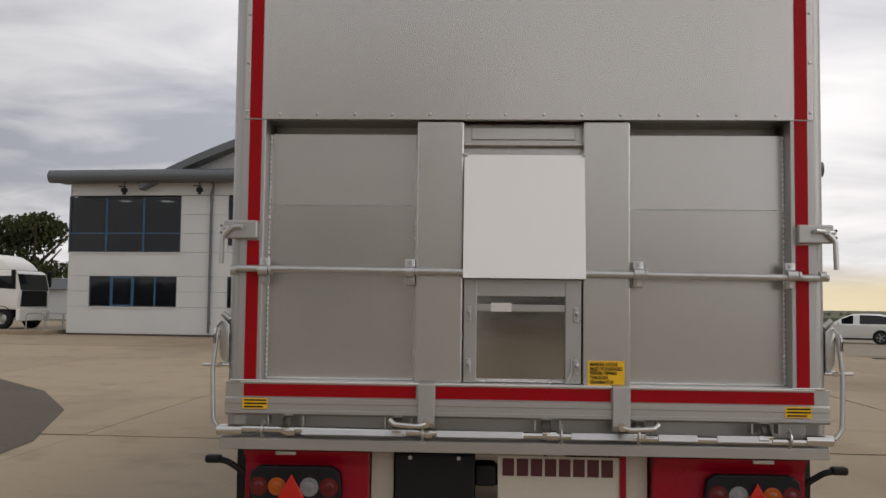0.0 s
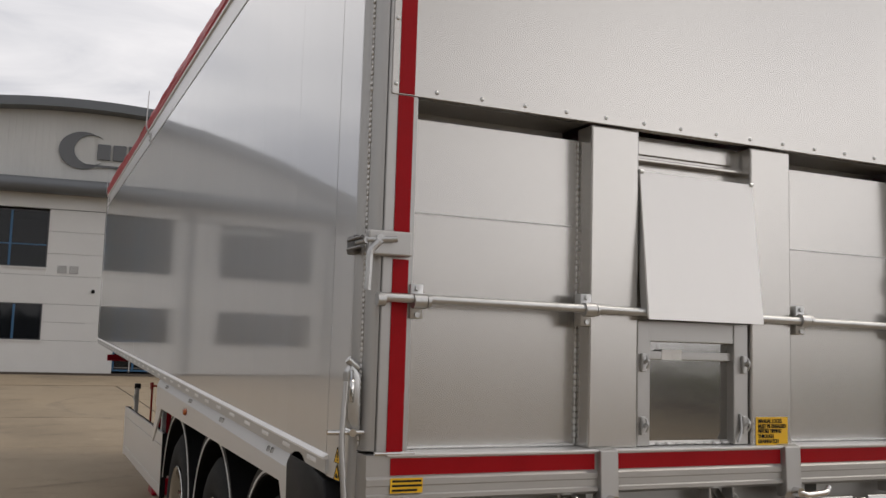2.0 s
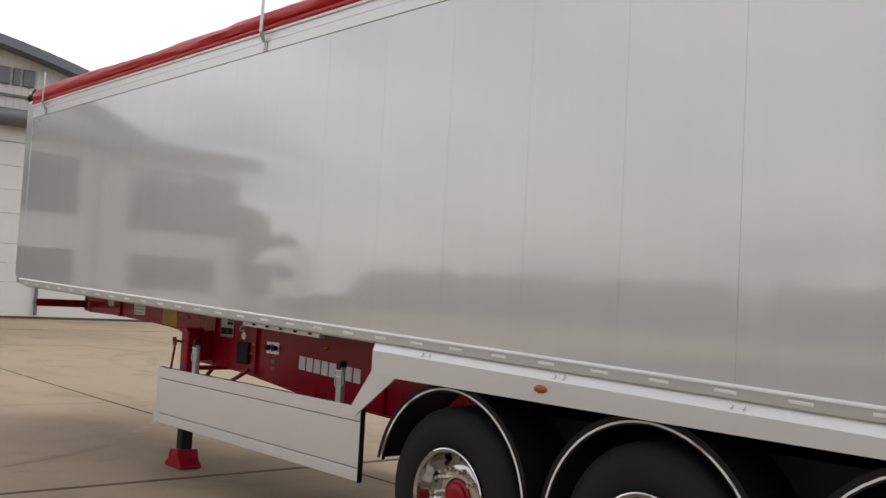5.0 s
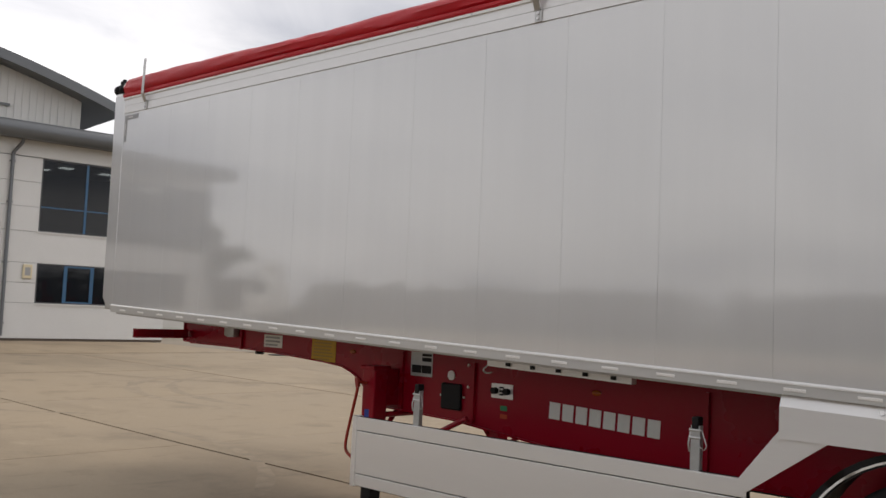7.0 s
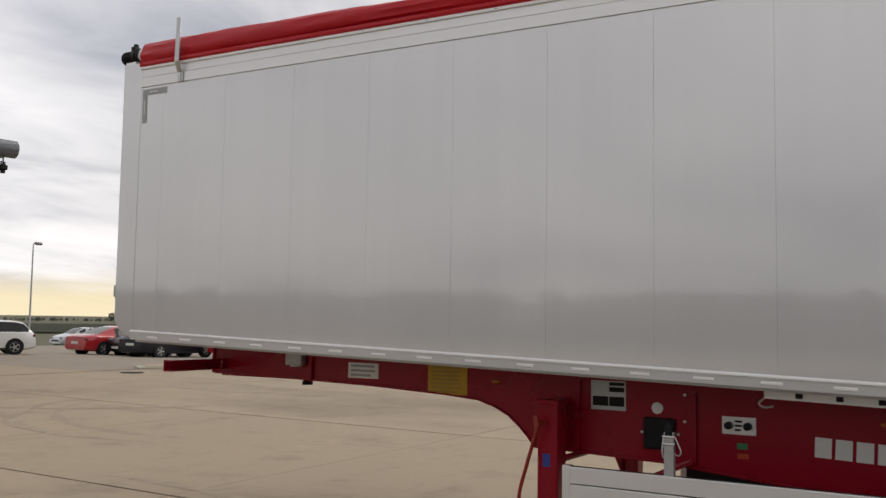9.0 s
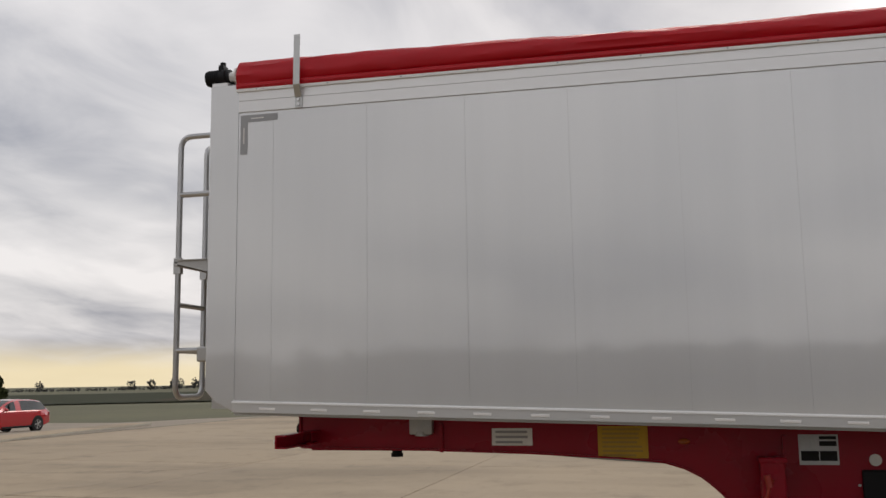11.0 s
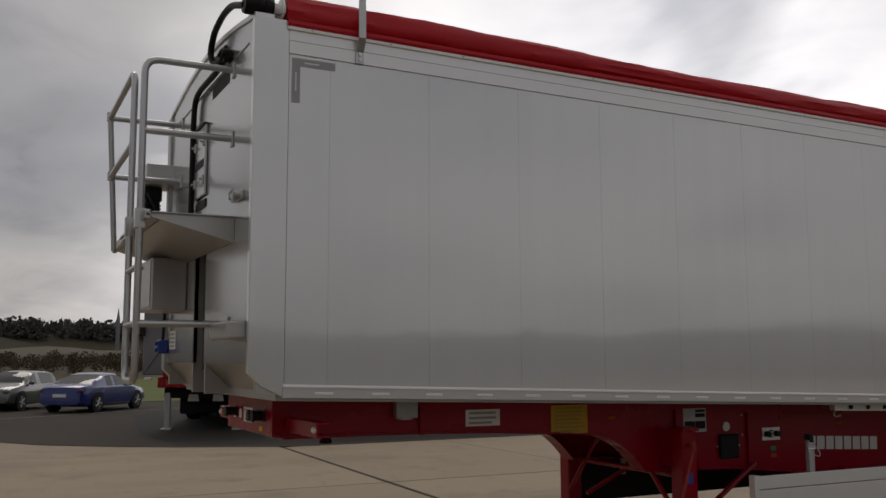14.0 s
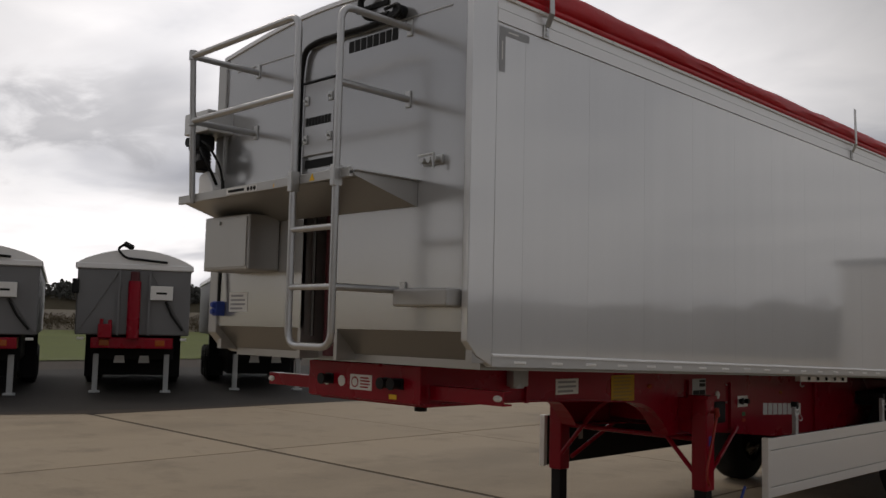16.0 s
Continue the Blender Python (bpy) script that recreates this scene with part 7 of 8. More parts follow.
        part("sill_trim", b, BLACK, c)
    b = bmesh.new()
    box(b, -0.26, 0.26, -L2 * 1.008, -L2 * 0.985, 0.4 * h, 0.48 * h, 0.005)
    part("number_plate", b, DECAL, c)
    b = bmesh.new()
    box(b, -0.26, 0.26, L2 * 0.985, L2 * 1.012, 0.24 * h, 0.31 * h, 0.005)
    part("number_plate", b, DECAL, c)
    b = bmesh.new()
    box(b, -w * 0.5, w * 0.5, L2 * 0.97, L2 * 1.006, 0.33 * h, 0.41 * h, 0.02)
    part("grille", b, BLACK, c)
    if style == "pickup":
        b = bmesh.new()
        box(b, -w * 0.95, w * 0.95, -L2 - 0.1, -L2 + 0.05, 0.4, 0.54, 0.03)
        part("rear_bumper", b, POLISH, c, "chrome rear bumper")
        b = bmesh.new()
        box(b, -0.1, 0.1, -L2 * 1.012, -L2 * 0.99, 0.57 * h, 0.6 * h, 0.01)
        part("tailgate_handle", b, DECAL, c)
    return c


P_RED = car_paint("red_car_paint", (0.42, 0.012, 0.018))
P_BLUE = car_paint("blue_car_paint", (0.008, 0.024, 0.17))
P_GREY = car_paint("grey_car_paint", (0.09, 0.1, 0.088))
P_BLACK = material("black_car_paint", (0.006, 0.0065, 0.011), 0.3, 0.0, vary=0.05, scale=1.0, grain=0.03, bump=0, coat=0.15, spec=0.3)
P_WHITE = car_paint("white_car_paint", (0.7, 0.7, 0.68))
P_SILVER = car_paint("silver_car_paint", (0.42, 0.43, 0.44))


def facing(x, y, hx, hy, z=0.0, k=1.0):
    """A pose at (x, y) whose forward looks along (hx, hy), at size k."""
    return pose(x, y, z, 0, 0, math.degrees(math.atan2(hy, hx)) - 90) @ Matrix.Diagonal((k, k, k, 1))


car("red_pickup", "red double-cab pickup with chrome bumper on asphalt", P_RED, facing(32.4, 13.6, 0.62, -0.78, 0.03, 1.04), 5.2, 1.82, 1.82, "pickup")
car("grey_hatchback", "grey small hatchback parked on asphalt", P_GREY, facing(32.33, 11.46, -0.86, 0.5, 0.02, 1.0), 3.85, 1.73, 1.41)
car("blue_coupe", "bright blue coupe parked on asphalt", P_BLUE, facing(30.13, 8.91, 0.8, -0.6, 0.015, 0.98), 4.6, 1.83, 1.38, "saloon")
car("white_hatchback", "white hatchback parked beside the office", P_WHITE, facing(18.4, 43.6, -0.9, 0.43, dip(19, 43.5), 1.0), 4.1, 1.8, 1.48)
car("red_saloon", "red saloon car parked in the car park", P_RED, facing(25.6, 43.6, 0.99, -0.05, dip(25.6, 43.6), 1.0), 4.7, 1.82, 1.42, "saloon")
car("black_hatchback", "black car parked in the car park", P_BLACK, facing(26.35, 41.65, -0.985, 0.15, dip(26.35, 41.65), 1.0), 4.4, 1.8, 1.6)
car("black_estate", "dark estate car parked in the car park", P_BLACK, facing(25.4, 39.6, 0.99, -0.02, dip(25.4, 39.6), 1.0), 4.7, 1.83, 1.45)
car("red_hatchback", "red hatchback parked by the grass", P_RED, facing(28.92, 37.58, -1, 0.03, dip(28.92, 37.58), 1.0), 4.55, 1.8, 1.44)
car("silver_hatchback", "pale silver hatchback parked far off", P_SILVER, facing(38.9, 63.3, -0.99, 0.1, -0.55, 1.0), 4.0, 1.72, 1.48)


def tractor(m, label, low=False):
    """A white tractor unit; forward is +y."""
    t = thing("tractor_unit", m, label, "truck", "parked tractor units")
    b = bmesh.new()
    if low:
        prism(b, [(1.0, 0.95), (3.2, 0.95), (3.27, 1.9), (3.05, 2.75), (2.8, 2.88), (1.0, 2.88)], "x", -1.22, 1.22, 0.08)
    else:
        prism(b, [(1.0, 1.0), (3.2, 1.0), (3.25, 2.0), (3.05, 3.2), (2.75, 3.55), (1.0, 3.75)], "x", -1.22, 1.22, 0.08)
    part("cab", b, TRUCK_WHITE, t, "white day cab" if low else "white sleeper cab", smooth=True)
    if low:
        b = bmesh.new()
        prism(b, [(0.7, 2.88), (2.75, 2.88), (2.3, 3.3), (1.7, 3.62), (0.7, 3.75)], "x", -1.1, 1.1, 0.12)
        part("air_deflector", b, TRUCK_WHITE, t, "rounded white roof deflector", smooth=True)
    for s in (-1, 1):
        b = bmesh.new()
        prism(b, [(0.25, 1.35), (1.0, 1.2), (1.0, 2.8 if low else 3.6), (0.55, 2.6 if low else 3.3)], "x", s * 1.14, s * 1.24, 0.02)
        part("side_fairing", b, TRUCK_WHITE if low else BLACK, t)
        b = bmesh.new()
        top_w = 2.6 if low else 2.95
        prism(b, [(1.9, 2.0), (3.1, 1.95), (2.95, top_w), (1.95, top_w)], "x", s * 1.215, s * 1.235)
        part("side_window", b, CAR_GLASS, t)
        b = bmesh.new()
        box(b, s * 1.3, s * 1.5, 3.0, 3.15, 2.1, 2.9, 0.04)
        box(b, s * 1.2, s * 1.35, 3.05, 3.1, 2.75, 2.8)
        part("mirror", b, BLACK, t)
        b = bmesh.new()
        box(b, s * 0.75, s * 1.15, 3.2, 3.3, 0.75, 0.98, 0.04)
        part("headlight", b, LENS_CLEAR, t)
        b = bmesh.new()
        box(b, s * 0.75, s * 1.1, -2.3, -2.2, 0.85, 1.0, 0.02)
        part("tail_light", b, LENS_RED, t)
    b = bmesh.new()
    if low:
        prism(b, [(3.245, 1.9), (3.06, 2.68), (3.08, 2.7), (3.285, 1.9)], "x", -1.08, 1.08)
    else:
        prism(b, [(3.235, 2.05), (3.07, 3.1), (3.09, 3.12), (3.27, 2.05)], "x", -1.08, 1.08)
    part("windscreen", b, CAR_GLASS, t)
    b = bmesh.new()
    box(b, -1.0, 1.0, 3.2, 3.27, 1.1, 1.9, 0.03)
    part("grille", b, BLACK, t)
    b = bmesh.new()
    box(b, -1.2, 1.2, 3.1, 3.32, 0.4, 1.0, 0.06)
    part("front_bumper", b, TRUCK_WHITE, t)
    b = bmesh.new()
    box(b, -0.95, 0.95, 0.98, 1.0, 3.5, 3.72)
    for s in (() if low else (-1, 1)):
        prism(b, [(0.3, 3.0), (0.98, 3.62), (0.98, 3.72), (0.3, 3.1)], "x", s * 1.05, s * 1.16)
    part("roof_edge", b, BLACK, t)
    b = bmesh.new()
    for k in range(4):
        box(b, -0.75, 0.75, 0.975, 1.0, 2.1 + 0.2 * k, 2.13 + 0.2 * k)
    box(b, -0.6, -0.3, 0.96, 1.0, 2.85, 2.92)
    box(b, 0.3, 0.6, 0.96, 1.0, 2.85, 2.92)
    part("cab_back_rib", b, SOFFIT, t)
    b = bmesh.new()
    box(b, -0.45, 0.45, -2.3, 1.4, 0.75, 1.02, 0.02)
    box(b, -0.55, 0.55, -1.5, -0.4, 1.02, 1.15, 0.05)
    box(b, -0.8, 0.8, 0.1, 0.95, 1.0, 1.75, 0.05)
    box(b, -1.15, 1.15, -0.2, 1.2, 0.45, 0.95, 0.05)
    box(b, -1.2, 1.2, -2.35, -2.25, 0.6, 1.05, 0.02)
    part("chassis", b, BLACK, t)
    for y, w in ((2.35, 0.3), (-1.2, 0.55)):
        for s in (-1, 1):
            b = bmesh.new()
            lathe(b, [(0.0, 0.28), (0.0, 0.45), (-0.04, 0.5), (-w + 0.04, 0.5), (-w, 0.45)], 28, m=pose(s * 1.22, y, 0.5, 0, 0, 0 if s > 0 else 180))
            wl = part("wheel", b, RUBBER, t, smooth=True)
            b = bmesh.new()
            lathe(b, [(-0.12, 0.0), (-0.1, 0.12), (-0.14, 0.2), (-0.02, 0.27), (0.004, 0.285)], 24, m=pose(s * 1.22, y, 0.5, 0, 0, 0 if s > 0 else 180))
            part("rim", b, ZINC, wl, smooth=True)
            b = bmesh.new()
            for k in range(9):
                a0, a1 = radians(20 * k), radians(20 * (k + 1))
                prism(b, [(y + 0.55 * math.cos(a0), 0.55 + 0.55 * math.sin(a0)), (y + 0.58 * math.cos(a0), 0.55 + 0.58 * math.sin(a0)), (y + 0.58 * math.cos(a1), 0.55 + 0.58 * math.sin(a1)),
                          (y + 0.55 * math.cos(a1), 0.55 + 0.55 * math.sin(a1))], "x", s * 0.65, s * 1.24)
            part("mudguard", b, BLACK, t)
    return t


tr = tractor(facing(44.6, 25.3, 0.86, 0.5, 0.014, 1.1), "white tractor unit seen from behind on grass")
copy_thing(tr, facing(48.2, 21.9, 0.86, 0.5, 0.014, 1.1))
tractor(facing(-25.9, 42.2, 0.985, -0.17, 0.3), "white day-cab truck with a rounded roof deflector", True)
# white shed behind the truck and two cycle hoops
shed = thing("storage_shed", pose(-36.5, 66.0, 0.3), "long white shed with a grey roof", "shed")
b = bmesh.new()
box(b, -6, 8, 0, 6, 0, 2.3)
part("wall", b, CLAD, shed)
b = bmesh.new()
prism(b, [(-0.4, 2.3), (6.4, 2.3), (6.0, 3.3), (0.3, 3.1)], "x", -6.2, 8.2)
part("roof", b, ROOF_GREY, shed)
hoop = None
for x, y in ((-22.1, 40.6), (-21.6, 41.6), (-21.2, 42.6)):
    b = bmesh.new()
    pipe(b, [(-0.4, 0, 0), (-0.4, 0, 0.78), (0.4, 0, 0.78), (0.4, 0, 0)], 0.028, 8, 0.15)
    o = tagged(part("cycle_hoop", b, GALV, None, smooth=True), "galvanised cycle hoop on the pavement", "cycle stand", "cycle hoops")
    o.matrix_basis = pose(x, y, 0.3, 0, 0, 20)


def tipper(m):
    """A parked grey tipping trailer seen from its front; forward is +y."""
    t = thing("tipping_trailer", m, "grey tipping trailer with red ram parked on white legs", "trailer", "parked tipping trailers")
    b = bmesh.new()
    box(b, -1.25, 1.25, -9.5, 0.0, 1.42, 3.05, 0.03)
    body = part("body", b, GREY_BODY, t, "dull grey aluminium body")
    b = bmesh.new()
    box(b, -1.3, 1.3, -9.5, 0.06, 3.0, 3.14, 0.02)
    part("top_rail", b, RAIL_AL, t)
    b = bmesh.new()
    n = 14
    pts = [(-1.28, 3.14), (1.28, 3.14)] + [(1.28 - 2.56 * k / n, 3.14 + 0.36 * math.sin(math.pi * k / n) ** 0.8) for k in range(1, n)]
    prism(b, pts, "y", -9.4, 0.02)
    part("arched_cover", b, RAIL_AL, t)
    for s in (-1, 1):
        b = bmesh.new()
        prism(b, [(s * 1.24, 1.5), (s * 1.18, 1.5), (s * 0.35, 2.95), (s * 0.42, 2.95)], "y", 0.0, 0.05)
        part("diagonal_rib", b, GREY_BODY, t)
        b = bmesh.new()
        box(b, s * 0.31, s * 0.36, 0.0, 0.12, 1.42, 3.0)
        part("ram_channel", b, GREY_BODY, t)
        b = bmesh.new()
        box(b, s * 0.5, s * 0.72, -0.1, 0.06, 1.16, 1.31, 0.02)
        part("marker_lamp", b, AMBER, t)
        b = bmesh.new()
        box(b, s * 0.73, s * 0.85, -0.62, -0.5, 0.05, 0.95, 0.01)
        box(b, s * 0.67, s * 0.91, -0.7, -0.42, 0.0, 0.06, 0.02)
        part("landing_leg", b, GALV, t, "pale grey landing leg")
        b = bmesh.new()
        box(b, s * 1.05, s * 1.2, -0.05, 0.03, 1.3, 1.36, 0.01)
        part("white_marker", b, DECAL, t)
        b = bmesh.new()
        box(b, s * 0.8, s * 1.22, -4.2, -4.15, 0.2, 1.4, 0.01)
        part("mudflap", b, BLACK, t)
        for y in (-5.1, -6.4, -7.7):
            b = bmesh.new()
            lathe(b, [(0.0, 0.28), (0.0, 0.45), (-0.05, 0.52), (-0.33, 0.52), (-0.38, 0.45)], 24, m=pose(s * 1.22, y, 0.52, 0, 0, 0 if s > 0 else 180))
            part("wheel", b, RUBBER, t, smooth=True)
    b = bmesh.new()
    rod(b, (0, 0.14, 1.35), (0, 0.14, 2.72), 0.14, 20)
    ram = part("ram", b, RED, t, "red hydraulic ram", smooth=True)
    b = bmesh.new()
    rod(b, (0, 0.14, 2.72), (0, 0.14, 2.95), 0.1, 16)
    part("ram_head", b, RED_DARK, ram)
    b = bmesh.new()
    box(b, 0.45, 0.75, 0.0, 0.25, 1.35, 1.68, 0.02)
    rod(b, (0.5, 0.1, 1.68), (0.5, 0.1, 1.78), 0.04, 8)
    rod(b, (0.68, 0.1, 1.68), (0.68, 0.1, 1.8), 0.04, 8)
    part("valve_block", b, RED, t)
    b = bmesh.new()
    box(b, -0.9, 0.9, -1.2, 0.05, 1.1, 1.36, 0.02)
    part("coupling_beam", b, RED, t)
    b = bmesh.new()
    box(b, -0.95, 0.95, -9.0, -0.9, 0.8, 1.42, 0.02)
    # lower box added to block light and darken the space beneath
    box(b, -0.85, 0.85, -9.0, -2.2, 0.35, 0.82, 0.02)
    part("chassis", b, INK, t)
    for x in (-0.28, 0.28):
        b = bmesh.new()
        prism(b, [(x - 0.13, 0.72), (x + 0.13, 0.72), (x + 0.1, 0.9), (x - 0.1, 0.9)], "y", -0.9, -0.88)
        part("number_bar", b, DECAL, t)
    b = bmesh.new()
    box(b, -0.85, -0.35, 0.05, 0.16, 2.28, 2.62, 0.01)
    part("white_box", b, DECAL, t)
    b = bmesh.new()
    box(b, -0.72, -0.48, 0.161, 0.163, 2.42, 2.47)
    part("print", b, INK, t)
    b = bmesh.new()
    pipe(b, [(0.25, 0.05, 3.62), (0.42, 0.1, 3.5), (0.25, 0.12, 3.28), (-0.7, 0.1, 3.2)], 0.03, 8, 0.15)
    rod(b, (0.1, -0.1, 3.55), (0.25, 0.05, 3.62), 0.07, 10)
    part("cable", b, INK, t)
    b = bmesh.new()
    pipe(b, [(-0.7, 0.08, 2.25), (-0.85, 0.08, 1.9), (-1.1, 0.08, 1.55)], 0.03, 6, 0.1)
    part("cable", b, INK, t)
    b = bmesh.new()
    box(b, 1.2, 1.35, 0.0, 0.12, 2.4, 2.75, 0.03)
    part("connector", b, BLACK, t)
    return t


tp = tipper(facing(17.1, 4.17, -0.885, 0.465, 0.006, 1.03) @ Matrix.Diagonal((1.05, 1.0, 1.0, 1)))
copy_thing(tp, facing(17.8, 7.8, -0.92, 0.39, 0.008) @ Matrix.Diagonal((1.06, 1.06, 0.98, 1)))
copy_thing(tp, facing(16.3, 0.6, -0.885, 0.465, 0.006))


# ---- lamp posts, trees, hedges and hills ----
def lamp_post(x, y, h, arm):
    b = bmesh.new()
    rod(b, (0, 0, 0), (0, 0, h), 0.09, 10, 0.05)
    t = tagged(part("street_lamp", b, GALV, None, smooth=True), "slim grey street lamp with one arm", "street lamp", "street lamps")
    t.matrix_basis = pose(x, y, -0.05)
    b = bmesh.new()
    rod(b, (0, 0, h - 0.1), (arm[0], arm[1], h + 0.05), 0.035, 8)
    a = part("arm", b, GALV, t)
    b = bmesh.new()
    d = Vector((arm[0], arm[1], 0)).normalized()
    rod(b, Vector((arm[0], arm[1], h + 0.05)), Vector((arm[0], arm[1], h + 0.05)) + d * 0.7, 0.12, 8)
    part("lantern", b, SOFFIT, t)


lamp_post(40.5, 71.5, 7.5, (0.2, 0.05))
lamp_post(61.6, 66.0, 8.4, (-0.9, 0.6))
lamp_post(90.0, 36.4, 8.5, (-0.8, 1.2))
lamp_post(91.7, 21.0, 8.5, (-0.8, 1.2))
lamp_post(40.3, 27.4, 7.6, (-0.6, 1.0))


def leaf_cloud(b, c, sx, sy, sz, n, size, rnd):
    """Leaf-clump quads scattered through an uneven crown."""
    for _ in range(n):
        while True:
            p = Vector((rnd.uniform(-1, 1), rnd.uniform(-1, 1), rnd.uniform(-1, 1)))
            if p.length <= 1 and p.length > 0.35 * rnd.random():
                break
        q = Vector((p.x * sx, p.y * sy, p.z * sz)) + Vector(c)
        s = size * rnd.uniform(0.6, 1.4)
        r = Euler((rnd.uniform(0, 6.3), rnd.uniform(0, 6.3), rnd.uniform(0, 6.3))).to_matrix()
        v = [b.verts.new(q + r @ Vector(k)) for k in ((-s, -s * 0.7, 0), (s * 0.9, -s, 0.2 * s), (s, s * 0.8, 0), (-s * 0.7, s, -0.2 * s))]
        b.faces.new(v)


def tree(x, y, h, w, seed, label="dark leafy tree standing behind the office", group="trees"):
    rnd = random.Random(seed)
    t = thing("tree", pose(x, y, -0.05), label, "tree", group)
    b = bmesh.new()
    rod(b, (0, 0, 0), (0, 0, h * 0.55), 0.05 * w + 0.1, 10, 0.05 * w)
    for k in range(7):
        a = 6.283 * k / 7 + rnd.random()
        rod(b, (0, 0, h * rnd.uniform(0.25, 0.5)), (math.cos(a) * w * 0.5, math.sin(a) * w * 0.5, h * rnd.uniform(0.5, 0.85)), 0.03 * w, 6, 0.01 * w)
    part("trunk", b, BARK, t)
    b = bmesh.new()
    for k in range(13):
        a, rr = rnd.uniform(0, 6.283), w * rnd.uniform(0.0, 0.62)
        leaf_cloud(b, (math.cos(a) * rr, math.sin(a) * rr, h * rnd.uniform(0.38, 0.86)), w * rnd.uniform(0.25, 0.42), w * rnd.uniform(0.25, 0.42), h * rnd.uniform(0.1, 0.17), 620, 0.11, rnd)
    part("crown", b, LEAF, t)


tree(-38.6, 73.4, 9.6, 5.8, 1)
tree(-46.0, 74.0, 8.0, 4.5, 2)
tree(58.0, 62.0, 3.0, 1.7, 3, "round dark shrub by the field")
tree(58.5, 35.0, 4.2, 2.6, 4, "dark bushy tree on the grass verge")


def wood(name, label, pts, h0, h1, depth, n, per, size, seed, mat):
    """A far belt of trees or hedge along a line, too many to count."""
    rnd = random.Random(seed)
    b = bmesh.new()
    for _ in range(n):
        i = rnd.randrange(len(pts) - 1)
        a, c, f = pts[i], pts[i + 1], rnd.random()
        x, y = a[0] + (c[0] - a[0]) * f + rnd.uniform(-depth, depth), a[1] + (c[1] - a[1]) * f + rnd.uniform(-depth, depth)
        z = a[2] + (c[2] - a[2]) * f
        h = rnd.uniform(h0, h1)
        leaf_cloud(b, (x, y, z + h * 0.45), h * rnd.uniform(0.35, 0.6), h * rnd.uniform(0.35, 0.6), h * 0.55, per, size * h, rnd)
    return tagged(part(name, b, mat), label, "trees", kind="stuff")


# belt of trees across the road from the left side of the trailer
wood("tree_belt", "dark belt of trees beyond the yard", [(20, -75, 0), (-40, -72, 0), (-90, -60, 0), (-88, 0, 0), (-84, 40, 0), (-70, 95, 0)], 4.2, 5.4, 3, 640, 90, 0.05, 11, LEAF_HAZY)
# wooded hill and rough bank towards positive x
HILL = [(330, 130, 2), (330, 80, 8), (335, 50, 11.5), (340, 15, 8), (340, -30, 7), (320, -100, 7), (270, -190, 7)]
wood("wooded_hill", "distant wooded hill", HILL, 5, 9, 14, 620, 190, 0.05, 12, LEAF_HAZY)
bm = bmesh.new()
prev = None
for x, y, z in HILL:
    pair = [bm.verts.new((x + 4, y, z + 4.5)), bm.verts.new((x - (220 if 0 < y < 100 else 60), y, -0.4))]
    if prev:
        bm.faces.new((prev[0], prev[1], pair[1], pair[0]))
    prev = pair
tagged(part("hillside", bm, material("dark_brown_hillside", (0.05, 0.04, 0.024), 0.95, 0.0, vary=0.4, scale=0.02, grain=0.3, grain_scale=0.4, bump=0, tint=(0.034, 0.03, 0.018), spec=0.1), smooth=True), "dim hillside under the distant trees", "hill", kind="structure")
wood("far_hedge", "long distant hedge line with a few trees", [(20, 330, 0), (180, 280, 0), (280, 190, 0.5), (340, 100, 2)], 0.5, 1.1, 5, 900, 40, 0.1, 13, LEAF_HAZY)
wood("hedge_trees", "a few distant trees in the hedge line", [(150, 262, 0.6), (262, 175, 0.8), (320, 120, 1.5)], 2.2, 3.6, 9, 13, 120, 0.07, 19, LEAF_HAZY)
wood("rough_scrub", "brown scrub on the bank beyond the lorry park", [(62, 12, 1.0), (66, 0, 1.2), (62, -30, 1.2), (58, -70, 1.2)], 0.6, 1.4, 9, 620, 190, 0.035, 14, BROWN)
wood("dark_hedge", "dark overgrown hedge beyond the lorry park", [(64, 21.5, 0.3), (64, 18.5, 0.4)], 2.4, 3.5, 0.9, 13, 420, 0.035, 16, LEAF)
bm = bmesh.new()
prev = None
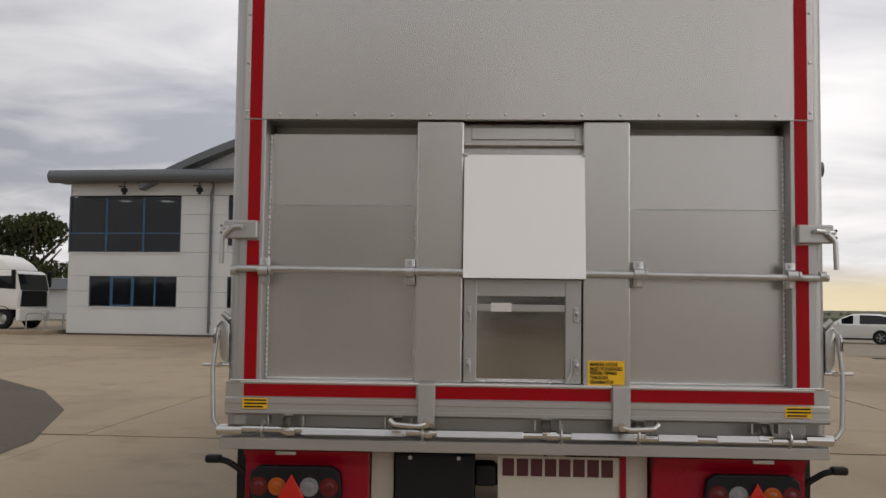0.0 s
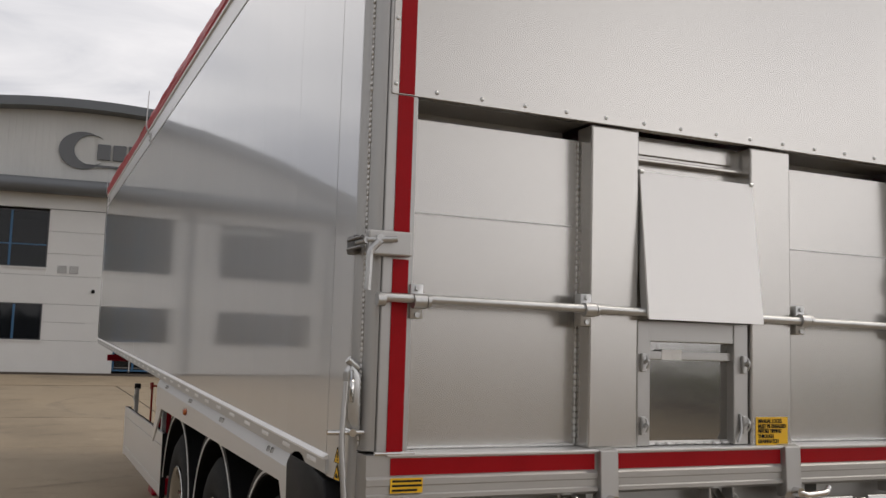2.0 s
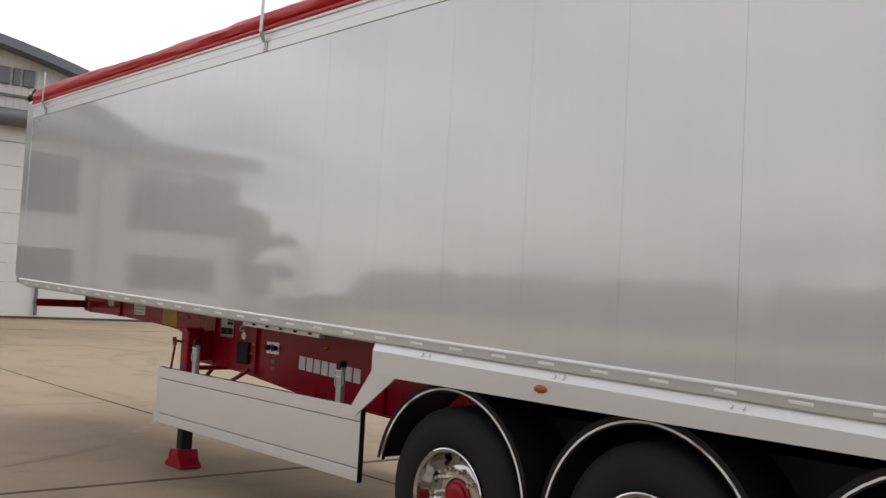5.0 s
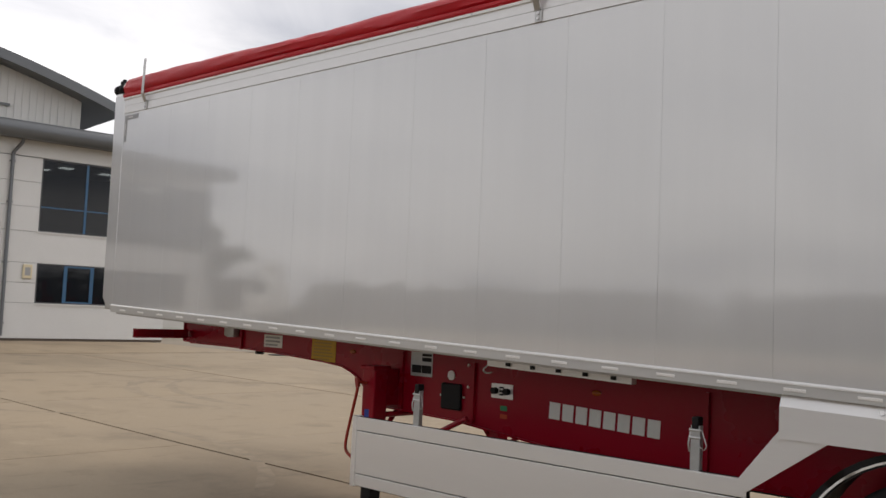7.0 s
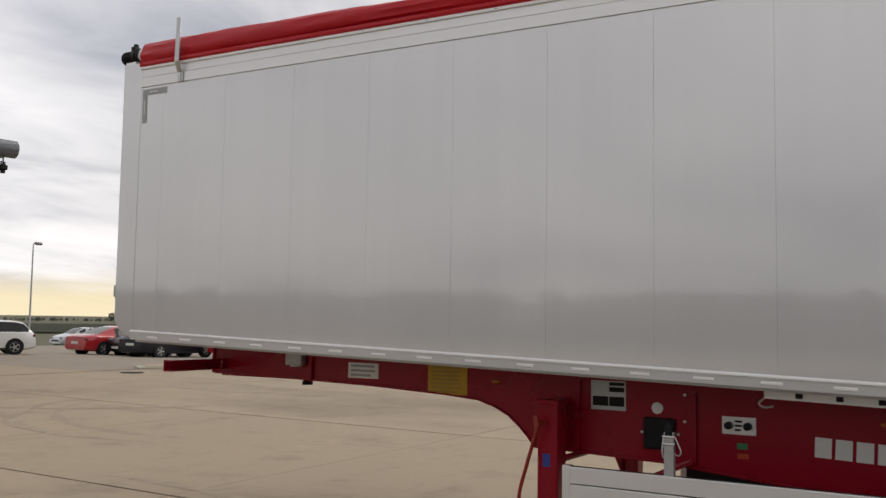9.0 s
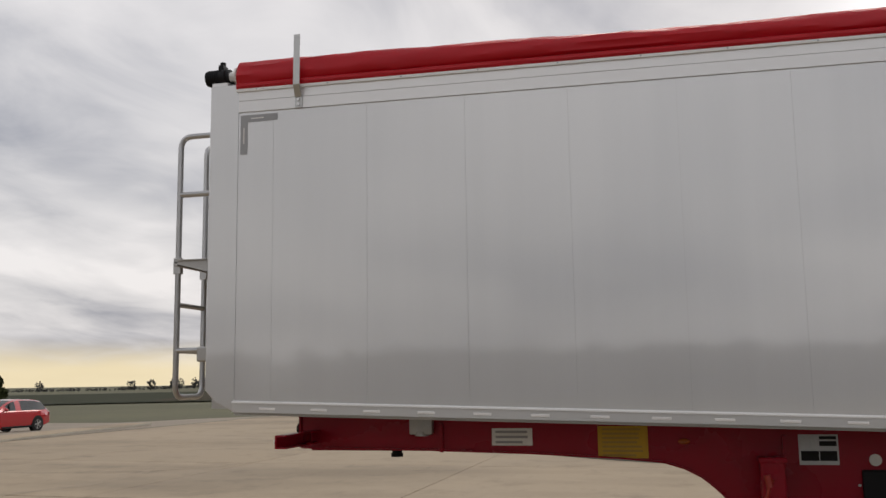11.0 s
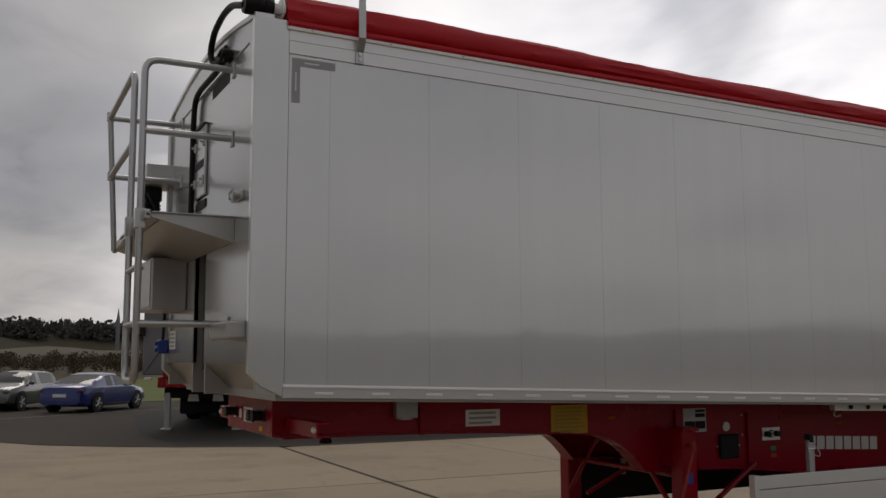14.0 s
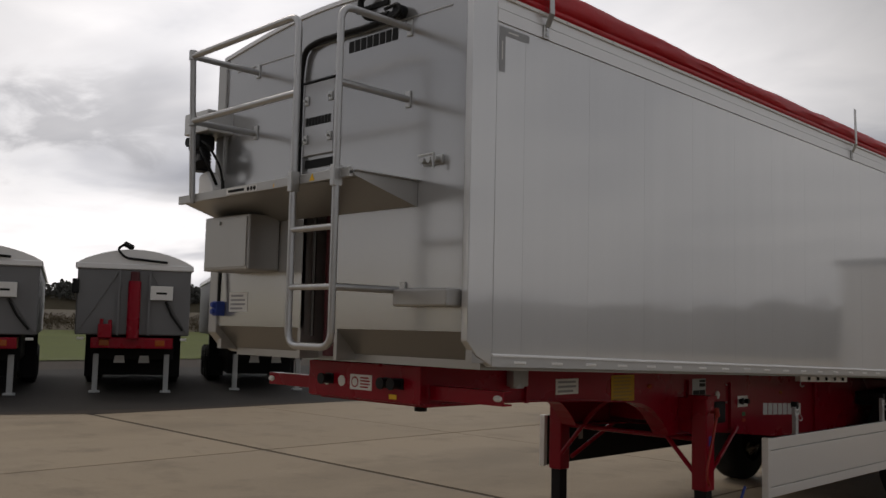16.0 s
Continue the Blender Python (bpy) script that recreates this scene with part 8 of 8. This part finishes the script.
for k in range(41):
    y = 22 - 110 * k / 40
    row = []
    grow = min(max((22 - y) / 9, 0.0), 1.0)
    for j, (dx, z) in enumerate(((0, 0.0), (5, 0.8), (14, 1.6), (32, 2.5), (60, 3.0), (240, 4.5))):
        row.append(bm.verts.new((48 + dx, y, grow * z * (1 + 0.25 * noise.noise(Vector((dx * 0.1, y * 0.09, 0)))) - 0.06)))
    if prev:
        for j in range(5):
            bm.faces.new((prev[j], prev[j + 1], row[j + 1], row[j]))
    prev = row
tagged(part("rough_bank", bm, BROWN, smooth=True), "brown rough grass bank beyond the lorry park", "bank", kind="structure")
# two heaps by the lorry park
def heap(name, label, x, y, sx, sz, seed, mat):
    b = bmesh.new()
    tmp = bmesh.new()
    bmesh.ops.create_icosphere(tmp, subdivisions=5, radius=1)
    for v in tmp.verts:
        q = v.co + Vector((seed, 0, 0))
        r = 1 + 0.22 * noise.noise(q * 1.7) + 0.05 * noise.noise(q * 5) + 0.025 * noise.noise(q * 14)
        v.co = Vector((v.co.x * sx * r, v.co.y * sx * r, max(-0.1, v.co.z) * sz * r))
    merge(b, tmp, Matrix.Translation((x, y, -0.05)))
    tagged(part(name, b, mat, smooth=True), label, "earth heap")


SPOIL = material("weathered_spoil", (0.12, 0.105, 0.08), 0.95, 0.0, vary=0.35, scale=0.8, grain=0.3, grain_scale=8, bump=0.7, bump_scale=25, tint=(0.075, 0.075, 0.045))
heap("earth_mound", "grey-brown mound of spoil by the lorry park", 38.4, 18.6, 1.4, 1.75, 0, SPOIL)
heap("earth_mound", "low brown mound of earth by the lorry park", 39.5, 17.0, 1.6, 1.1, 4, SPOIL)
# mast and church spire on the hill
bm = bmesh.new()
rod(bm, (300, 36.5, 6), (300, 36.5, 18.0), 0.5, 4, 0.38)
rod(bm, (300, 36.5, 18.0), (300, 36.5, 21.0), 0.22, 6, 0.15)
rod(bm, (300, 35.2, 18.6), (300, 37.8, 18.6), 0.3, 4)
rod(bm, (300, 35.4, 18.2), (300, 35.4, 20.6), 0.22, 4)
rod(bm, (300, 37.6, 18.2), (300, 37.6, 19.6), 0.3, 4)
tagged(part("mast_tower", bm, SOFFIT), "distant grey mast tower on the wooded hill", "tower")
bm = bmesh.new()
rod(bm, (291, -26.0, 2), (291, -26.0, 13.5), 0.6, 4)
rod(bm, (291, -26.0, 13.5), (291, -26.0, 17.4), 0.6, 6, 0.08)
tagged(part("church_spire", bm, SOFFIT), "distant grey church spire above the trees", "church")
